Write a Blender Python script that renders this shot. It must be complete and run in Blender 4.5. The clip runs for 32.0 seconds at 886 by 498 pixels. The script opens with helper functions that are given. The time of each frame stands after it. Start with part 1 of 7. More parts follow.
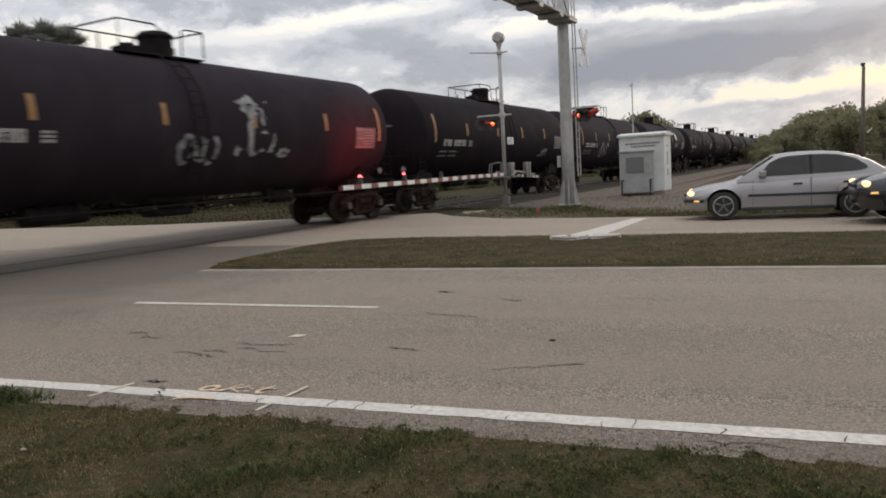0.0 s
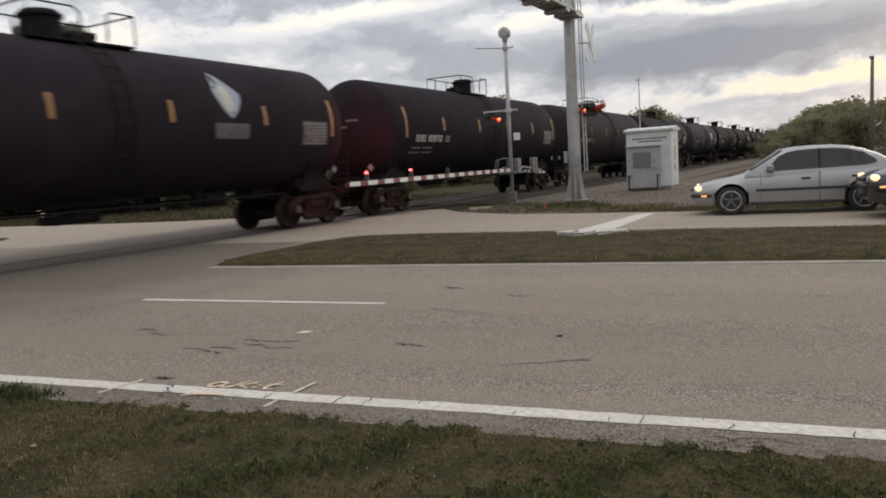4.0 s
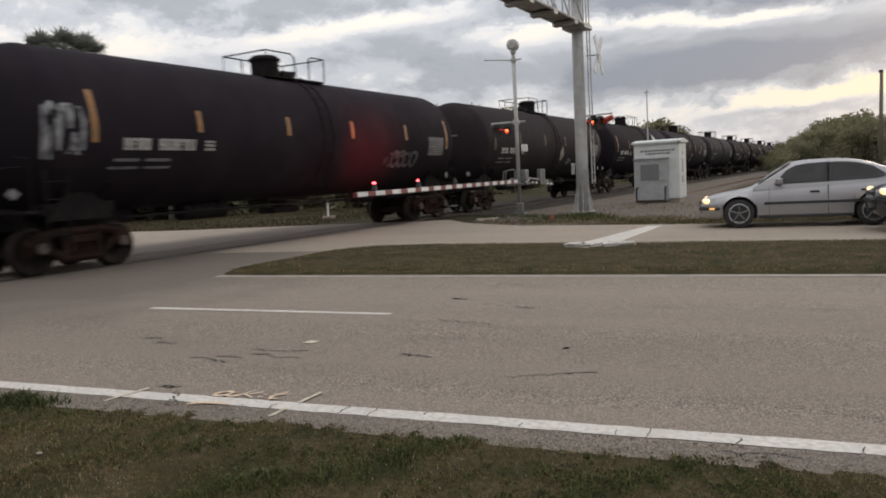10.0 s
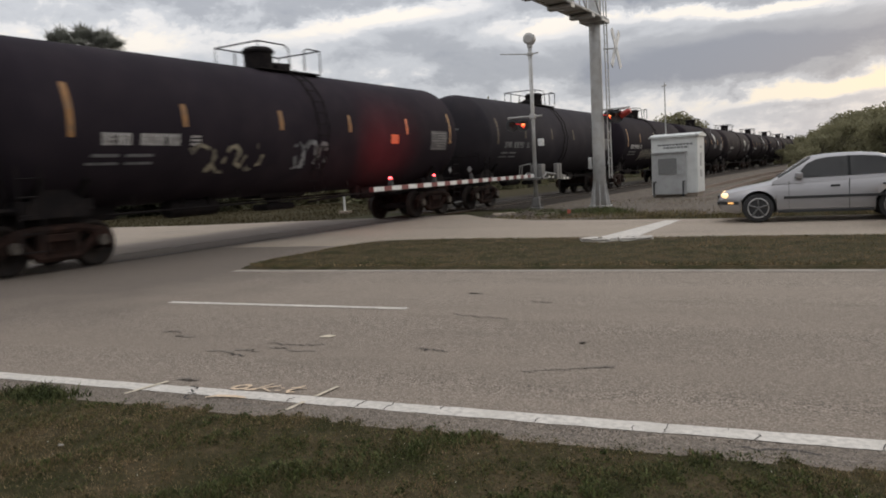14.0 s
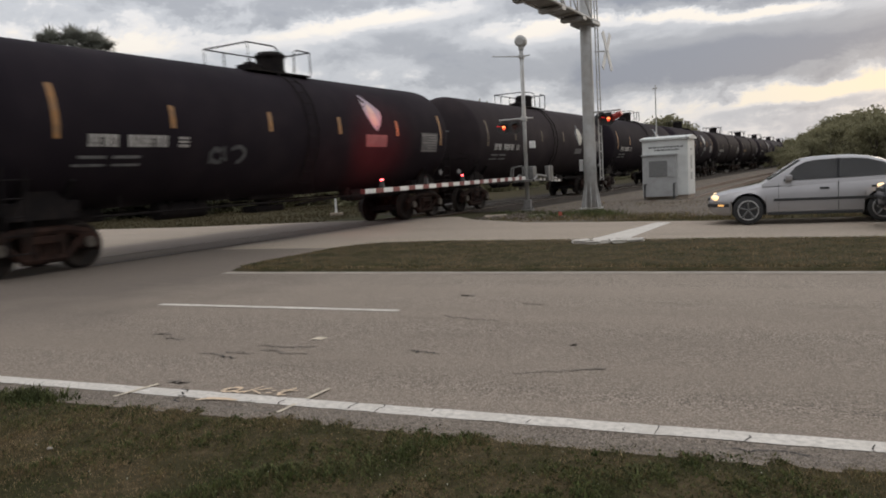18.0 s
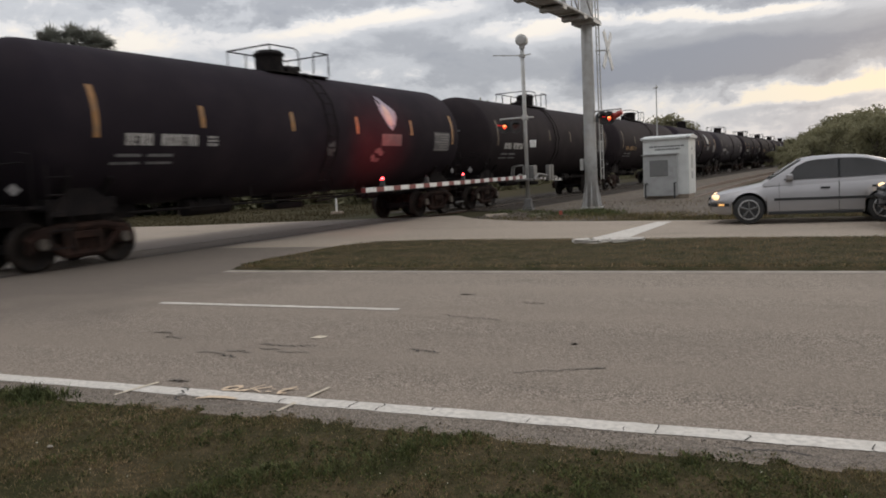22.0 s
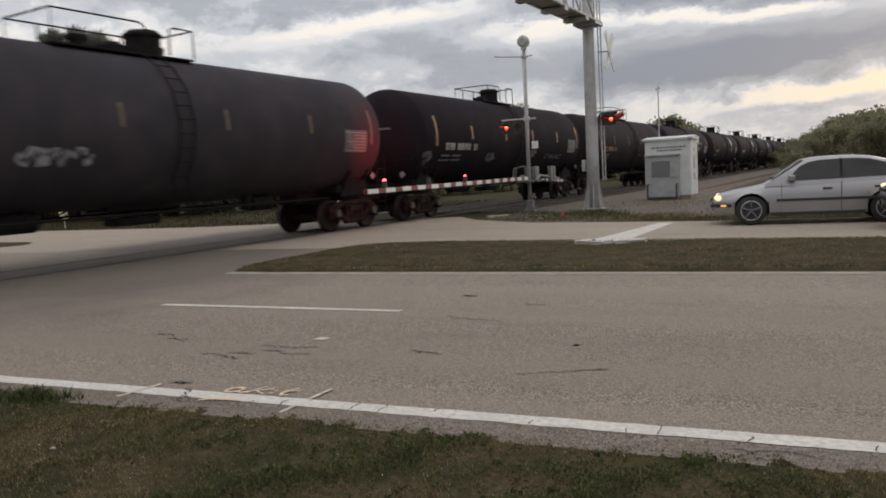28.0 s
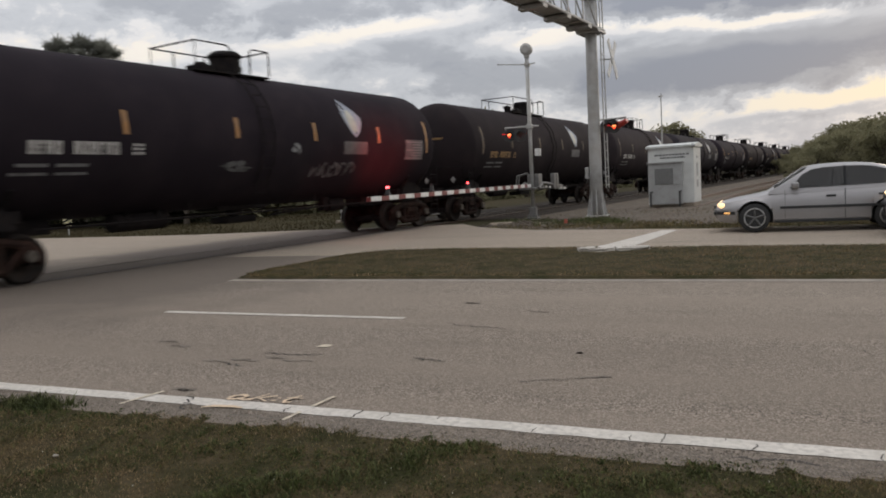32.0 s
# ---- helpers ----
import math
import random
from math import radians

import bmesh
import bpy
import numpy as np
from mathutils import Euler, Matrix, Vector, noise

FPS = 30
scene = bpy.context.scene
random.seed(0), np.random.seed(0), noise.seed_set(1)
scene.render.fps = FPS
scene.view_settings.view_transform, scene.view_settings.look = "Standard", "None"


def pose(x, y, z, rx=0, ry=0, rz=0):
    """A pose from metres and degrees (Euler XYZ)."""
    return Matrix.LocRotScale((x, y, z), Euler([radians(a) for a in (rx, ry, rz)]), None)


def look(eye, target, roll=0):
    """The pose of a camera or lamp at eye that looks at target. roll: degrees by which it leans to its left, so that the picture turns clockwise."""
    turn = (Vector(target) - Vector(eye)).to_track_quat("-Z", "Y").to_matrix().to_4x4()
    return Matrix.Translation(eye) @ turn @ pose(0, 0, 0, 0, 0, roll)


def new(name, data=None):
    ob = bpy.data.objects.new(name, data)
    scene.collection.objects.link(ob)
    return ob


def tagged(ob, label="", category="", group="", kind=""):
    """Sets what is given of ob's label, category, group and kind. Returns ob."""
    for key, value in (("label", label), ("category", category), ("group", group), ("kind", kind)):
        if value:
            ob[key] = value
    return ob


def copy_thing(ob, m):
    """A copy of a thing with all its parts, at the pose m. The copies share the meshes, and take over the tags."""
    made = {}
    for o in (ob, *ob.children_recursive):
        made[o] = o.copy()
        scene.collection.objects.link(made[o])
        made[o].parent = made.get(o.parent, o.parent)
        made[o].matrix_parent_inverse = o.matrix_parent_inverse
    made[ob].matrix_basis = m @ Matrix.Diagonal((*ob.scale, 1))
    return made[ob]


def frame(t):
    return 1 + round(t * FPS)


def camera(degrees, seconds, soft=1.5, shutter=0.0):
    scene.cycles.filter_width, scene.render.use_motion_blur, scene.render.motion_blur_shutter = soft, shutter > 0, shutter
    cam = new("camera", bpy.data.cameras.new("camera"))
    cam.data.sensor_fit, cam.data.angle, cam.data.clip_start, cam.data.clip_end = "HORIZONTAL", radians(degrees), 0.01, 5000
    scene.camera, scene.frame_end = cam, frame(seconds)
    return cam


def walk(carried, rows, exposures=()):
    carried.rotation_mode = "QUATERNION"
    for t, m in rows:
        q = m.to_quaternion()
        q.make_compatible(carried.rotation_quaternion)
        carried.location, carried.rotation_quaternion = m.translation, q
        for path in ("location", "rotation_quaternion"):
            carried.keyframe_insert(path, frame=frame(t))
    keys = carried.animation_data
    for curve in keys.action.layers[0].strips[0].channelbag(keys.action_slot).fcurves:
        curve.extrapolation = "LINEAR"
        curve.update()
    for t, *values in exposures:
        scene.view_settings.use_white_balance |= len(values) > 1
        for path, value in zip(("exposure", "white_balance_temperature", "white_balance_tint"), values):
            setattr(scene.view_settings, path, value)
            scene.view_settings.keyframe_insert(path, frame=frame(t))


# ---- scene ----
EYE = (0.0, 0.0, 1.45)
PATH = [
    (0, (-3.506, 9.306, 0.396), -3.19),
    (0.5, (-3.492, 9.309, 0.382), -3.32),
    (1, (-3.494, 9.305, 0.346), -3.42),
    (1.5, (-3.494, 9.300, 0.304), -3.45),
    (2, (-3.505, 9.293, 0.285), -3.46),
    (2.5, (-3.528, 9.285, 0.292), -3.47),
    (3, (-3.562, 9.274, 0.310), -3.41),
    (3.5, (-3.569, 9.276, 0.344), -3.40),
    (5.5, (-3.731, 9.211, 0.341), -3.59),
    (6, (-3.770, 9.196, 0.347), -3.47),
    (6.5, (-3.797, 9.186, 0.352), -3.43),
    (7, (-3.861, 9.159, 0.353), -3.55),
    (7.5, (-3.949, 9.120, 0.345), -3.71),
    (8, (-3.927, 9.134, 0.375), -3.58),
    (8.5, (-3.839, 9.179, 0.449), -3.38),
    (9, (-3.701, 9.241, 0.502), -3.19),
    (9.5, (-3.678, 9.250, 0.497), -3.07),
    (10, (-3.678, 9.250, 0.499), -3.08),
    (10.5, (-3.697, 9.244, 0.507), -3.15),
    (11, (-3.739, 9.225, 0.495), -3.21),
    (11.5, (-3.753, 9.217, 0.470), -3.16),
    (12, (-3.753, 9.212, 0.427), -3.12),
    (12.5, (-3.790, 9.194, 0.394), -3.17),
    (13, (-3.858, 9.165, 0.393), -3.24),
    (13.5, (-3.881, 9.157, 0.407), -3.32),
    (14, (-3.883, 9.160, 0.439), -3.20),
    (14.5, (-3.880, 9.166, 0.486), -3.04),
    (16.5, (-3.860, 9.178, 0.525), -2.87),
    (17, (-3.839, 9.181, 0.468), -3.01),
    (17.5, (-3.788, 9.201, 0.449), -3.09),
    (18, (-3.776, 9.207, 0.460), -3.12),
    (18.5, (-3.783, 9.204, 0.459), -3.14),
    (19, (-3.778, 9.205, 0.455), -3.17),
    (19.5, (-3.745, 9.218, 0.450), -3.13),
    (20, (-3.733, 9.220, 0.423), -3.12),
    (20.5, (-3.765, 9.207, 0.427), -3.14),
    (21, (-3.784, 9.200, 0.435), -3.12),
    (21.5, (-3.783, 9.202, 0.441), -3.06),
    (22, (-3.782, 9.203, 0.446), -3.02),
    (22.5, (-3.760, 9.212, 0.448), -3.09),
    (23, (-3.756, 9.214, 0.456), -3.13),
    (23.5, (-3.791, 9.200, 0.455), -3.18),
    (24, (-3.797, 9.196, 0.437), -3.18),
    (24.5, (-3.769, 9.207, 0.435), -3.04),
    (25, (-3.764, 9.210, 0.450), -3.01),
    (25.5, (-3.774, 9.209, 0.473), -2.90),
    (27.5, (-3.802, 9.196, 0.463), -3.07),
    (28, (-3.807, 9.194, 0.466), -3.13),
    (28.5, (-3.807, 9.195, 0.470), -3.08),
    (29, (-3.830, 9.187, 0.482), -3.13),
    (29.5, (-3.844, 9.184, 0.519), -3.15),
    (30, (-3.866, 9.177, 0.535), -3.18),
    (30.5, (-3.873, 9.175, 0.549), -3.09),
    (31, (-3.870, 9.178, 0.565), -3.10),
    (31.5, (-3.867, 9.178, 0.553), -3.18),
    (32, (-3.844, 9.189, 0.567), -3.13),
]
cam = camera(62.2, 32.0, soft=1.85, shutter=0.34)
walk(cam, [(t, look(EYE, target, roll)) for t, target, roll in PATH], [(0, 0.03), (9, 0.02), (14, -0.04), (24, -0.09), (32, -0.12)])

# ---- world and light ----
SUN_AZ, SUN_EL = 22.0, 4.0
# cloud banks and breaks: azimuth, elevation, their widths in degrees, weight, rise of the bank along its azimuth
BANKS = [
    (0.0, 12.4, 13.0, 1.3, 0.32, 0.0), (-7.0, 7.1, 10.5, 1.9, 0.21, 0.03), (3.0, 7.2, 8.0, 1.4, 0.20, 0.08), (-26.0, 8.4, 8.5, 1.7, 0.09, 0.05), (-42.0, 13.8, 16.0, 1.5, 0.02, 0.0), (-30.0, 13.9, 8.0, 1.1, 0.03, 0.05), (2.5, 3.6, 4.5, 0.40, 0.14, 0.05), (40.0, 12.0, 18.0, 3.0, 0.12, 0.0),
    (-3.0, 10.3, 9.0, 0.40, -0.19, -0.05), (2.2, 10.1, 3.0, 0.5, -0.12, 0.0), (-14.5, 10.3, 3.5, 0.7, -0.16, 0.0), (5.5, 4.5, 8.5, 0.65, -0.24, 0.11), (-27.0, 11.6, 9.0, 0.70, -0.19, 0.10), (-43.0, 10.4, 8.0, 1.3, -0.17, 0.06), (24.0, 4.0, 14.0, 2.5, -0.16, 0.0), (-57.0, 10.0, 8.0, 3.0, -0.07, 0.0),
]


def make_world():
    w = bpy.data.worlds.new("evening_sky")
    scene.world = w
    w.use_nodes = True
    nt = w.node_tree
    nt.nodes.clear()
    N, L = nt.nodes.new, nt.links.new

    def math_node(op, a, b=None, c=None):
        n = N("ShaderNodeMath")
        n.operation = op
        for k, v in enumerate((a, b, c)):
            if v is None:
                continue
            if isinstance(v, (int, float)):
                n.inputs[k].default_value = v
            else:
                L(v, n.inputs[k])
        return n.outputs[0]

    def ramp(fac, stops, mode="EASE"):
        n = N("ShaderNodeValToRGB")
        n.color_ramp.interpolation = mode
        el = n.color_ramp.elements
        while len(el) < len(stops):
            el.new(0.5)
        for e, (p, c) in zip(el, stops):
            e.position, e.color = p, (*c, 1)
        L(fac, n.inputs[0])
        return n.outputs[0]

    def mix(fac, a, b, blend="MIX"):
        n = N("ShaderNodeMix")
        n.data_type, n.blend_type = "RGBA", blend
        for k, v in ((0, fac), (6, a), (7, b)):
            if isinstance(v, (int, float)):
                n.inputs[k].default_value = v
            elif isinstance(v, tuple):
                n.inputs[k].default_value = (*v, 1)
            else:
                L(v, n.inputs[k])
        return n.outputs[2]

    sky = N("ShaderNodeTexSky")
    sky.sky_type, sky.sun_disc = "NISHITA", False
    sky.sun_elevation, sky.sun_rotation = radians(SUN_EL), radians(SUN_AZ)
    sky.air_density, sky.dust_density = 1.0, 2.0
    sky_dim = mix(1.0, sky.outputs[0], (0.10, 0.10, 0.10), "MULTIPLY")

    co = N("ShaderNodeTexCoord")
    sep = N("ShaderNodeSeparateXYZ")
    L(co.outputs["Generated"], sep.inputs[0])
    x, y, z = sep.outputs
    up = math_node("MAXIMUM", z, 0.0)
    az = math_node("MULTIPLY", math_node("ARCTAN2", x, y), 180 / math.pi)
    el = math_node("MULTIPLY", math_node("ARCSINE", z), 180 / math.pi)

    def clouds(scale, detail, rough, shift, stretch, warp=0.0):
        m = N("ShaderNodeMapping")
        m.inputs["Location"].default_value = shift
        m.inputs["Scale"].default_value = stretch
        L(co.outputs["Generated"], m.inputs[0])
        n = N("ShaderNodeTexNoise")
        n.inputs["Scale"].default_value, n.inputs["Detail"].default_value, n.inputs["Roughness"].default_value = scale, detail, rough
        n.inputs["Distortion"].default_value = warp
        L(m.outputs[0], n.inputs["Vector"])
        return n.outputs[0]

    big = clouds(2.1, 4, 0.5, (3.1, 1.7, 0.4), (1.0, 1.0, 3.2), 0.3)
    fine = clouds(7.0, 9, 0.58, (7.3, 2.2, 0), (1.0, 1.0, 2.6), 0.4)
    puff = clouds(15.0, 10, 0.62, (1.3, 5.2, 0.7), (1.0, 1.0, 1.7), 0.25)
    dens = math_node("ADD", math_node("ADD", math_node("MULTIPLY", big, 0.34), math_node("MULTIPLY", fine, 0.34)), math_node("MULTIPLY", puff, 0.32))

    def bank(dens, a0, e0, wa, we, weight, rise):
        """A long cloud bank (weight over 0) or a break between clouds (under 0)."""
        da = math_node("POWER", math_node("MULTIPLY", math_node("SUBTRACT", az, a0), 1 / wa), 2.0)
        level = math_node("MULTIPLY_ADD", math_node("SUBTRACT", az, a0), rise, e0)
        ragged = math_node("MULTIPLY_ADD", math_node("SUBTRACT", puff, 0.5), 2.6, el)
        de = math_node("POWER", math_node("MULTIPLY", math_node("SUBTRACT", ragged, level), 1 / we), 2.0)
        g = math_node("EXPONENT", math_node("MULTIPLY", math_node("ADD", da, de), -1.0))
        return math_node("ADD", dens, math_node("MULTIPLY", g, weight))

    for row in BANKS:
        dens = bank(dens, *row)
    cloud = ramp(dens, [(0.34, (0.83, 0.775, 0.705)), (0.42, (0.69, 0.68, 0.683)), (0.49, (0.502, 0.517, 0.550)), (0.57, (0.362, 0.378, 0.415)), (0.70, (0.26, 0.28, 0.33))])
    # the overcast grows brighter towards the zenith
    lift = math_node("ADD", 0.97, math_node("MULTIPLY", math_node("POWER", up, 1.4), 1.6))
    lift3 = N("ShaderNodeCombineXYZ")
    for k in range(3):
        L(lift, lift3.inputs[k])
    cloud = mix(1.0, cloud, lift3.outputs[0], "MULTIPLY")
    # the evening glow low on the sun's side, seen between the clouds
    da = math_node("POWER", math_node("MULTIPLY", math_node("SUBTRACT", az, SUN_AZ), 1 / 19.0), 2.0)
    de = math_node("POWER", math_node("MULTIPLY", math_node("SUBTRACT", el, 5.0), 1 / 2.9), 2.0)
    glow = math_node("EXPONENT", math_node("MULTIPLY", math_node("ADD", da, de), -1.0))
    glow = math_node("MULTIPLY", glow, ramp(dens, [(0.34, (1, 1, 1)), (0.47, (0.03, 0.03, 0.03))]))
    cloud = mix(math_node("MULTIPLY", glow, 0.88), cloud, (0.98, 0.82, 0.52))
    both = mix(0.955, sky_dim, cloud)
    bg = N("ShaderNodeBackground")
    L(both, bg.inputs[0])
    bg.inputs[1].default_value = 1.15
    out = N("ShaderNodeOutputWorld")
    L(bg.outputs[0], out.inputs[0])


make_world()
sun = new("sun", bpy.data.lights.new("sun", "SUN"))
sun.data.energy, sun.data.angle, sun.data.color = 0.5, radians(20), (1.0, 0.86, 0.7)
sun.matrix_world = look((0, 0, 50), (-50 * math.sin(radians(SUN_AZ)), -50 * math.cos(radians(SUN_AZ)), 50 - 50 * math.tan(radians(14))))


# the red lamps on the gate arm throw their beam on the passing cars
beam = new("flasher_beam", bpy.data.lights.new("flasher_beam", "SPOT"))
beam.data.energy, beam.data.color, beam.data.spot_size, beam.data.spot_blend, beam.data.shadow_soft_size = 560.0, (1.0, 0.03, 0.045), radians(60), 1.0, 0.1
beam.matrix_world = look((-7.17, 19.0, 1.52), (-10.3, 20.3, 2.6))


# the steady lamp at the arm's tip, turned towards the track
tip = new("tip_lamp_beam", bpy.data.lights.new("tip_lamp_beam", "SPOT"))
tip.data.energy, tip.data.color, tip.data.spot_size, tip.data.spot_blend, tip.data.shadow_soft_size = 170.0, (1.0, 0.03, 0.04), radians(56), 1.0, 0.06
tip.matrix_world = look((-7.25, 14.1, 1.45), (-10.3, 19.0, 1.0))


# ---- materials ----
def material(name, base, rough=0.6, metal=0.0, grain=None, spots=None, bump=None, coords="Object", coat=0.0, vary=0.0, emit=None, spec=0.5, island=0.0):
    """base colour; grain, spots: (scale, second colour, amount); bump: (scale, strength)."""
    m = bpy.data.materials.new(name)
    m.use_nodes = True
    nt = m.node_tree
    bs = nt.nodes["Principled BSDF"]
    N, L = nt.nodes.new, nt.links.new
    bs.inputs["Roughness"].default_value = rough
    bs.inputs["Metallic"].default_value = metal
    bs.inputs["Coat Weight"].default_value = coat
    bs.inputs["Specular IOR Level"].default_value = spec
    co = N("ShaderNodeTexCoord").outputs[coords]
    col = N("ShaderNodeRGB").outputs[0]
    col.default_value = (*base, 1)
    for k, spec in enumerate((grain, spots)):
        if not spec:
            continue
        scale, second, amount = spec
        n = N("ShaderNodeTexNoise")
        n.inputs["Scale"].default_value, n.inputs["Detail"].default_value = scale, 6 if k == 0 else 4
        L(co, n.inputs["Vector"])
        r = N("ShaderNodeMapRange")
        r.inputs[1].default_value, r.inputs[2].default_value, r.inputs[4].default_value = 0.42, 0.68, amount
        L(n.outputs[0], r.inputs[0])
        mx = N("ShaderNodeMix")
        mx.data_type = "RGBA"
        L(r.outputs[0], mx.inputs[0])
        L(col, mx.inputs[6])
        mx.inputs[7].default_value = (*second, 1)
        col = mx.outputs[2]
    for source, output, spread in (("ShaderNodeObjectInfo", "Random", vary), ("ShaderNodeNewGeometry", "Random Per Island", island)):
        if not spread:
            continue
        info = N(source)
        mm = N("ShaderNodeMath")
        mm.operation = "MULTIPLY_ADD"
        L(info.outputs[output], mm.inputs[0])
        mm.inputs[1].default_value, mm.inputs[2].default_value = 2 * spread, 1 - spread
        mx = N("ShaderNodeVectorMath")
        mx.operation = "SCALE"
        L(col, mx.inputs[0])
        L(mm.outputs[0], mx.inputs["Scale"])
        col = mx.outputs[0]
    L(col, bs.inputs["Base Color"])
    if bump:
        n = N("ShaderNodeTexNoise")
        n.inputs["Scale"].default_value, n.inputs["Detail"].default_value = bump[0], 5
        L(co, n.inputs["Vector"])
        b = N("ShaderNodeBump")
        b.inputs["Strength"].default_value, b.inputs["Distance"].default_value = bump[1], 0.02
        L(n.outputs[0], b.inputs["Height"])
        L(b.outputs[0], bs.inputs["Normal"])
    if emit:
        bs.inputs["Emission Color"].default_value = (*emit[0], 1)
        bs.inputs["Emission Strength"].default_value = emit[1]
    return m


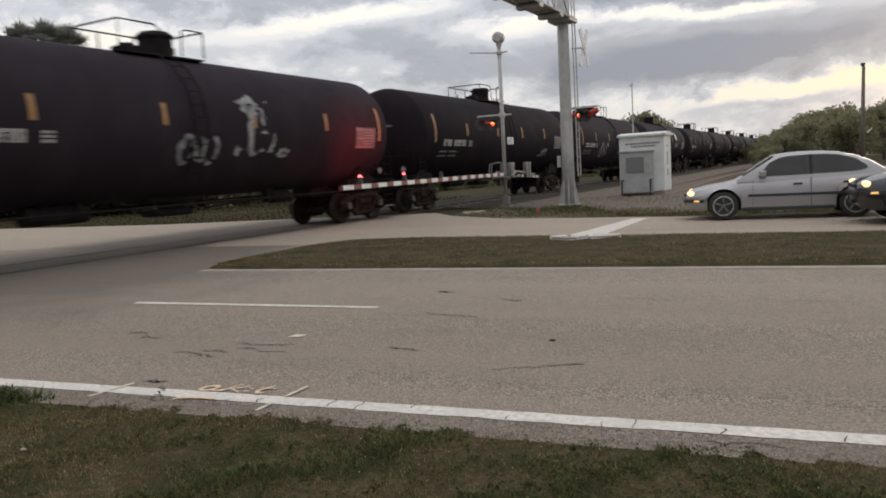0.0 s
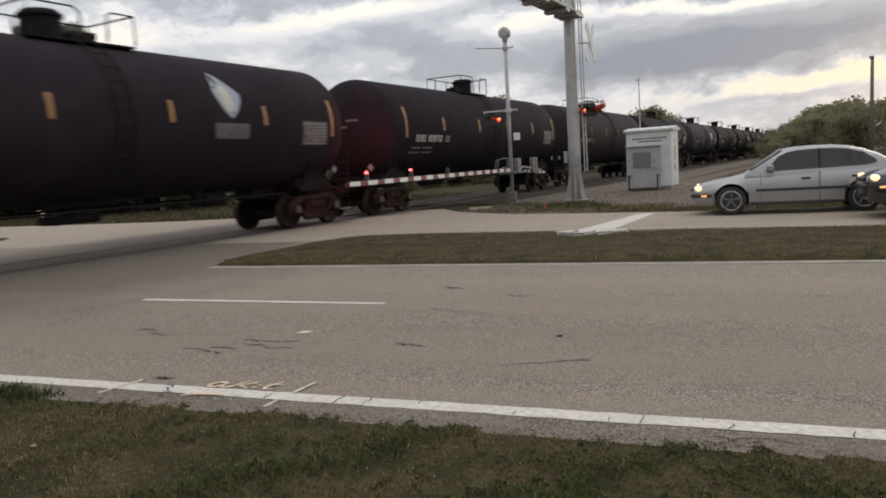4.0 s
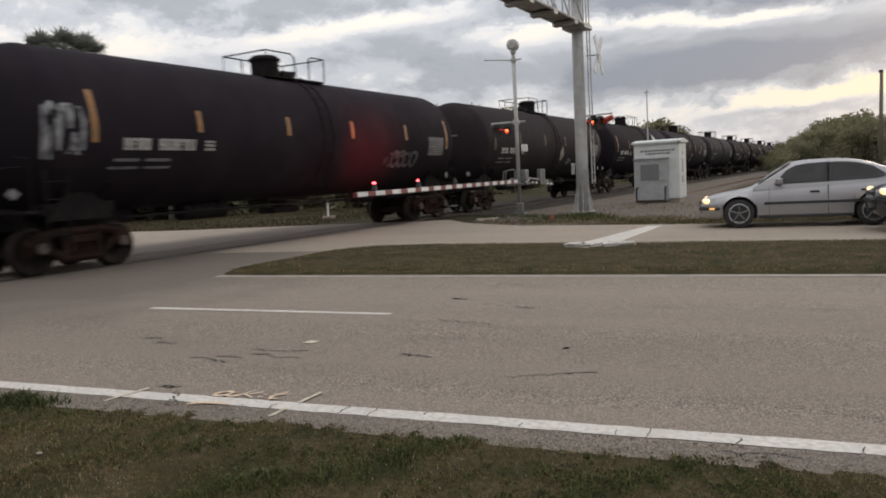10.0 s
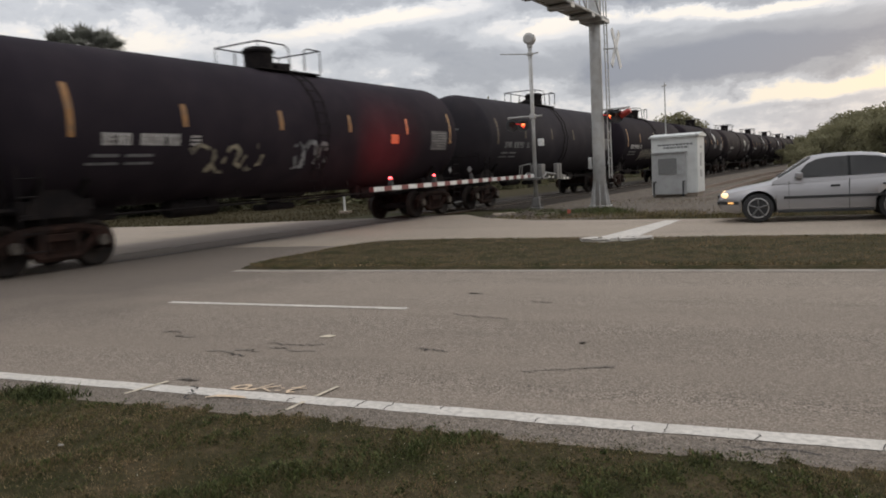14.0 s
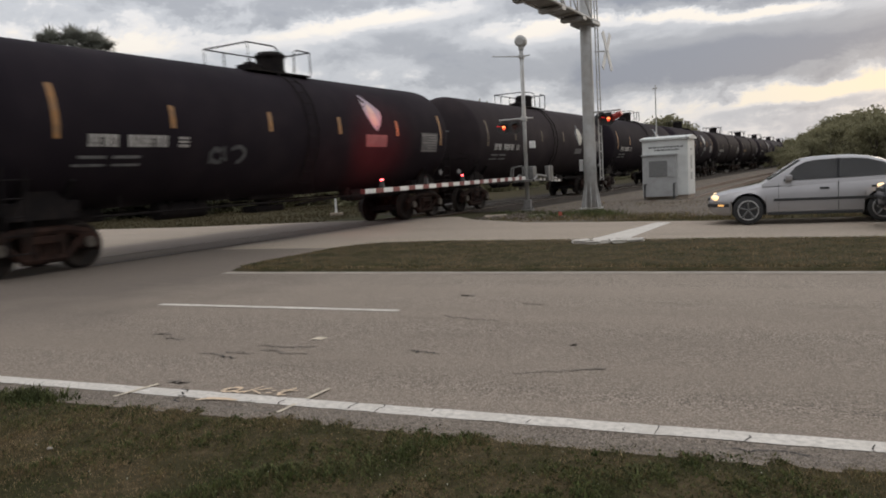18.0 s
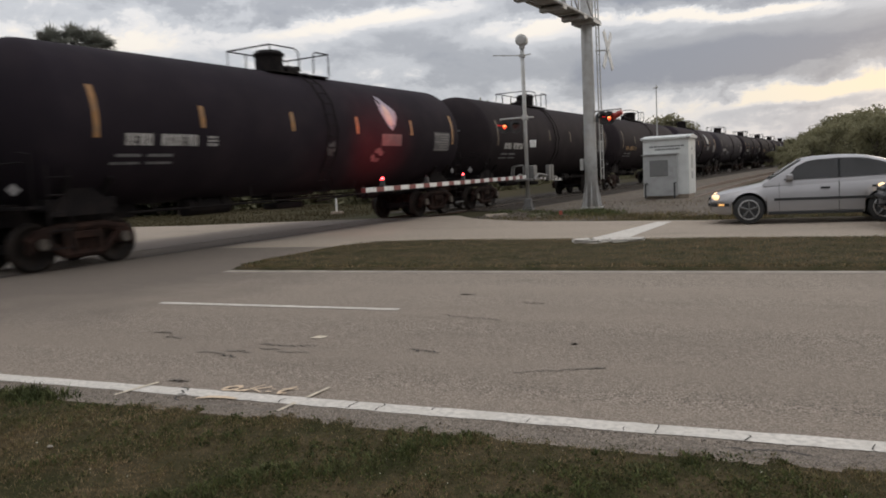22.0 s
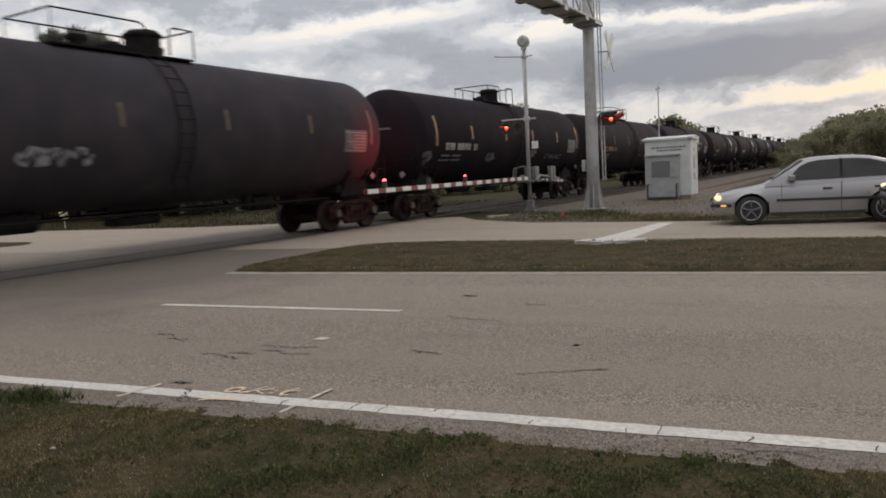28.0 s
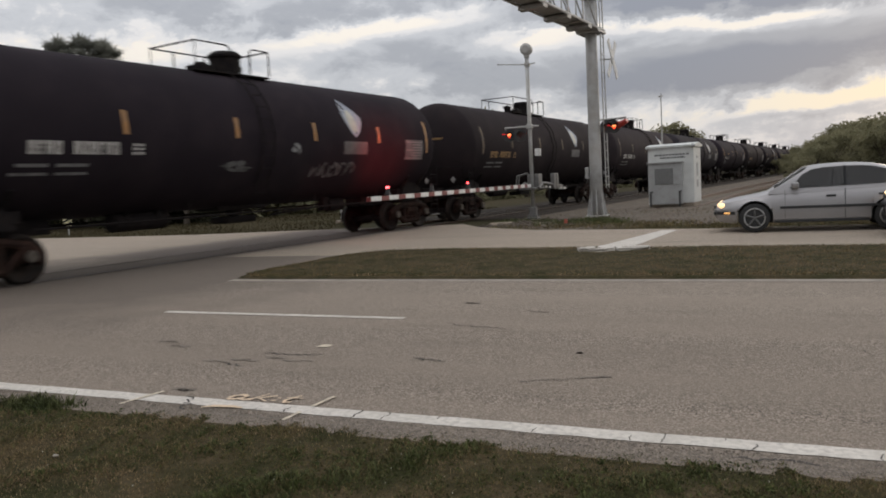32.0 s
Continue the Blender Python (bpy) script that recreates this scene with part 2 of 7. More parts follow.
MAT = {
    "paint_white": material("paint_white", (0.60, 0.55, 0.485), 0.75, grain=(25, (0.35, 0.318, 0.278), 0.75), spots=(3, (0.46, 0.42, 0.365), 0.7), bump=(150, 0.3)),
    "spray": material("spray", (0.62, 0.46, 0.31), 0.85, grain=(20, (0.34, 0.28, 0.21), 0.9)),
    "grass_ground": material("grass_ground", (0.050, 0.040, 0.021), 0.95, grain=(22, (0.095, 0.070, 0.040), 0.9), spots=(2.6, (0.028, 0.029, 0.012), 0.9), bump=(40, 0.9), spec=0.06),
    "far_ground": material("far_ground", (0.0484, 0.0406, 0.0218), 0.95, grain=(3, (0.0663, 0.0515, 0.0296), 0.8), spots=(0.1, (0.0351, 0.0343, 0.0156), 0.9), bump=(10, 0.8), spec=0.06),
    "blade": material("blade", (0.125, 0.100, 0.043), 0.8, grain=(1.25, (0.22, 0.150, 0.082), 1.0), spots=(2.6, (0.055, 0.060, 0.019), 0.9), island=0.6, spec=0.2),
    "ballast": material("ballast", (0.165, 0.140, 0.115), 0.95, grain=(9, (0.07, 0.058, 0.048), 0.95), spots=(0.9, (0.115, 0.09, 0.068), 0.85), bump=(14, 1.0), spec=0.06),
    "paint_dusty": material("paint_dusty", (0.30, 0.262, 0.212), 0.85, grain=(4, (0.22, 0.19, 0.155), 1.0)),
    "rail": material("rail", (0.12, 0.075, 0.05), 0.6, 0.6, grain=(8, (0.06, 0.04, 0.03), 0.8)),
    "rail_top": material("rail_top", (0.11, 0.085, 0.075), 0.5, 0.6, grain=(6, (0.06, 0.042, 0.036), 0.8)),
    "tie": material("tie", (0.08, 0.065, 0.05), 0.9, grain=(12, (0.14, 0.12, 0.10), 0.7)),
    "tank_black": material("tank_black", (0.0232, 0.0184, 0.0226), 0.75, grain=(1.2, (0.0345, 0.0268, 0.0302), 0.6), spots=(0.35, (0.0184, 0.0148, 0.0176), 0.7), bump=(2, 0.05), vary=0.2, spec=0.03),
    "tank_grey": material("tank_grey", (0.0400, 0.0355, 0.0400), 0.75, grain=(1.2, (0.0590, 0.0505, 0.0535), 0.6), spots=(0.35, (0.0310, 0.0270, 0.0285), 0.7), bump=(2, 0.05), vary=0.2, spec=0.03),
    "frame_black": material("frame_black", (0.0140, 0.0122, 0.0124), 0.75, grain=(5, (0.0260, 0.0205, 0.0185), 0.8), spec=0.05),
    "truck_rust": material("truck_rust", (0.0195, 0.0112, 0.0090), 0.85, grain=(6, (0.048, 0.026, 0.019), 0.8), spots=(2, (0.0125, 0.0098, 0.0084), 0.7), vary=0.3, spec=0.08),
    "wheel_steel": material("wheel_steel", (0.020, 0.0165, 0.0145), 0.7, 0.2, grain=(6, (0.036, 0.025, 0.019), 0.7), spec=0.15),
    "stripe_yellow": material("stripe_yellow", (0.37, 0.180, 0.055), 0.6, grain=(5, (0.25, 0.15, 0.075), 0.8)),
    "stencil": material("stencil", (0.47, 0.445, 0.41), 0.65, grain=(7, (0.24, 0.225, 0.21), 0.7)),
    "stencil_yellow": material("stencil_yellow", (0.30, 0.165, 0.05), 0.65, grain=(7, (0.13, 0.08, 0.04), 0.8)),
    "galv": material("galv", (0.46, 0.455, 0.44), 0.55, 0.3, grain=(4, (0.33, 0.32, 0.30), 0.7), spots=(1.0, (0.38, 0.33, 0.27), 0.5), bump=(30, 0.1), spec=0.3),
    "cabinet": material("cabinet", (0.60, 0.60, 0.57), 0.5, 0.1, grain=(3, (0.48, 0.48, 0.455), 0.6), bump=(20, 0.05)),
    "cabinet_grey": material("cabinet_grey", (0.36, 0.36, 0.345), 0.55, grain=(4, (0.28, 0.27, 0.26), 0.7)),
    "dark_metal": material("dark_metal", (0.05, 0.05, 0.05), 0.6, 0.3, grain=(9, (0.09, 0.085, 0.08), 0.6)),
    "white_part": material("white_part", (0.7, 0.69, 0.66), 0.6, grain=(9, (0.5, 0.48, 0.44), 0.6)),
    "gate_red": material("gate_red", (0.17, 0.022, 0.02), 0.5, grain=(9, (0.12, 0.03, 0.027), 0.6)),
    "lamp_red": material("lamp_red", (0.5, 0.02, 0.01), 0.3, emit=((1.0, 0.055, 0.065), 11.0)),
    "silver": material("silver", (0.31, 0.295, 0.29), 0.33, 0.65, coat=0.5, grain=(1.5, (0.28, 0.265, 0.26), 0.5)),
    "black_paint": material("black_paint", (0.014, 0.014, 0.016), 0.22, 0.1, coat=0.8),
    "glass_dark": material("glass_dark", (0.060, 0.056, 0.052), 0.2, coat=0.5),
    "rubber": material("rubber", (0.02, 0.02, 0.02), 0.85, grain=(10, (0.045, 0.042, 0.04), 0.6)),
    "alloy": material("alloy", (0.34, 0.33, 0.32), 0.35, 0.8),
    "spoke": material("spoke", (0.10, 0.097, 0.093), 0.4, 0.5),
    "trim": material("trim", (0.02, 0.02, 0.02), 0.6),
    "headlamp": material("headlamp", (0.8, 0.7, 0.5), 0.2, emit=((1.0, 0.66, 0.32), 1.3)),
    "amber": material("amber", (0.7, 0.3, 0.05), 0.3, emit=((1.0, 0.55, 0.2), 0.8)),
    "bark": material("bark", (0.10, 0.08, 0.06), 0.9, grain=(6, (0.055, 0.045, 0.035), 0.8), bump=(12, 0.8)),
    "wood_pole": material("wood_pole", (0.16, 0.13, 0.10), 0.9, grain=(7, (0.09, 0.075, 0.06), 0.8)),
    "yellow_sign": material("yellow_sign", (0.72, 0.66, 0.42), 0.5, grain=(9, (0.5, 0.45, 0.28), 0.6)),
}
MAT.update({
    "stencil_dim": material("stencil_dim", (0.17, 0.165, 0.16), 0.7, grain=(7, (0.06, 0.06, 0.058), 0.8)),
    "tank_brown": material("tank_brown", (0.0310, 0.0248, 0.0262), 0.75, grain=(1.2, (0.0450, 0.0355, 0.0355), 0.6), spots=(0.35, (0.0250, 0.0200, 0.0210), 0.7), bump=(2, 0.05), vary=0.2, spec=0.03),
    "stripe_dull": material("stripe_dull", (0.12, 0.080, 0.040), 0.65, grain=(8, (0.055, 0.043, 0.032), 0.7)),
    "bearing": material("bearing", (0.10, 0.085, 0.07), 0.55, 0.5, grain=(14, (0.04, 0.035, 0.03), 0.7)),
    "emblem_blue": material("emblem_blue", (0.29, 0.31, 0.36), 0.6, grain=(3, (0.42, 0.43, 0.45), 0.7)),
    "emblem_cream": material("emblem_cream", (0.52, 0.50, 0.42), 0.65, grain=(6, (0.34, 0.32, 0.27), 0.6)),
    "graffiti_white": material("graffiti_white", (0.30, 0.30, 0.30), 0.7, grain=(5, (0.07, 0.07, 0.07), 0.85)),
    "graffiti_mottled": material("graffiti_mottled", (0.26, 0.23, 0.17), 0.75, grain=(6, (0.06, 0.05, 0.045), 0.95), spots=(2.2, (0.10, 0.085, 0.07), 0.8)),
    "graffiti_dim": material("graffiti_dim", (0.10, 0.10, 0.10), 0.7, grain=(3, (0.025, 0.025, 0.025), 0.9)),
    "graffiti_cream": material("graffiti_cream", (0.30, 0.26, 0.18), 0.7, grain=(4, (0.08, 0.07, 0.06), 0.85)),
    "graffiti_red": material("graffiti_red", (0.30, 0.06, 0.05), 0.7, grain=(4, (0.1, 0.03, 0.03), 0.8)),
    "graffiti_purple": material("graffiti_purple", (0.14, 0.09, 0.12), 0.7, grain=(4, (0.05, 0.04, 0.05), 0.8)),
    "lens_dark": material("lens_dark", (0.03, 0.008, 0.008), 0.35),
    "crack": material("crack", (0.035, 0.030, 0.026), 0.95, grain=(30, (0.08, 0.07, 0.06), 0.6)),
    "flag_red": material("flag_red", (0.40, 0.10, 0.06), 0.6, grain=(20, (0.26, 0.07, 0.05), 0.5)),
    "clover": material("clover", (0.040, 0.056, 0.016), 0.8, grain=(4, (0.085, 0.095, 0.034), 0.8), spots=(1.2, (0.075, 0.062, 0.026), 0.6), island=0.6, spec=0.2),
    "scar": material("scar", (0.14, 0.118, 0.097), 0.95, grain=(9, (0.21, 0.175, 0.14), 1.0)),
    "grit": material("grit", (0.25, 0.215, 0.18), 0.95, grain=(30, (0.12, 0.10, 0.085), 0.9), spec=0.1),
    "weed": material("weed", (0.062, 0.074, 0.021), 0.75, grain=(3, (0.092, 0.094, 0.038), 0.7), island=0.6, spec=0.25),
    "bank_blade": material("bank_blade", (0.0577, 0.0473, 0.0210), 0.85, grain=(0.5, (0.0831, 0.0630, 0.0333), 0.9), spec=0.2),
    "spray_pale": material("spray_pale", (0.56, 0.48, 0.36), 0.85, grain=(16, (0.34, 0.29, 0.23), 0.9)),
    "galv_dark": material("galv_dark", (0.17, 0.162, 0.152), 0.65, 0.2, grain=(6, (0.11, 0.104, 0.096), 0.8)),
    "petal": material("petal", (0.55, 0.52, 0.42), 0.8),
    "paint_lane": material("paint_lane", (0.58, 0.53, 0.46), 0.8, grain=(10, (0.33, 0.295, 0.255), 0.8), spots=(1.5, (0.38, 0.345, 0.30), 0.7)),
    "screen_grey": material("screen_grey", (0.17, 0.168, 0.16), 0.6, grain=(30, (0.11, 0.11, 0.105), 0.7)),
    "straw": material("straw", (0.285, 0.205, 0.122), 0.85, grain=(2.0, (0.15, 0.115, 0.06), 0.8), island=0.6, spec=0.2),
    "panel_dark": material("panel_dark", (0.085, 0.08, 0.08), 0.7, grain=(3, (0.16, 0.152, 0.145), 0.7)),
    "emblem_grey": material("emblem_grey", (0.075, 0.078, 0.095), 0.65, grain=(5, (0.05, 0.05, 0.058), 0.6)),
    "placard": material("placard", (0.22, 0.205, 0.195), 0.6, grain=(9, (0.12, 0.11, 0.105), 0.6)),
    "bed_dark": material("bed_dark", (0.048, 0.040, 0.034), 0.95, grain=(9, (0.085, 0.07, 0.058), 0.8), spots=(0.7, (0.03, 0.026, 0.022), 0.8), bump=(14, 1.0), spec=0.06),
    "plastic_red": material("plastic_red", (0.35, 0.03, 0.02), 0.35),
})


def leaf_material(name, base, second):
    """Thin leaves: half of the light passes through."""
    m = material(name, base, 0.8, grain=(0.8, second, 0.8), spec=0.2, island=0.3)
    nt = m.node_tree
    bs, out = nt.nodes["Principled BSDF"], nt.nodes["Material Output"]
    tr, mx = nt.nodes.new("ShaderNodeBsdfTranslucent"), nt.nodes.new("ShaderNodeMixShader")
    tr.inputs[0].default_value = (*second, 1)
    nt.links.new(bs.outputs[0], mx.inputs[1])
    nt.links.new(tr.outputs[0], mx.inputs[2])
    mx.inputs[0].default_value = 0.45
    nt.links.new(mx.outputs[0], out.inputs[0])
    return m


def lens_glow(name):
    """A hooded signal lens: whitish amber at its top, deep red towards its foot."""
    m = material(name, (0.5, 0.05, 0.01), 0.3)
    nt = m.node_tree
    bs, N, L = nt.nodes["Principled BSDF"], nt.nodes.new, nt.links.new
    sp, rp = N("ShaderNodeSeparateXYZ"), N("ShaderNodeValToRGB")
    L(N("ShaderNodeTexCoord").outputs["Generated"], sp.inputs[0])
    el = rp.color_ramp.elements
    el.new(0.5)
    for e, (p, c) in zip(el, ((0.1, (0.9, 0.02, 0.02)), (0.55, (2.2, 0.22, 0.06)), (0.85, (4.0, 1.3, 0.45)))):
        e.position, e.color = p, (*c, 1)
    L(sp.outputs[2], rp.inputs[0])
    L(rp.outputs[0], bs.inputs["Emission Color"])
    bs.inputs["Emission Strength"].default_value = 1.0
    return m


MAT["lamp_orange"] = lens_glow("lamp_orange")
MAT["glint_red"] = material("glint_red", (0.5, 0.02, 0.01), 0.3, emit=((1.0, 0.02, 0.03), 0.55))
MAT["leaf"] = leaf_material("leaf", (0.20, 0.19, 0.115), (0.25, 0.23, 0.135))
MAT["leaf_dark"] = leaf_material("leaf_dark", (0.052, 0.054, 0.034), (0.06, 0.06, 0.036))
MAT["frond"] = leaf_material("frond", (0.17, 0.17, 0.145), (0.20, 0.20, 0.165))


# the track: its turn from the y axis and its distance from the origin
SKEW, OFF = radians(7.602), -14.467


def road_material(name, dark, mid, light, wear_col, dark_patch=None, lanes=None, track=None):
    """Old asphalt: stone-size specks, tyre bands along the road, oil stains and a rough relief."""
    m = bpy.data.materials.new(name)
    m.use_nodes = True
    nt = m.node_tree
    bs = nt.nodes["Principled BSDF"]
    N, L = nt.nodes.new, nt.links.new
    co = N("ShaderNodeTexCoord").outputs["Object"]
    vor = N("ShaderNodeTexVoronoi")
    vor.inputs["Scale"].default_value = 105
    L(co, vor.inputs["Vector"])
    sep = N("ShaderNodeSeparateColor")
    L(vor.outputs["Color"], sep.inputs[0])
    ramp = N("ShaderNodeValToRGB")
    el = ramp.color_ramp.elements
    el.new(0.45)
    for e, (p, c) in zip(el, ((0.0, dark), (0.5, mid), (1.0, light))):
        e.position, e.color = p, (*c, 1)
    L(sep.outputs[0], ramp.inputs[0])
    col = ramp.outputs[0]
    for scale, stretch, second, lo, hi, amount in ((1.0, (0.04, 0.9, 1), wear_col, 0.40, 0.66, 0.6), (0.3, (0.5, 1.0, 1), dark, 0.50, 0.75, 0.28), (0.8, (0.10, 1.6, 1), mid, 0.42, 0.7, 0.5), (2.0, (0.25, 1, 1), dark, 0.60, 0.80, 0.40), (9.0, (0.8, 1, 1), dark, 0.62, 0.80, 0.25), (80.0, (1, 1, 1), dark, 0.62, 0.72, 0.5), (90.0, (1, 1, 1), light, 0.64, 0.74, 0.35)):
        mp = N("ShaderNodeMapping")
        mp.inputs["Scale"].default_value = stretch
        L(co, mp.inputs[0])
        n = N("ShaderNodeTexNoise")
        n.inputs["Scale"].default_value, n.inputs["Detail"].default_value = scale, 5
        L(mp.outputs[0], n.inputs["Vector"])
        r = N("ShaderNodeMapRange")
        r.inputs[1].default_value, r.inputs[2].default_value, r.inputs[4].default_value = lo, hi, amount
        L(n.outputs[0], r.inputs[0])
        mx = N("ShaderNodeMix")
        mx.data_type = "RGBA"
        L(r.outputs[0], mx.inputs[0])
        L(col, mx.inputs[6])
        mx.inputs[7].default_value = (*second, 1)
        col = mx.outputs[2]
    if lanes:
        # the driven part of the near lane, greyer than the edges: from, to, colour, amount
        y0, y1, second, amount = lanes
        sp = N("ShaderNodeSeparateXYZ")
        L(co, sp.inputs[0])
        n = N("ShaderNodeTexNoise")
        n.inputs["Scale"].default_value, n.inputs["Detail"].default_value = 0.6, 4
        L(co, n.inputs["Vector"])
        ad = N("ShaderNodeMath")
        ad.operation = "MULTIPLY_ADD"
        L(n.outputs[0], ad.inputs[0])
        ad.inputs[1].default_value = 1.6
        L(sp.outputs[1], ad.inputs[2])
        r = N("ShaderNodeMapRange")
        r.interpolation_type = "SMOOTHSTEP"
        r.inputs[1].default_value, r.inputs[2].default_value, r.inputs[3].default_value, r.inputs[4].default_value = y0 + 0.8, y1 + 0.8, amount, 0.0
        L(ad.outputs[0], r.inputs[0])
        mx = N("ShaderNodeMix")
        mx.data_type = "RGBA"
        mx.blend_type = "MULTIPLY"
        L(r.outputs[0], mx.inputs[0])
        L(col, mx.inputs[6])
        mx.inputs[7].default_value = (*second, 1)
        col = mx.outputs[2]
    if dark_patch:
        # a darker stretch with a soft uneven border: its middle, its half widths, its colour
        (cx, cy), (rx, ry), second, amount = dark_patch
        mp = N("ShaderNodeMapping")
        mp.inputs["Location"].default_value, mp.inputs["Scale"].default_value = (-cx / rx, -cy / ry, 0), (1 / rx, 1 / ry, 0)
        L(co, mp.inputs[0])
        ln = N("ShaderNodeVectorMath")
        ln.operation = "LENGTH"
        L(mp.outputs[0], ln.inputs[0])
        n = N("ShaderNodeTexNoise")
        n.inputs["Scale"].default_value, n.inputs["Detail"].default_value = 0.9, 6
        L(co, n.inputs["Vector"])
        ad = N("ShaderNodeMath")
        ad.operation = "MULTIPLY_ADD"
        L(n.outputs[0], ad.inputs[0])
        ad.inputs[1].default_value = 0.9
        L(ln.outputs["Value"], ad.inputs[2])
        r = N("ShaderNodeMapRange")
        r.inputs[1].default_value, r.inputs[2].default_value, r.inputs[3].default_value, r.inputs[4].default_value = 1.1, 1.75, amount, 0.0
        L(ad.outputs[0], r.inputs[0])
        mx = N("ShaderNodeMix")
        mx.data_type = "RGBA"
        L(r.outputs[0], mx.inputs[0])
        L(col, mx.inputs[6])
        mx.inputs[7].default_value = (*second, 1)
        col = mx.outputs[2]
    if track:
        # a darker brownish band along the rails: distances from the track's middle over which it fades in and out,
        # colour, amount
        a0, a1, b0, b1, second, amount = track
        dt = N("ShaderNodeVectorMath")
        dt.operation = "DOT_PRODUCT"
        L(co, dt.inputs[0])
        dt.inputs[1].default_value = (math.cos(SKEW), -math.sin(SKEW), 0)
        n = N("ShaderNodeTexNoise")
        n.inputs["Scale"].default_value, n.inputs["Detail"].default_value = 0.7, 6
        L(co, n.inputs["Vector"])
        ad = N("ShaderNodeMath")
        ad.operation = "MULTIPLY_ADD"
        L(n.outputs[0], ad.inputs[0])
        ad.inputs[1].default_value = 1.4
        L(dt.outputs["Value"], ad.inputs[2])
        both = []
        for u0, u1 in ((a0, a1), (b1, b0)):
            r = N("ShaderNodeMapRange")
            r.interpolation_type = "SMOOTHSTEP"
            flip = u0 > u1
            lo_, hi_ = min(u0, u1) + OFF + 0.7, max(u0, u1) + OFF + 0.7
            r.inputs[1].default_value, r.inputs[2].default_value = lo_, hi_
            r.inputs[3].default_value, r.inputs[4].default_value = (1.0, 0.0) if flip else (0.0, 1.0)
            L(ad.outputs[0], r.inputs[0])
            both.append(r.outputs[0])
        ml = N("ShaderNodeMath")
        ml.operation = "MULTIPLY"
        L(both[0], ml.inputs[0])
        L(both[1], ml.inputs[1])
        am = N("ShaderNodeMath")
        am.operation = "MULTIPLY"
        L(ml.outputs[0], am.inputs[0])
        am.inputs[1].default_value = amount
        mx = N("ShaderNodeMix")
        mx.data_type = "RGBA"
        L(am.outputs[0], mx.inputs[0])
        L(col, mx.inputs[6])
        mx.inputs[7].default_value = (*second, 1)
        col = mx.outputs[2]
    L(col, bs.inputs["Base Color"])
    bs.inputs["Roughness"].default_value, bs.inputs["Specular IOR Level"].default_value = 0.9, 0.2
    b = N("ShaderNodeBump")
    b.inputs["Strength"].default_value, b.inputs["Distance"].default_value = 0.7, 0.006
    L(vor.outputs["Distance"], b.inputs["Height"])
    L(b.outputs[0], bs.inputs["Normal"])
    return m


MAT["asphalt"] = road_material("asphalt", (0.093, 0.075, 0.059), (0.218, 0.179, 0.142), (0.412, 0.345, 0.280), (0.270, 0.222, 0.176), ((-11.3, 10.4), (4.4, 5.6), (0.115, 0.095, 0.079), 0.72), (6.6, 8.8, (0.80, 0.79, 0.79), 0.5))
MAT["asphalt_old"] = road_material("asphalt_old", (0.072, 0.058, 0.045), (0.177, 0.145, 0.115), (0.319, 0.268, 0.220), (0.221, 0.182, 0.144))
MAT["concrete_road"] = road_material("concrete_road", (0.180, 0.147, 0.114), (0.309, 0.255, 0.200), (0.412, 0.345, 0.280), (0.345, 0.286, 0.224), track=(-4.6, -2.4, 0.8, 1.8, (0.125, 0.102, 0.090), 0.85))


# ---- mesh helpers ----
def part(name, bm, mat, parent=None, label="", smooth=False, m=None):
    me = bpy.data.meshes.new(name)
    if smooth:
        for f in bm.faces:
            f.smooth = True
    bm.to_mesh(me)
    bm.free()
    for one in mat if isinstance(mat, (list, tuple)) else [mat]:
        me.materials.append(MAT[one])
    ob = new(name, me)
    if parent is not None:
        ob.parent = parent
    if m is not None:
        ob.matrix_basis = m
    if label:
        ob["label"] = label
    return ob


def reuse(name, ob, parent, m, label=""):
    o = new(name, ob.data)
    o.parent = parent
    o.matrix_basis = m
    if label:
        o["label"] = label
    return o


def thing(name, label, category, m=None, group="", kind=""):
    ob = new(name)
    ob.empty_display_size = 0.2
    if m is not None:
        ob.matrix_basis = m
    return tagged(ob, label, category, group, kind)


def box(bm, x0, x1, y0, y1, z0, z1, bevel=0.0, mat=0):
    vs = [bm.verts.new((x, y, z)) for x in (x0, x1) for y in (y0, y1) for z in (z0, z1)]
    fs = []
    for q in ((0, 1, 3, 2), (4, 6, 7, 5), (0, 4, 5, 1), (2, 3, 7, 6), (0, 2, 6, 4), (1, 5, 7, 3)):
        fc = bm.faces.new([vs[i] for i in q])
        fc.material_index = mat
        fs.append(fc)
    if bevel:
        bmesh.ops.bevel(bm, geom=list({e for fc in fs for e in fc.edges}), offset=bevel, segments=2, profile=0.6, affect="EDGES")
    return bm


def tube(bm, pts, r, n=8, r1=None, cap=True, mat=0):
    """A round bar along pts; r1: the radius at its end."""
    pts = [Vector(p) for p in pts]
    rings = []
    for k, p in enumerate(pts):
        a, b = pts[max(k - 1, 0)], pts[min(k + 1, len(pts) - 1)]
        w = (b - a).normalized()
        side = w.cross(Vector((0, 0, 1)))
        side = w.cross(Vector((1, 0, 0))) if side.length < 0.05 else side
        side.normalize()
        oth = side.cross(w)
        rr = r + ((r if r1 is None else r1) - r) * k / max(len(pts) - 1, 1)
        rings.append([bm.verts.new(p + rr * (math.cos(2 * math.pi * j / n) * side + math.sin(2 * math.pi * j / n) * oth)) for j in range(n)])
    for u, v in zip(rings, rings[1:]):
        for j in range(n):
            bm.faces.new((u[j], u[(j + 1) % n], v[(j + 1) % n], v[j])).material_index = mat
    if cap:
        bm.faces.new(list(reversed(rings[0]))).material_index = mat
        bm.faces.new(rings[-1]).material_index = mat
    return bm


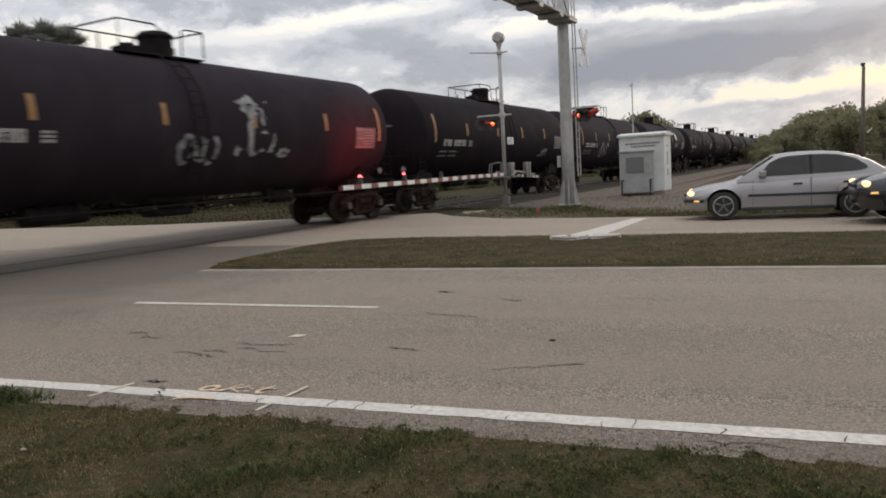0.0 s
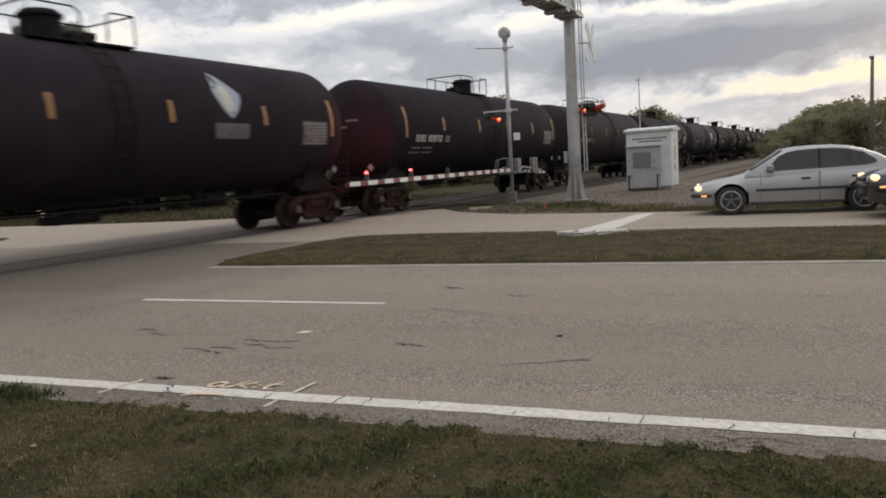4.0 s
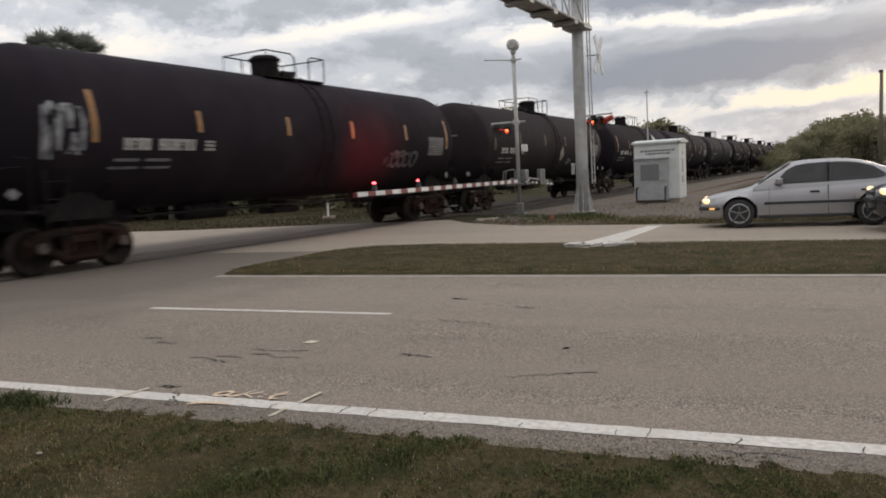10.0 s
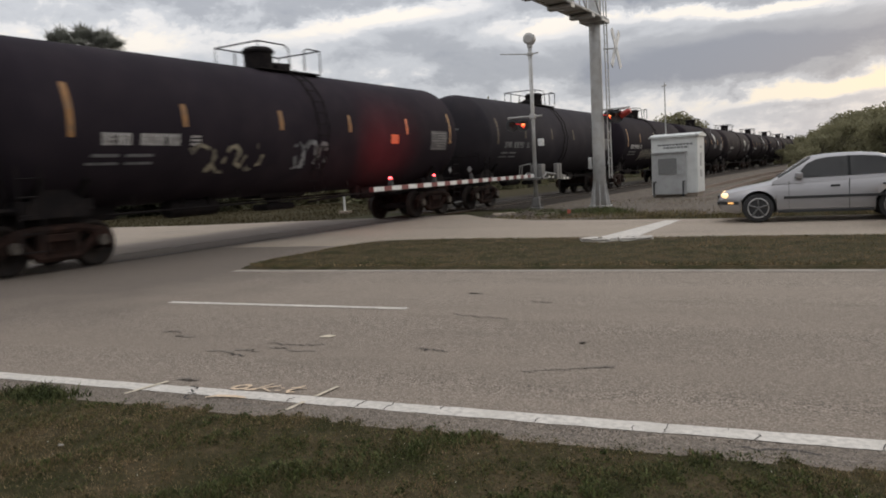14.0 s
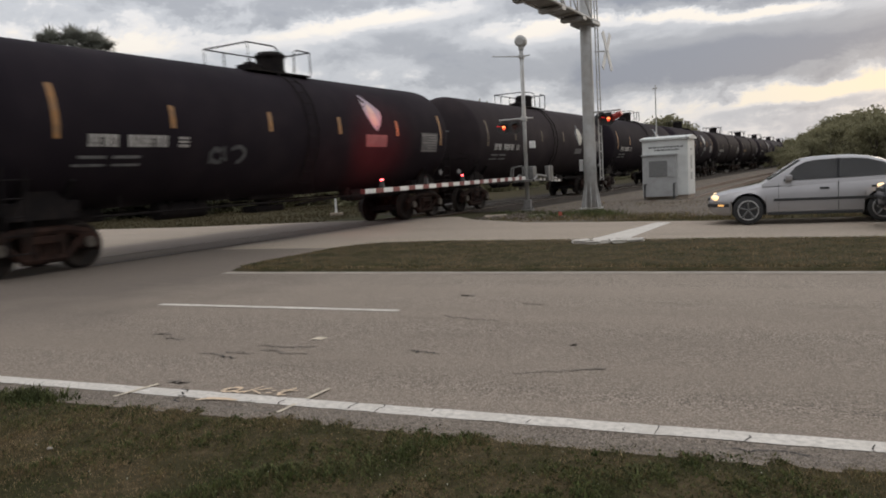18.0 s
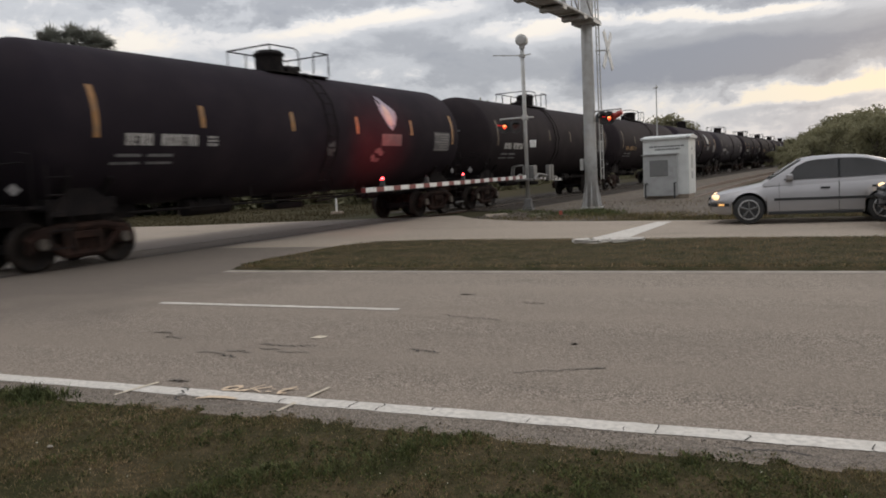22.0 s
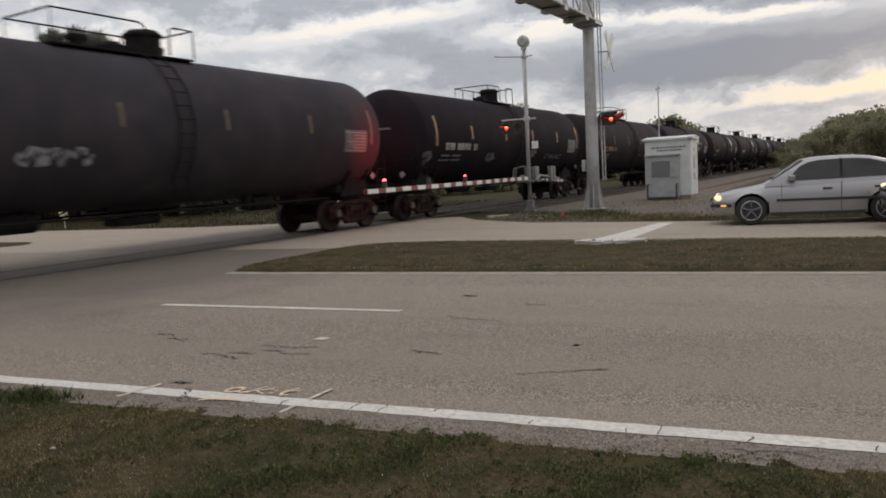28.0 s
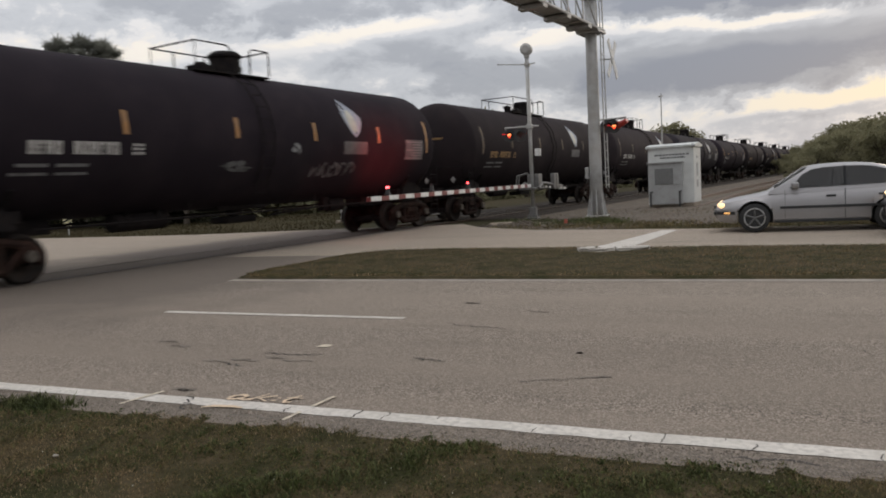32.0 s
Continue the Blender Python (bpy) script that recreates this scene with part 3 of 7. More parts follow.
def lathe(bm, prof, axis="x", n=32, mat=0):
    """Rows of (along, radius) turned round an axis."""
    rings = []
    for a, r in prof:
        ring = []
        for j in range(n):
            c, s = r * math.cos(2 * math.pi * j / n), r * math.sin(2 * math.pi * j / n)
            ring.append(bm.verts.new({"x": (a, c, s), "y": (s, a, c), "z": (c, s, a)}[axis]))
        rings.append(ring)
    for u, v in zip(rings, rings[1:]):
        for j in range(n):
            bm.faces.new((u[j], v[j], v[(j + 1) % n], u[(j + 1) % n])).material_index = mat
    bm.faces.new(rings[0]).material_index = mat
    bm.faces.new(list(reversed(rings[-1]))).material_index = mat
    bmesh.ops.recalc_face_normals(bm, faces=bm.faces)
    return bm


def sheet(bm, outline, z=0.0, mat=0):
    fc = bm.faces.new([bm.verts.new((x, y, z)) for x, y in outline])
    fc.material_index = mat
    if fc.normal.z < 0 or (fc.normal_update() or fc.normal.z < 0):
        fc.normal_flip()
    return bm


BM = bmesh.new

# ---- the track's own frame: s along it, off to its side, z up ----
ALONG = Vector((math.sin(SKEW), math.cos(SKEW), 0))
ACROSS = Vector((math.cos(SKEW), -math.sin(SKEW), 0))


def on_track(s, off=0.0, z=0.0):
    p = ALONG * s + ACROSS * (OFF + off)
    return Vector((p.x, p.y, z))


def track_pose(s, off=0.0, z=0.0):
    p = on_track(s, off, z)
    return pose(p.x, p.y, p.z, 0, 0, 90 - math.degrees(SKEW))


# ---- ground, roads, medians ----
def waves(scale, seed, n=9):
    """A smooth random field of about unit size from summed waves."""
    r = np.random.default_rng(seed)
    k, ph = r.normal(0, scale, (n, 2)), r.uniform(0, 6.28, n)
    return lambda x, y: sum(np.sin(k[j, 0] * x + k[j, 1] * y + ph[j]) for j in range(n)) / n ** 0.5


LUMPS, RIPPLES, FINE = waves(9.0, 31), waves(26.0, 32), waves(60.0, 33)


def edge_of(x):
    return 3.77 + 0.03 * np.sin(1.9 * x) + 0.02 * np.sin(5.3 * x + 1) + 0.016 * np.sin(13 * x) + 0.012 * np.sin(31 * x + 2) + 0.010 * np.sin(57 * x)


def hummock(x, y):
    """The verge's height: tussocks that die out at the road's edge."""
    z = np.maximum(0.010 * LUMPS(x, y) + 0.007 * RIPPLES(x, y) + 0.016, 0.004)
    return np.clip((edge_of(x) - y) / 0.45, -0.05, 1) * z


def ground_sheet():
    bm = BM()
    sheet(bm, [(-2500, -2500), (2500, -2500), (2500, 2500), (-2500, 2500)], -0.06)
    tagged(part("ground", bm, "far_ground"), "rough grass and bare earth reaching the horizon", "ground", kind="structure")
    bm = BM()
    sheet(bm, [(-120, -12), (120, -12), (120, 2.2), (-120, 2.2)], -0.004)
    for x0, x1 in ((-120, -5.7), (2.3, 120)):
        sheet(bm, [(x0, 2.2), (x1, 2.2), (x1, 3.78), (x0, 3.78)], -0.004)
    # hummocky part beside the road
    nx, ny = 280, 62
    xs, ys = np.linspace(-5.7, 2.3, nx), np.linspace(2.2, 3.92, ny)
    grid = [[bm.verts.new((x, y, float(hummock(x, y)))) for y in ys] for x in xs]
    for i in range(nx - 1):
        for j in range(ny - 1):
            bm.faces.new((grid[i][j], grid[i + 1][j], grid[i + 1][j + 1], grid[i][j + 1])).smooth = True
    tagged(part("verge", bm, "grass_ground"), "patchy green and dry brown roadside grass verge", "grass verge", kind="structure")


# the verge line of the far carriageway beyond the railway
FAR_EDGE = [(-60, 24.9), (-45, 24.5), (-32.5, 23.7), (-26, 23.0), (-20, 22.6), (-16.5, 23.1), (-12, 23.7)]


def roads():
    bm = BM()
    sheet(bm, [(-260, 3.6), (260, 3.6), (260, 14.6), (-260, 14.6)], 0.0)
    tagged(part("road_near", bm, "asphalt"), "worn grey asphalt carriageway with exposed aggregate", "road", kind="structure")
    bm = BM()
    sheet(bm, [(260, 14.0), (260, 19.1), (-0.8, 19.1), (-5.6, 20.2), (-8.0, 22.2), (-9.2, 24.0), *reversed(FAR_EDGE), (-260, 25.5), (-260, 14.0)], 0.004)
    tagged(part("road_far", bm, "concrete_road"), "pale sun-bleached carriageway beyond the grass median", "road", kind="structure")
    bm = BM()
    x, lo, hi = -14.0, [], []
    rnd = random.Random(3)
    while x < 6:
        lo.append((x, 3.66))
        hi.append((x, 3.90 + 0.05 * math.sin(2.3 * x) + rnd.uniform(-0.03, 0.03)))
        x += 0.12
    sheet(bm, lo + hi[::-1], 0.0035)
    tagged(part("road_margin", bm, "asphalt_old"), "crumbling dirty margin of the asphalt beside the grass", "road margin", kind="structure")
    for o in (0.61, 0.90):
        bm = BM()
        q = [on_track(s, o + e) for s, e in ((-3, -0.045), (-3, 0.045), (25.5, 0.045), (25.5, -0.045))]
        sheet(bm, [(p.x, p.y) for p in q], 0.0125)
        tagged(part("flangeway", bm, "crack"), "dark dirt-filled flangeway beside a rail", "crossing", kind="structure")


def median(name, outline, label):
    """A low grass island: outline, raised to a soft crown."""
    bm = BM()
    pts = [Vector((x, y, 0.0)) for x, y in outline]
    mid = sum(pts, Vector()) / len(pts)
    rings = []
    for k, (f, z) in enumerate(((1.0, -0.01), (0.985, 0.035), (0.93, 0.06))):
        ring = []
        for p in pts:
            v = mid + (p - mid) * f
            ring.append(bm.verts.new((v.x, p.y + (mid.y - p.y) * (1 - f) * 3, z)))
        rings.append(ring)
    n = len(pts)
    for u, v in zip(rings, rings[1:]):
        for j in range(n):
            bm.faces.new((u[j], u[(j + 1) % n], v[(j + 1) % n], v[j]))
    bm.faces.new(rings[-1])
    bmesh.ops.recalc_face_normals(bm, faces=bm.faces)
    tagged(part(name, bm, "grass_ground"), label, "median", kind="structure")


def strip(bm, pts, width, z):
    """A flat painted or cracked line through points on the road."""
    prev = None
    for k, (x, y) in enumerate(pts):
        a, b = pts[max(k - 1, 0)], pts[min(k + 1, len(pts) - 1)]
        dx, dy = b[0] - a[0], b[1] - a[1]
        ln = math.hypot(dx, dy) or 1
        w = width * (1 if 0 < k < len(pts) - 1 else 0.5)
        u, v = bm.verts.new((x - dy / ln * w / 2, y + dx / ln * w / 2, z)), bm.verts.new((x + dy / ln * w / 2, y - dx / ln * w / 2, z))
        if prev:
            bm.faces.new((prev[0], prev[1], v, u))
        prev = (u, v)
    return bm


def jagged(rnd, a, b, n, amp):
    return [(a[0] + (b[0] - a[0]) * k / n + rnd.uniform(-amp, amp) * (0 < k < n), a[1] + (b[1] - a[1]) * k / n + rnd.uniform(-amp, amp) * (0 < k < n)) for k in range(n + 1)]


def surface_marks():
    """Cracks, scars and the surveyors' sprayed ticks."""
    rnd = random.Random(11)
    for a, b, w in (((-1.55, 4.96), (-1.1, 5.16), 0.010), ((-1.12, 5.14), (-0.93, 5.24), 0.022), ((-3.80, 4.16), (-3.60, 3.84), 0.017), ((-4.25, 5.17), (-3.98, 5.17), 0.028), ((-3.98, 5.30), (-3.78, 5.28), 0.022), ((-4.2, 5.02), (-4.0, 5.0), 0.018), ((-2.62, 5.48), (-2.30, 5.42), 0.018), ((-3.17, 8.17), (-3.0, 8.16), 0.05), ((-2.25, 7.73), (-2.0, 7.68), 0.025), ((-1.33, 5.9), (-1.27, 5.9), 0.025), ((-4.05, 4.30), (-3.88, 4.27), 0.035), ((-3.4, 3.83), (-2.75, 3.83), 0.02), ((-0.1, 3.83), (0.3, 3.83), 0.016), ((-5.6, 5.75), (-5.35, 5.72), 0.03), ((-5.3, 5.55), (-5.05, 5.56), 0.03), ((-4.5, 5.08), (-4.2, 5.10), 0.02), ((-3.75, 5.22), (-3.45, 5.25), 0.02), ((-4.1, 5.42), (-3.5, 5.46), 0.016), ((-2.9, 6.95), (-2.2, 6.75), 0.014)):
        bm = strip(BM(), jagged(rnd, a, b, 11, 0.022 + w * 0.5), w, 0.0065)
        tagged(part("road_crack", bm, "crack" if w < 0.02 else "scar"), "dark crack or scar in the asphalt", "crack", kind="structure")
    bm = BM()
    strip(bm, [(-4.18, 3.84), (-4.09, 4.18)], 0.065, 0.010)
    strip(bm, [(-2.76, 3.80), (-2.745, 3.98)], 0.06, 0.010)
    strip(bm, [(-2.73, 4.10), (-2.70, 4.34)], 0.06, 0.010)
    sheet(bm, [(-3.74, 5.74), (-3.62, 5.74), (-3.60, 5.84), (-3.71, 5.84)], 0.007)
    tagged(part("survey_tick", bm, "spray_pale"), "sprayed pale survey ticks across the edge line", "road marking", kind="structure")
    bm = BM()
    # loops, uprights and crossings of a hasty hand
    def loop(x, y, r, n=10, a0=0.0, a1=6.6, lean=0.35):
        return [(x + r * math.cos(a0 + (a1 - a0) * k / n) + lean * r * math.sin(a0 + (a1 - a0) * k / n), y + r * math.sin(a0 + (a1 - a0) * k / n)) for k in range(n + 1)]

    strip(bm, loop(-3.40, 4.17, 0.055), 0.034, 0.011)
    strip(bm, [(-3.34, 4.22), (-3.35, 4.13), (-3.31, 4.12), (-3.25, 4.17)], 0.034, 0.0112)
    strip(bm, [(-3.27, 4.12), (-3.21, 4.29)], 0.034, 0.0114)
    strip(bm, [(-3.12, 4.26), (-3.22, 4.18), (-3.12, 4.12)], 0.034, 0.0116)
    strip(bm, [(-3.09, 4.21), (-3.06, 4.215)], 0.03, 0.0114)
    strip(bm, [(-3.10, 4.15), (-3.06, 4.155)], 0.03, 0.0114)
    strip(bm, [(-2.94, 4.30), (-3.00, 4.17), (-2.98, 4.13), (-2.93, 4.15)], 0.034, 0.011)
    strip(bm, [(-3.02, 4.23), (-2.89, 4.245)], 0.032, 0.0118)
    strip(bm, [(-3.50, 3.90), (-3.44, 3.95), (-3.30, 3.97), (-3.20, 3.96)], 0.045, 0.011)
    tagged(part("survey_scrawl", bm, "spray"), "illegible orange sprayed survey scrawl", "road marking", kind="structure")


def markings():
    """The worn edge line in cracked lengths, the lane dash and the small marks."""
    rnd = random.Random(4)
    bm = BM()
    xs = [-60.0, -40.0, -20.0] + [-7.5 + 0.11 * k for k in range(96)] + [4.0, 20.0, 40.0, 60.0]
    rows = [(bm.verts.new((x, 3.956 + rnd.uniform(-0.007, 0.007), 0.005)), bm.verts.new((x, 4.106 + rnd.uniform(-0.006, 0.006), 0.005))) for x in xs]
    for u, v in zip(rows, rows[1:]):
        bm.faces.new((u[0], v[0], v[1], u[1]))
    tagged(part("edge_line", bm, "paint_white"), "cracked white painted edge line along the road", "road marking", kind="structure")
    x = -3.1
    while x < 2.4:
        whole, y = rnd.random() < 0.4, 3.955
        end = 4.108 if whole else 3.955 + rnd.uniform(0.03, 0.10)
        pts, xx = [(x, y)], x
        while y < end:
            y, xx = y + 0.022, xx + rnd.uniform(-0.013, 0.015)
            pts.append((xx, min(y, end)))
        if not whole and rnd.random() < 0.4:
            pts = [(a, 8.063 - b) for a, b in pts]
        tagged(part("road_crack", strip(BM(), pts, rnd.uniform(0.005, 0.011), 0.0075), "crack"), "thin dark crack across the edge line", "crack", kind="structure")
        x += rnd.uniform(0.12, 0.62)
    bm = BM()
    for k in range(-9, 10):
        x0 = -6.95 + 12.2 * k
        sheet(bm, [(x0, 7.21), (x0 + 3.44, 7.13), (x0 + 3.44, 7.23), (x0, 7.32)], 0.005)
    tagged(part("lane_dash", bm, "paint_lane"), "faded broken white lane line", "road marking", kind="structure")
    bm = BM()
    sheet(bm, [(-8.2, 10.02), (60, 10.02), (60, 10.2), (-8.2, 10.22)], 0.006)
    sheet(bm, [(-0.4, 18.92), (60, 18.92), (60, 19.06), (-0.4, 19.06)], 0.009)
    tagged(part("shoulder_line", bm, "paint_dusty"), "dusty pale line along the median edge", "road marking", kind="structure")
    bm = BM()
    sheet(bm, [(-2.95, 14.40), (-2.2, 14.30), (-1.62, 18.85), (-1.98, 18.85)], 0.010)
    tagged(part("stop_line", bm, "paint_white"), "worn white stop line across the far lanes", "road marking", kind="structure")


MEDIAN = [(-8.47, 10.70), (-8.3, 10.35), (-7.6, 10.22), (-5, 10.18), (0, 10.2), (8, 10.2), (60, 10.2), (60, 14.1), (8, 14.15), (2.2, 14.2), (-0.6, 14.36), (-2.7, 14.45), (-4.5, 14.72), (-6.4, 14.95), (-7.6, 14.85), (-8.1, 14.3), (-8.35, 13.5), (-8.45, 12.4), (-8.55, 11.4)]
ground_sheet()
roads()
median("median_grass", MEDIAN, "low grass median between the two carriageways")
median("median_grass_west", [(-21.0, 16.4), (-21.6, 17.2), (-25, 17.6), (-80, 17.8), (-80, 13.2), (-25, 13.4), (-22, 14.6)], "grass median beyond the railway tracks")
markings()
surface_marks()


# ---- railway tracks ----
def rails():
    S0, S1 = -150, 420
    for off in (-0.755, 0.755):
        bm = BM()
        prof = [(-0.075, -0.17), (-0.075, -0.155), (-0.012, -0.13), (-0.012, -0.04), (-0.036, -0.03), (-0.036, 0.0), (0.036, 0.0), (0.036, -0.03), (0.012, -0.04), (0.012, -0.13), (0.075, -0.155), (0.075, -0.17)]
        ends = []
        for s in (S0, S1):
            ends.append([bm.verts.new(on_track(s, off + a, 0.012 + b)) for a, b in prof])
        for j in range(len(prof)):
            k = (j + 1) % len(prof)
            fc = bm.faces.new((ends[0][j], ends[1][j], ends[1][k], ends[0][k]))
            fc.material_index = 1 if j == 5 else 0
        bmesh.ops.recalc_face_normals(bm, faces=bm.faces)
        tagged(part("rail", bm, ["rail", "rail_top"]), "rusty steel rail with a polished running surface", "rail", group="rails of the main track")
    # ballast beds
    for name, a, b in (("ballast_bed", 25.5, 420), ("ballast_bed_near", -150, -6)):
        bm = BM()
        rows = []
        for s in (a, b):
            rows.append([bm.verts.new(on_track(s, o, z)) for o, z in ((-4.2, -0.07), (-1.9, -0.02), (3.1, -0.025), (4.6, -0.05), (7.9, -0.045), (8.6, -0.07))])
        for j in range(5):
            bm.faces.new((rows[0][j], rows[0][j + 1], rows[1][j + 1], rows[1][j]))
        bmesh.ops.recalc_face_normals(bm, faces=bm.faces)
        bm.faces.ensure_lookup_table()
        # the strip below the train: its shade is put into a darker ballast colour
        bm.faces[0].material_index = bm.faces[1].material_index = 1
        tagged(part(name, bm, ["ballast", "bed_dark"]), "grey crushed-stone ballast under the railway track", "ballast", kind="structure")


def siding():
    """Two rails of a second track that ends behind the signal house, and ties under both tracks."""
    for off in (6.9, 8.4):
        bm = BM()
        rows = []
        for s in (29, 37, 50, 65, 80, 100, 130, 200):
            o = off + 0.0026 * max(s - 58, 0) ** 1.75
            top = 0.13 if s > 37 else 0.05 if s == 37 else -0.05
            rows.append([bm.verts.new(on_track(s, o + a, b)) for a, b in ((-0.07, -0.07), (-0.045, top), (0.045, top), (0.07, -0.07))])
        for u, v in zip(rows, rows[1:]):
            for j in range(3):
                bm.faces.new((u[j], v[j], v[j + 1], u[j + 1]))
        bmesh.ops.recalc_face_normals(bm, faces=bm.faces)
        tagged(part("siding_rail", bm, "rail"), "rusty rail of the siding in pale ballast", "rail", group="rails of the siding")
    bm = BM()
    for k in range(240):
        s = 26 + 0.55 * k
        a, b = on_track(s, -1.3), on_track(s, 1.3)
        d = ALONG * 0.11
        vs = []
        for z in (-0.10, 0.0):
            vs += [bm.verts.new((p.x + e * d.x, p.y + e * d.y, z)) for p, e in ((a, -1), (b, -1), (b, 1), (a, 1))]
        for q in ((4, 5, 6, 7), (0, 1, 5, 4), (1, 2, 6, 5), (2, 3, 7, 6), (3, 0, 4, 7)):
            bm.faces.new([vs[i] for i in q])
    tagged(part("crossties", bm, "tie"), "dark wooden ties under the rails", "crosstie", kind="stuff")
    # gravel apron by the signals
    bm = BM()
    sheet(bm, [(-8.1, 24.1), (-8.0, 22.3), (-5.7, 20.3), (-0.8, 21.6), (6.0, 22.5), (10, 30), (8, 42), (-5.2, 42), (-6.8, 31)], -0.045)
    tagged(part("gravel_apron", bm, "ballast"), "pale gravel round the signal masts and signal house", "gravel", kind="structure")


rails()
siding()

# ---- crossing signals ----
GATE = (-7.07, 25.42)
MAST = (-4.91, 25.98)
FLASHERS = []


def lens_disc(parent, at, lit, r, lit_first, turn=0.0, glint=False):
    """A lamp lens: lit on one face, dark on the other; part of a flashing pair. glint: a thin glowing strip that stands
    in for the lamp's reflection in the hood's rim.
    """
    bm = BM()
    hang = 1.6 if glint else 1.0
    for y, mi in ((-0.012, 0), (0.012, 1)):
        ring = []
        for k in range(14):
            c, d = math.cos(2 * math.pi * k / 14), math.sin(2 * math.pi * k / 14)
            ring.append(bm.verts.new((r * c * (1 - 0.45 * max(0, -d) * glint), y, r * d * (hang if d < 0 else 0.7 if glint else 1.0))))
        fc = bm.faces.new(ring if mi == 0 else list(reversed(ring)))
        fc.material_index = mi
    rim = list(bm.verts)
    for k in range(14):
        bm.faces.new((rim[k], rim[(k + 1) % 14], rim[14 + (k + 1) % 14], rim[14 + k])).material_index = 1
    if glint:
        top = [(-0.07 - 0.045 * k, 0.015 + 0.012 * k - 0.002 * k * k) for k in range(5)]
        for (x0, z0), (x1, z1) in zip(top, top[1:]):
            q = [bm.verts.new(p) for p in ((x0, -0.013, z0), (x0, -0.013, z0 + 0.028), (x1, -0.013, z1 + 0.028), (x1, -0.013, z1))]
            bm.faces.new(q).material_index = 2
            bm.faces.new([bm.verts.new((v.co.x, -0.009, v.co.z)) for v in reversed(q)]).material_index = 1
    m = pose(*at, 0, 0, turn)
    ob = part("lens", bm, [lit, "lens_dark", "glint_red"], parent, "red flashing lens", m=m)
    FLASHERS.append((ob, m, lit_first))
    return ob


def flasher_head(parent, at, facing, lit_first, lit="lamp_orange"):
    """A hooded signal head with a round dark backing plate; facing: degrees, 0 looks along -y."""
    bm = BM()
    tube(bm, [(0, 0.0, 0), (0, 0.03, 0)], 0.23, 24)
    head = part("signal_head", bm, "dark_metal", parent, "round black backing plate with a hooded lamp", m=pose(*at, 0, 0, facing))
    bm = BM()
    tube(bm, [(0, 0.03, 0), (0, 0.16, 0)], 0.13, 14, r1=0.07)
    part("housing", bm, "dark_metal", head)
    bm = BM()
    n = 12
    rows = []
    for y, r in ((-0.28, 0.12), (0.0, 0.13)):
        rows.append([bm.verts.new((r * math.cos(math.pi * k / n), y, r * math.sin(math.pi * k / n))) for k in range(n + 1)])
    for k in range(n):
        bm.faces.new((rows[0][k], rows[0][k + 1], rows[1][k + 1], rows[1][k]))
    bmesh.ops.solidify(bm, geom=bm.faces[:], thickness=0.006)
    part("hood", bm, "dark_metal", head)
    lens_disc(head, (0, -0.03, 0), lit, 0.066, lit_first, 0.0, lit == "lamp_orange")
    return head


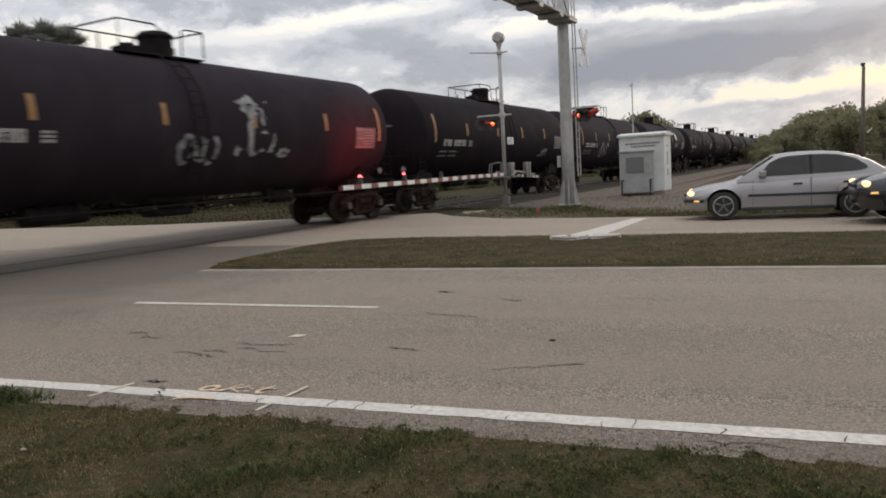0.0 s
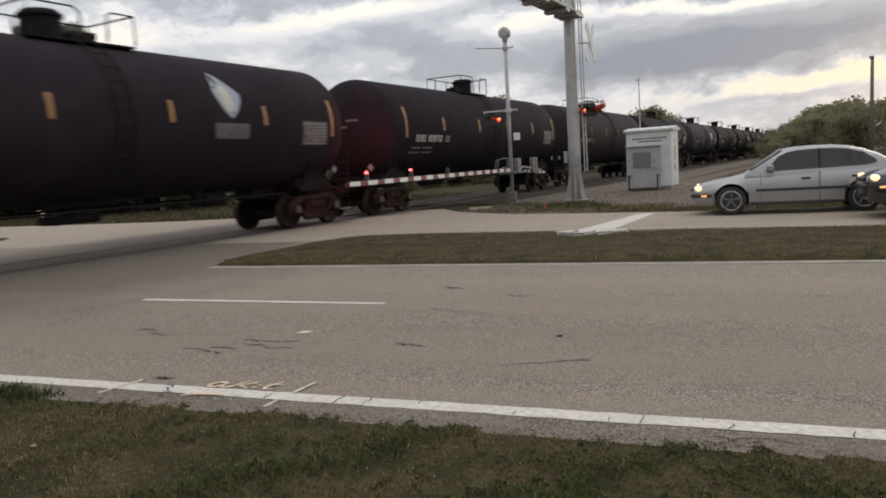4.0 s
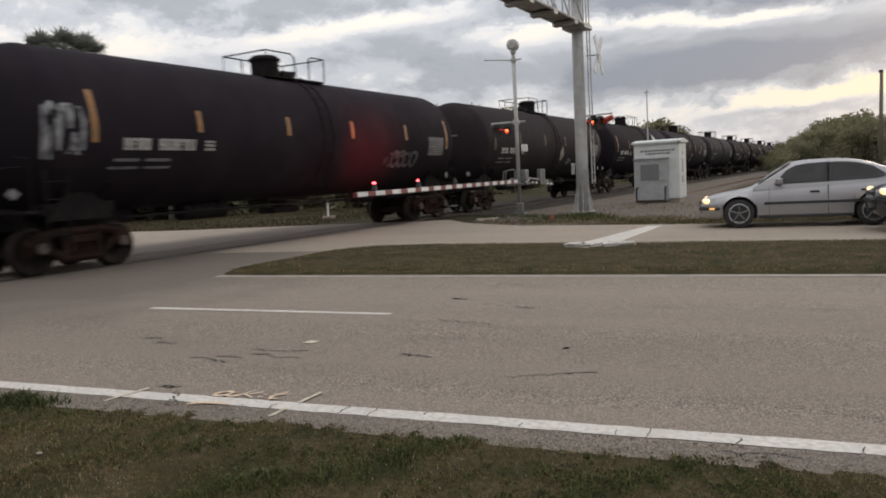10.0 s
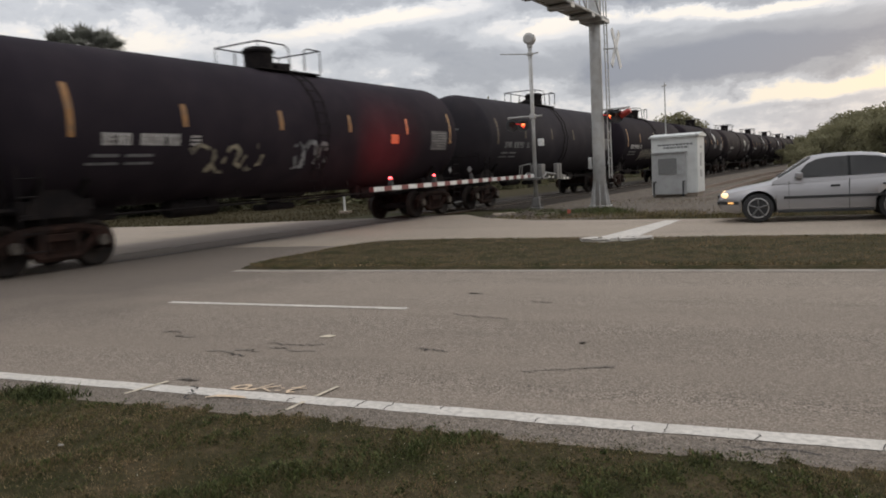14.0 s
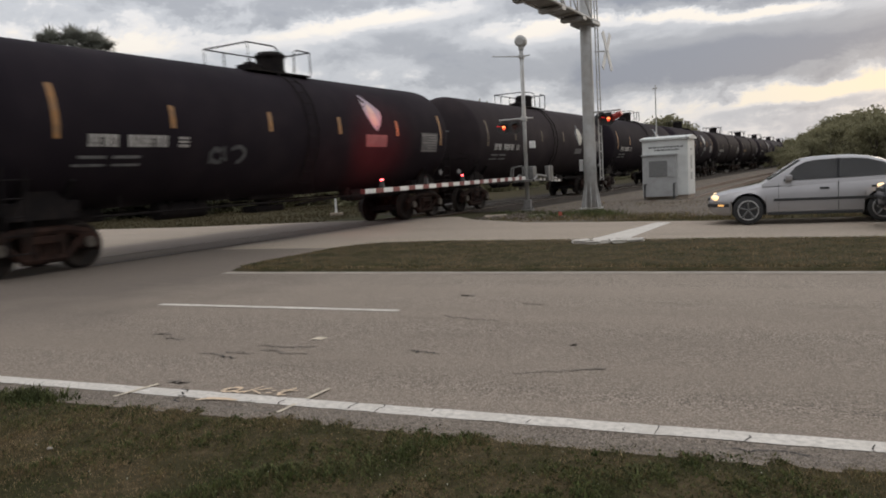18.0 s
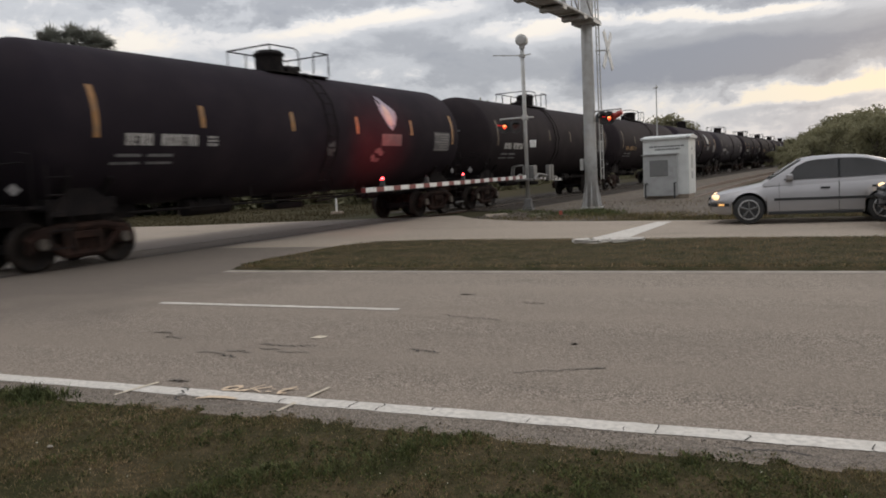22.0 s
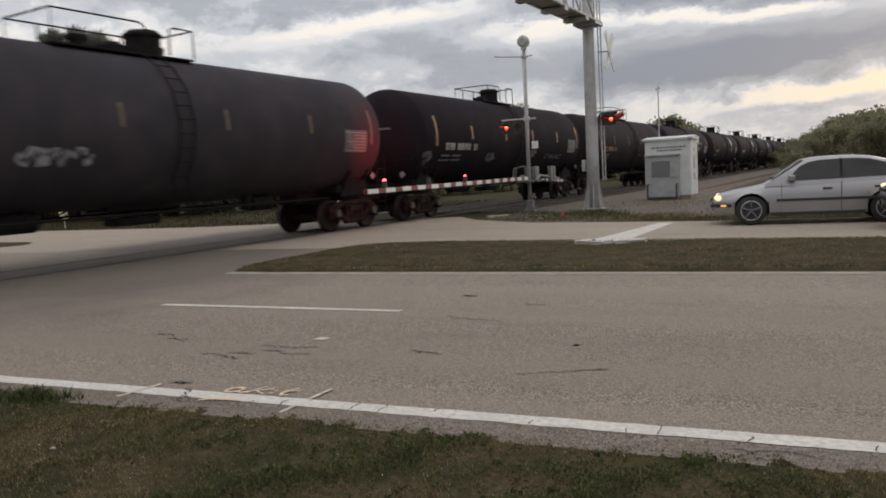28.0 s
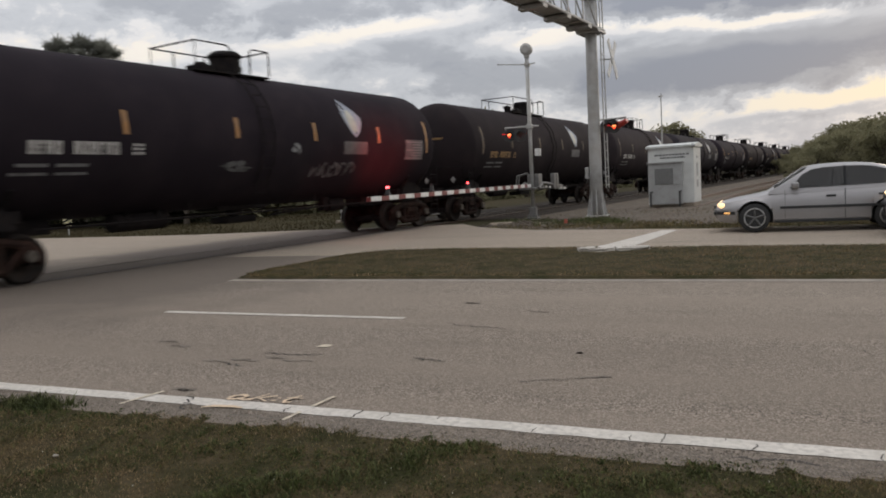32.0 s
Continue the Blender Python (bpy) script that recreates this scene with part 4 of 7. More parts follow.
def crossing_gate():
    g = thing("crossing_gate", "lowered crossing gate with galvanized mast and red-striped arm", "crossing gate", pose(GATE[0], GATE[1], 0))
    bm = BM()
    tube(bm, [(0, 0, 0.3), (0, 0, 5.72)], 0.068, 14)
    part("mast", bm, "galv", g, smooth=True)
    bm = BM()
    box(bm, -0.20, 0.20, -0.20, 0.20, 0.0, 0.10, 0.02)
    box(bm, -0.13, 0.13, -0.13, 0.13, 0.10, 0.45, 0.04)
    for sx in (-0.15, 0.15):
        for sy in (-0.15, 0.15):
            tube(bm, [(sx, sy, 0.1), (sx, sy, 0.18)], 0.025, 6)
    part("base", bm, "galv_dark", g, "bolted mast foot")
    # the gate's drive and counterweights
    bm = BM()
    box(bm, -0.20, 0.22, 0.10, 0.62, 1.16, 1.62, 0.04)
    part("drive_box", bm, "galv_dark", g, "weathered gate motor box")
    bm = BM()
    box(bm, -0.30, 0.30, -0.55, 0.70, 1.08, 1.15, 0.015)
    part("bracket", bm, "galv_dark", g)
    bm = BM()
    for x in (-0.34, 0.34):
        pts = [(x, -0.35, 1.12), (x, 0.2, 1.30), (x, 1.6, 1.22), (x, 3.1, 1.12)]
        tube(bm, pts, 0.045, 8)
    part("counterweight_arm", bm, "galv_dark", g)
    for k in range(13):
        bm = BM()
        box(bm, -0.05, 0.05, 1.35 + 0.3 * k, 1.65 + 0.3 * k, 1.10 - 0.012 * k, 1.19 - 0.012 * k)
        part("tail_section", bm, "white_part" if k % 2 else "dark_metal", g, "striped tail of the arm")
    for y in (1.55, 1.95):
        bm = BM()
        box(bm, 0.28, 0.42, y, y + 0.34, 1.05, 1.62, 0.03)
        part("counterweight", bm, "galv_dark", g, "grey cast counterweight")
    bm = BM()
    tube(bm, [(-0.42, -0.62, 1.16), (-0.36, -0.60, 1.58), (-0.05, -0.58, 1.64)], 0.028, 6)
    tube(bm, [(-0.42, -0.30, 1.16), (-0.36, -0.32, 1.60), (-0.05, -0.34, 1.64)], 0.028, 6)
    part("guard_hoop", bm, "galv_dark", g)
    bm = BM()
    box(bm, 0.16, 0.36, -0.08, 0.06, 2.25, 2.5, 0.015)
    part("junction_box", bm, "white_part", g, "small white junction box")
    # the arm, in red and white lengths
    y, k = -0.30, 0
    while y > -12.25:
        ln = 0.36 if k % 2 else 0.46
        bm = BM()
        w = 0.045
        hgt = 0.058 - 0.012 * (-y / 12.3)
        box(bm, -w, w, max(y - ln, -12.28), y, 1.22 - hgt, 1.22 + hgt)
        ob = part("arm_section", bm, "gate_red" if k % 2 else "white_part", g, "red reflective length of the arm" if k % 2 else "white length of the arm")
        y -= ln
        k += 1
    # lamps on the arm: the tip burns, the others flash in turn
    for y, role in ((-11.39, "steady"), (-9.02, "first"), (-6.48, "second")):
        bm = BM()
        tube(bm, [(0, y, 1.30), (0, y, 1.42)], 0.05, 10)
        box(bm, -0.05, 0.05, y - 0.05, y + 0.05, 1.28, 1.32)
        lamp = part("arm_lamp", bm, "dark_metal", g, "small red lamp on the gate arm")
        if role == "steady":
            b = BM()
            bmesh.ops.create_uvsphere(b, u_segments=12, v_segments=8, radius=0.045)
            part("lens", b, "lamp_red", lamp, "glowing red lens", m=pose(0, y, 1.42), smooth=True)
        else:
            lens_disc(lamp, (0, y - 0.02, 1.43), "lamp_red", 0.036, role == "first", 20)
    # bell and cross arms
    bm = BM()
    tube(bm, [(0, -0.12, 5.96), (0, 0.10, 5.96)], 0.20, 22)
    tube(bm, [(0, -0.16, 5.96), (0, -0.12, 5.96)], 0.13, 18, r1=0.19)
    tube(bm, [(0, 0, 5.68), (0, 0, 5.80)], 0.10, 12)
    part("bell", bm, "galv", g, "round grey warning bell on the mast top")
    bm = BM()
    tube(bm, [(-1.08, 0.0, 5.56), (-0.15, 0, 5.46), (0.0, 0, 5.44)], 0.022, 6)
    tube(bm, [(0.0, 0, 5.44), (0.30, 0, 5.47)], 0.022, 6)
    box(bm, -0.09, 0.09, -0.09, 0.09, 5.38, 5.50, 0.02)
    part("top_bracket", bm, "galv", g, "thin bracket arm below the bell")
    bm = BM()
    tube(bm, [(-0.92, 0, 3.30), (0.32, 0, 3.30)], 0.03, 8)
    tube(bm, [(-0.88, 0, 3.30), (-0.88, 0, 3.0)], 0.02, 6)
    box(bm, -0.10, 0.10, -0.10, 0.10, 3.22, 3.38, 0.02)
    part("light_bar", bm, "galv", g)
    # inner head flashes with the first state, outer with the second
    flasher_head(g, (-0.36, 0.0, 3.02), 18, True)
    flasher_head(g, (-0.76, 0.0, 3.04), 18, False)


def cantilever():
    g = thing("signal_cantilever", "tall galvanized signal cantilever with ladder and truss arm over the road", "signal mast", pose(MAST[0], MAST[1], 0, 0, 0, -8))
    bm = BM()
    tube(bm, [(0, 0, 0.04), (0, 0, 2), (0, 0, 5), (0, 0, 8.6)], 0.225, 24, r1=0.185)
    part("mast", bm, "galv", g, "tall grey tapering mast", smooth=True)
    bm = BM()
    box(bm, -0.33, 0.33, -0.33, 0.33, 0.0, 0.06, 0.015)
    foot = part("base", bm, "galv", g, "flanged foot with gusset plates")
    for k in range(8):
        a = math.pi / 4 * k + 0.3
        c, s = math.cos(a), math.sin(a)
        q = [(0.215 * c, 0.215 * s, 0.95), (0.215 * c, 0.215 * s, 0.06), (0.35 * c, 0.35 * s, 0.06)]
        bm = BM()
        vs = [[bm.verts.new((x - s * o, y + c * o, z)) for x, y, z in q] for o in (-0.015, 0.015)]
        bm.faces.new(vs[0])
        bm.faces.new(list(reversed(vs[1])))
        for j in range(3):
            bm.faces.new((vs[0][j], vs[1][j], vs[1][(j + 1) % 3], vs[0][(j + 1) % 3]))
        part("gusset", bm, "galv", foot)
    bm = BM()
    box(bm, -0.35, -0.22, -0.14, 0.14, 1.35, 1.75, 0.02)
    part("conduit_box", bm, "galv", g)
    # ladder on the far right of the mast
    bm = BM()
    for yy in (0.0, 0.30):
        tube(bm, [(0.36, yy, 1.0), (0.32, yy, 8.4)], 0.022, 6)
    part("ladder_rail", bm, "galv", g)
    for k in range(24):
        z = 1.1 + 0.3 * k
        x = 0.36 - 0.04 * (z - 1) / 7.4
        bm = BM()
        tube(bm, [(x, 0.0, z), (x, 0.30, z)], 0.014, 6)
        part("ladder_rung", bm, "galv", g)
    # truss arm: two chords a side, posts and braces
    for sx in (-0.36, 0.36):
        for z in (6.42, 7.62):
            bm = BM()
            tube(bm, [(sx, 0.35, z), (sx, -11.5, z)], 0.045, 8)
            part("chord", bm, "galv", g)
    for k in range(9):
        y = -0.4 - 1.36 * k
        for sx in (-0.36, 0.36):
            bm = BM()
            tube(bm, [(sx, y, 6.42), (sx, y - 1.36, 7.62)], 0.026, 6)
            tube(bm, [(sx, y, 6.42), (sx, y, 7.62)], 0.026, 6)
            part("brace", bm, "galv", g)
        bm = BM()
        tube(bm, [(-0.36, y, 6.42), (0.36, y, 6.42)], 0.026, 6)
        part("cross_tie", bm, "galv", g)
    bm = BM()
    box(bm, -0.33, 0.33, -11.5, 0.3, 6.455, 6.50)
    part("walkway", bm, "galv", g, "grated walkway along the arm")
    bm = BM()
    box(bm, -0.40, 0.40, -0.42, 0.42, 6.30, 6.40, 0.02)
    part("collar", bm, "galv", g)
    bm = BM()
    box(bm, -0.40, 0.40, -0.42, 0.42, 7.55, 7.66, 0.02)
    part("collar", bm, "galv", g)
    for k in range(6):
        bm = BM()
        y = -1.2 - 1.9 * k
        box(bm, -0.40, 0.40, y - 0.16, y + 0.16, 6.28, 6.40, 0.02)
        part("hanger", bm, "galv", g)
    # lamps over the road, facing both ways along it
    for y in (-8.6, -9.6):
        flasher_head(g, (-0.62, y, 7.2), -78, True, "lamp_red")
        bm = BM()
        tube(bm, [(-0.36, y, 7.6), (-0.60, y, 7.2)], 0.03, 8)
        part("lamp_hanger", bm, "galv", g)
    # crossbuck, seen nearly edge on
    bm = BM()
    box(bm, -0.012, 0.012, -0.74, 0.74, -0.11, 0.11)
    b = part("crossbuck_blade", bm, "white_part", g, "white crossbuck blade", m=pose(0.60, 0.35, 5.42, 56, 0, -2))
    reuse("crossbuck_blade", b, g, pose(0.63, 0.35, 5.42, -56, 0, -2), "white crossbuck blade")
    bm = BM()
    tube(bm, [(0.25, 0.1, 5.42), (0.66, 0.35, 5.42)], 0.025, 6)
    part("sign_bracket", bm, "galv", g)
    bm = BM()
    tube(bm, [(0.2, 0.0, 3.35), (1.1, 0.15, 3.38)], 0.03, 8)
    part("light_bar", bm, "galv", g)
    flasher_head(g, (0.44, 0.05, 3.12), 30, True)
    flasher_head(g, (0.66, 0.12, 3.10), 30, False)
    # side-facing hood: the lamp's red light inside it is painted as its colour
    bm = BM()
    tube(bm, [(0.80, 0.1, 3.12), (1.15, 0.05, 3.26)], 0.12, 12, r1=0.08)
    part("side_lamp", bm, "plastic_red", g, "side-facing signal hood painted red as if lit from inside")


def signal_house():
    g = thing("signal_house", "pale metal railway signal house standing on gravel", "equipment cabinet", pose(-2.87, 32.95, 0, 0, 0, -7) @ Matrix.Diagonal((1.075, 1, 1, 1)))
    bm = BM()
    box(bm, -0.87, 0.87, -0.75, 0.75, 0.12, 2.46, 0.02)
    part("body", bm, "cabinet", g)
    bm = BM()
    v = [bm.verts.new(p) for p in ((-0.94, -0.83, 2.44), (0.94, -0.83, 2.44), (0.94, 0.83, 2.44), (-0.94, 0.83, 2.44), (-0.94, -0.83, 2.52), (0.94, -0.83, 2.52), (0.94, 0.83, 2.52), (-0.94, 0.83, 2.52), (-0.94, 0, 2.62), (0.94, 0, 2.62))]
    for q in ((3, 2, 1, 0), (0, 1, 5, 4), (2, 3, 7, 6), (4, 5, 9, 8), (6, 7, 8, 9), (1, 2, 6, 9, 5), (3, 0, 4, 8, 7)):
        bm.faces.new([v[i] for i in q])
    part("roof", bm, "cabinet", g, "shallow pitched metal roof with overhang")
    bm = BM()
    box(bm, -0.84, 0.46, -0.93, -0.75, 0.08, 1.80, 0.015)
    door = part("annex", bm, "cabinet_grey", g, "grey equipment box on the front")
    bm = BM()
    box(bm, -0.58, 0.12, -0.955, -0.93, 0.92, 1.58, 0.008)
    part("screen", bm, "screen_grey", door, "dark vent screen")
    bm = BM()
    box(bm, 0.20, 0.36, -0.955, -0.93, 0.9, 1.6, 0.008)
    part("panel", bm, "cabinet_grey", door)
    bm = BM()
    box(bm, -0.87, 0.50, -0.99, -0.75, 1.80, 1.85, 0.01)
    part("lid", bm, "cabinet_grey", door)
    for x in (-0.70, 0.40):
        bm = BM()
        tube(bm, [(x, -1.2, 0.0), (x, -1.2, 0.62), (x, -0.93, 0.62)], 0.035, 8)
        part("bollard_rail", bm, "dark_metal", g)
    for k, (x0, x1, z) in enumerate(((-0.62, 0.72, 2.14), (-0.40, 0.55, 2.02))):
        bm = BM()
        x = x0
        rnd = random.Random(k)
        while x < x1:
            w = rnd.uniform(0.04, 0.16)
            box(bm, x, min(x + w, x1), -0.756, -0.75, z - 0.035, z + 0.035)
            x += w + 0.03
        part("notice", bm, "stencil_dim", g, "unreadable grey lettering")
    for z0, z1 in ((1.2, 1.75), (0.75, 1.05), (1.95, 2.05)):
        bm = BM()
        box(bm, 0.87, 0.882, -0.2, 0.12, z0, z1)
        part("vent", bm, "cabinet_grey", g, "narrow side vent")
    bm = BM()
    box(bm, -0.84, 0.84, -0.7, 0.7, -0.05, 0.12, 0.01)
    part("plinth", bm, "concrete_road", g)
    bm = BM()
    tube(bm, [(0.84, -0.80, 2.50), (0.90, -0.88, 2.44)], 0.06, 10)
    part("lamp", bm, "cabinet_grey", g)


def antenna():
    g = thing("antenna_mast", "slim grey radio antenna mast beside the signal house", "antenna", pose(-3.46, 34.0, 0))
    bm = BM()
    tube(bm, [(0, 0, 0), (0, 0, 4.75)], 0.035, 8, r1=0.022)
    part("mast", bm, "galv", g)
    bm = BM()
    tube(bm, [(-0.12, 0, 4.75), (0.08, 0, 4.78)], 0.03, 6)
    tube(bm, [(0, 0, 4.72), (0, 0, 4.9)], 0.02, 6)
    part("aerial", bm, "galv", g)


# ---- vehicles ----
def loft(bm, rings, mat=0):
    """A closed skin over rings of the same length."""
    vs = [[bm.verts.new(p) for p in ring] for ring in rings]
    n = len(vs[0])
    for u, v in zip(vs, vs[1:]):
        for j in range(n):
            bm.faces.new((u[j], v[j], v[(j + 1) % n], u[(j + 1) % n])).material_index = mat
    bm.faces.new(vs[0])
    bm.faces.new(list(reversed(vs[-1])))
    bmesh.ops.recalc_face_normals(bm, faces=bm.faces)
    return bm


def curve_at(rows, x):
    """A smooth reading of a table of (x, value)."""
    for (a, va), (b, vb) in zip(rows, rows[1:]):
        if x <= b:
            u = max(0.0, min(1.0, (x - a) / (b - a)))
            return va + (vb - va) * u
    return rows[-1][1]


def car(name, label, at, paint, hgt=1.425, raise_by=0.0, length=4.42, width=1.72, wheel_r=0.315):
    """A car that points along -x; its origin lies on the road under its middle."""
    g = thing(name, label, "car", pose(*at))
    f0, w, up = -length / 2, width / 2, raise_by
    ax = (f0 + 0.84, f0 + 0.84 + 2.61)
    top_of = [(0, 0.50), (0.05, 0.60), (0.20, 0.675), (0.45, 0.735), (0.8, 0.79), (1.2, 0.875), (1.6, 0.90), (3.6, 0.97), (4.0, 1.0), (4.25, 0.99), (4.38, 0.90), (4.42, 0.80)]
    wide_of = [(0, 0.42), (0.05, 0.62), (0.14, 0.78), (0.30, 0.90), (0.6, 0.98), (0.9, 1.0), (3.7, 1.0), (4.1, 0.95), (4.32, 0.85), (4.42, 0.68)]
    low_of = [(0, 0.36), (0.06, 0.27), (0.3, 0.21), (4.0, 0.21), (4.3, 0.30), (4.42, 0.40)]
    ws = wheel_r + 0.055

    def sill(u):
        z = curve_at(low_of, u) + 0.4 * up
        for a in ax:
            d = abs(u + f0 - a)
            if d < ws:
                z = max(z, wheel_r + math.sqrt(ws * ws - d * d))
        return z

    us = [0, 0.02, 0.05, 0.10, 0.16, 0.24, 0.34, 1.35, 1.7, 2.1, 2.6, 4.0, 4.15, 4.28, 4.36, 4.42]
    for a in ax:
        us += [a - f0 + ws * e for e in (-1.006, -0.995, -0.96, -0.88, -0.75, -0.55, -0.3, 0, 0.3, 0.55, 0.75, 0.88, 0.96, 0.995, 1.006)]
    rings = []
    for u in sorted(us):
        ww, top, zb = w * curve_at(wide_of, u), curve_at(top_of, u) + up, sill(u)
        zm = max(0.50 + 0.6 * up, zb + 0.015)
        zt = max(top - 0.10, zm + 0.012)
        half = [(ww * 0.30, zb), (ww * 0.93, zb), (ww * 0.99, min(zb + 0.06, zm)), (ww, zm), (ww * 0.985, (zm + zt) / 2), (ww * 0.955, zt), (ww * 0.90, max(top - 0.03, zt + 0.005)), (ww * 0.78, top), (ww * 0.4, top + 0.022)]
        rings.append([(u + f0, -y, z) for y, z in half] + [(u + f0, y, z) for y, z in reversed(half)])
    body = part("body", loft(BM(), rings), paint, g, smooth=True)
    body.modifiers.new("soft", "EDGE_SPLIT").split_angle = radians(35)
    # cabin
    zb, zr = 0.90 + up, hgt
    roof_of = [(1.12, zb - 0.03), (1.30, zb + 0.08), (1.62, zb + 0.29), (1.92, zr - 0.045), (2.15, zr - 0.012), (2.5, zr), (2.85, zr - 0.008), (3.15, zr - 0.04), (3.45, zr - 0.12), (3.75, zr - 0.24), (4.0, zb + 0.10)]
    rings = []
    for u, z1 in roof_of:
        q = max(0.02, (z1 - zb) / (zr - zb))
        wt = w * (0.93 - 0.215 * q)
        z0 = zb - 0.08
        rings.append([(u + f0, -w * 0.95, z0), (u + f0, -w * 0.935, min(zb, z1 - 0.005)), (u + f0, -wt - 0.01, max(z1 - 0.07 * q, z0 + 0.04)), (u + f0, -wt * 0.93, max(z1 - 0.02 * q, z0 + 0.05)), (u + f0, -wt * 0.6, z1 + 0.012), (u + f0, wt * 0.6, z1 + 0.012), (u + f0, wt * 0.93, max(z1 - 0.02 * q, z0 + 0.05)), (u + f0, wt + 0.01, max(z1 - 0.07 * q, z0 + 0.04)), (u + f0, w * 0.935, min(zb, z1 - 0.005)), (u + f0, w * 0.95, z0)])
    c = part("cabin", loft(BM(), rings), paint, g, "roof and pillars", smooth=True)
    c.modifiers.new("soft", "EDGE_SPLIT").split_angle = radians(35)

    def pane(pts, side):
        bm = BM()
        rows = []
        for x, z in pts:
            q = (z - zb) / (zr - zb)
            rows.append(bm.verts.new((x + f0, side * (w * (0.945 - 0.215 * q) + 0.012), z)))
        bm.faces.new(rows)
        bmesh.ops.solidify(bm, geom=bm.faces[:], thickness=0.012)
        bmesh.ops.recalc_face_normals(bm, faces=bm.faces)
        part("side_window", bm, "glass_dark", g, "dark tinted side window")

    for side in (-1, 1):
        pane([(1.55, zb + 0.035), (2.58, zb + 0.055), (2.58, zr - 0.065), (2.2, zr - 0.075), (1.98, zr - 0.11), (1.80, zr - 0.20)], side)
        pane([(2.63, zb + 0.055), (3.50, zb + 0.08), (3.68, zb + 0.12), (3.66, zb + 0.18), (3.45, zr - 0.19), (3.15, zr - 0.10), (2.9, zr - 0.07), (2.63, zr - 0.065)], side)
        bm = BM()
        pill = [(2.575, zb + 0.05), (2.635, zb + 0.05), (2.635, zr - 0.06), (2.575, zr - 0.06)]
        bm.faces.new([bm.verts.new((x + f0, side * (w * (0.945 - 0.215 * (z - zb) / (zr - zb)) + 0.006), z)) for x, z in pill])
        bmesh.ops.solidify(bm, geom=bm.faces[:], thickness=0.01)
        part("pillar", bm, "trim", g, "black door pillar")
    bm = BM()
    bm.faces.new([bm.verts.new(p) for p in ((f0 + 1.24, -w * 0.82, zb + 0.065), (f0 + 1.24, w * 0.82, zb + 0.065), (f0 + 1.88, w * 0.64, zr - 0.04), (f0 + 1.88, -w * 0.64, zr - 0.04))])
    bmesh.ops.solidify(bm, geom=bm.faces[:], thickness=0.02)
    part("windscreen", bm, "glass_dark", g, "dark windscreen")
    tall = up
    # door seams, rubbing strip, handles, mirror
    for side in (-1, 1):
        for x, half in ((f0 + 1.45, 0.003), (f0 + 2.60, 0.006)):
            bm = BM()
            box(bm, x - half, x + half, side * (w * 0.985) - 0.012, side * (w * 0.985) + 0.012, 0.28, zb - 0.02)
            part("door_seam", bm, "trim", g)
        bm = BM()
        box(bm, f0 + 1.35, f0 + 3.3, side * w - 0.02, side * w + 0.014, 0.50 + tall * 0.6, 0.555 + tall * 0.6, 0.006)
        part("rubbing_strip", bm, "trim", g, "black rubbing strip")
        for x in (f0 + 2.34, f0 + 3.30):
            bm = BM()
            box(bm, x - 0.09, x + 0.09, side * w * 0.985 - 0.02, side * w * 0.985 + 0.02, zb - 0.17, zb - 0.13, 0.01)
            part("door_handle", bm, "trim", g)
        bm = BM()
        box(bm, f0 + 1.58, f0 + 1.72, side * (w + 0.02) - 0.09, side * (w + 0.02) + 0.09, zb + 0.03, zb + 0.16, 0.03)
        part("wing_mirror", bm, paint, g)
        bm = BM()
        bmesh.ops.create_uvsphere(bm, u_segments=14, v_segments=10, radius=1.0)
        bmesh.ops.scale(bm, vec=(0.115, 0.07, 0.062), verts=bm.verts)
        part("headlight", bm, "headlamp", g, "lit headlight", m=pose(f0 + 0.17, side * w * 0.74, 0.60 + tall, 0, 18, side * -32), smooth=True)
        bm = BM()
        pts = [(f0 + u, side * (w * curve_at(wide_of, u) + 0.008), 0.435 + tall) for u in (0.05, 0.14, 0.24, 0.34, 0.44)]
        rows = [[bm.verts.new((x, y - side * o, z + e)) for o, e in ((0.03, -0.045), (0, -0.03), (0, 0.03), (0.03, 0.045))] for x, y, z in pts]
        for u, v in zip(rows, rows[1:]):
            for j in range(3):
                bm.faces.new((u[j], v[j], v[j + 1], u[j + 1]))
        part("bumper_corner", bm, "trim", g, "black bumper rubbing strip")
        bm = BM()
        tube(bm, [(f0 + 0.22, side * (w * curve_at(wide_of, 0.22) + 0.004), 0.435 + tall), (f0 + 0.33, side * (w * curve_at(wide_of, 0.33) + 0.008), 0.435 + tall)], 0.022, 8)
        part("turn_lamp", bm, "amber", g, "amber turn lamp")
    bm = BM()
    box(bm, f0 - 0.02, f0 + 0.10, -w * 0.58, w * 0.58, 0.40 + tall, 0.47 + tall, 0.025)
    part("bumper_strip", bm, "trim", g)
    bm = BM()
    box(bm, f0 - 0.012, f0 + 0.08, -w * 0.36, w * 0.36, 0.53 + tall, 0.60 + tall, 0.015)
    part("grille", bm, "trim", g)
    bm = BM()
    box(bm, f0 + 0.50, f0 + 4.05, -w * 0.70, w * 0.70, 0.19 + 0.4 * up, 0.64 + up, 0.04)
    part("underbody", bm, "trim", g)
    for side in (-1, 1):
        bm = BM()
        box(bm, ax[0] + ws + 0.03, ax[1] - ws - 0.03, side * (w * 0.985) - 0.02, side * (w * 0.985) + 0.02, 0.20 + 0.4 * up, 0.255 + 0.4 * up, 0.012)
        part("sill_trim", bm, "trim", g)
    # wheels
    bm = BM()
    lathe(bm, [(-0.10, wheel_r * 0.69), (-0.10, wheel_r * 0.92), (-0.08, wheel_r), (0.08, wheel_r), (0.10, wheel_r * 0.92), (0.10, wheel_r * 0.69)], "y", 28)
    proto = None
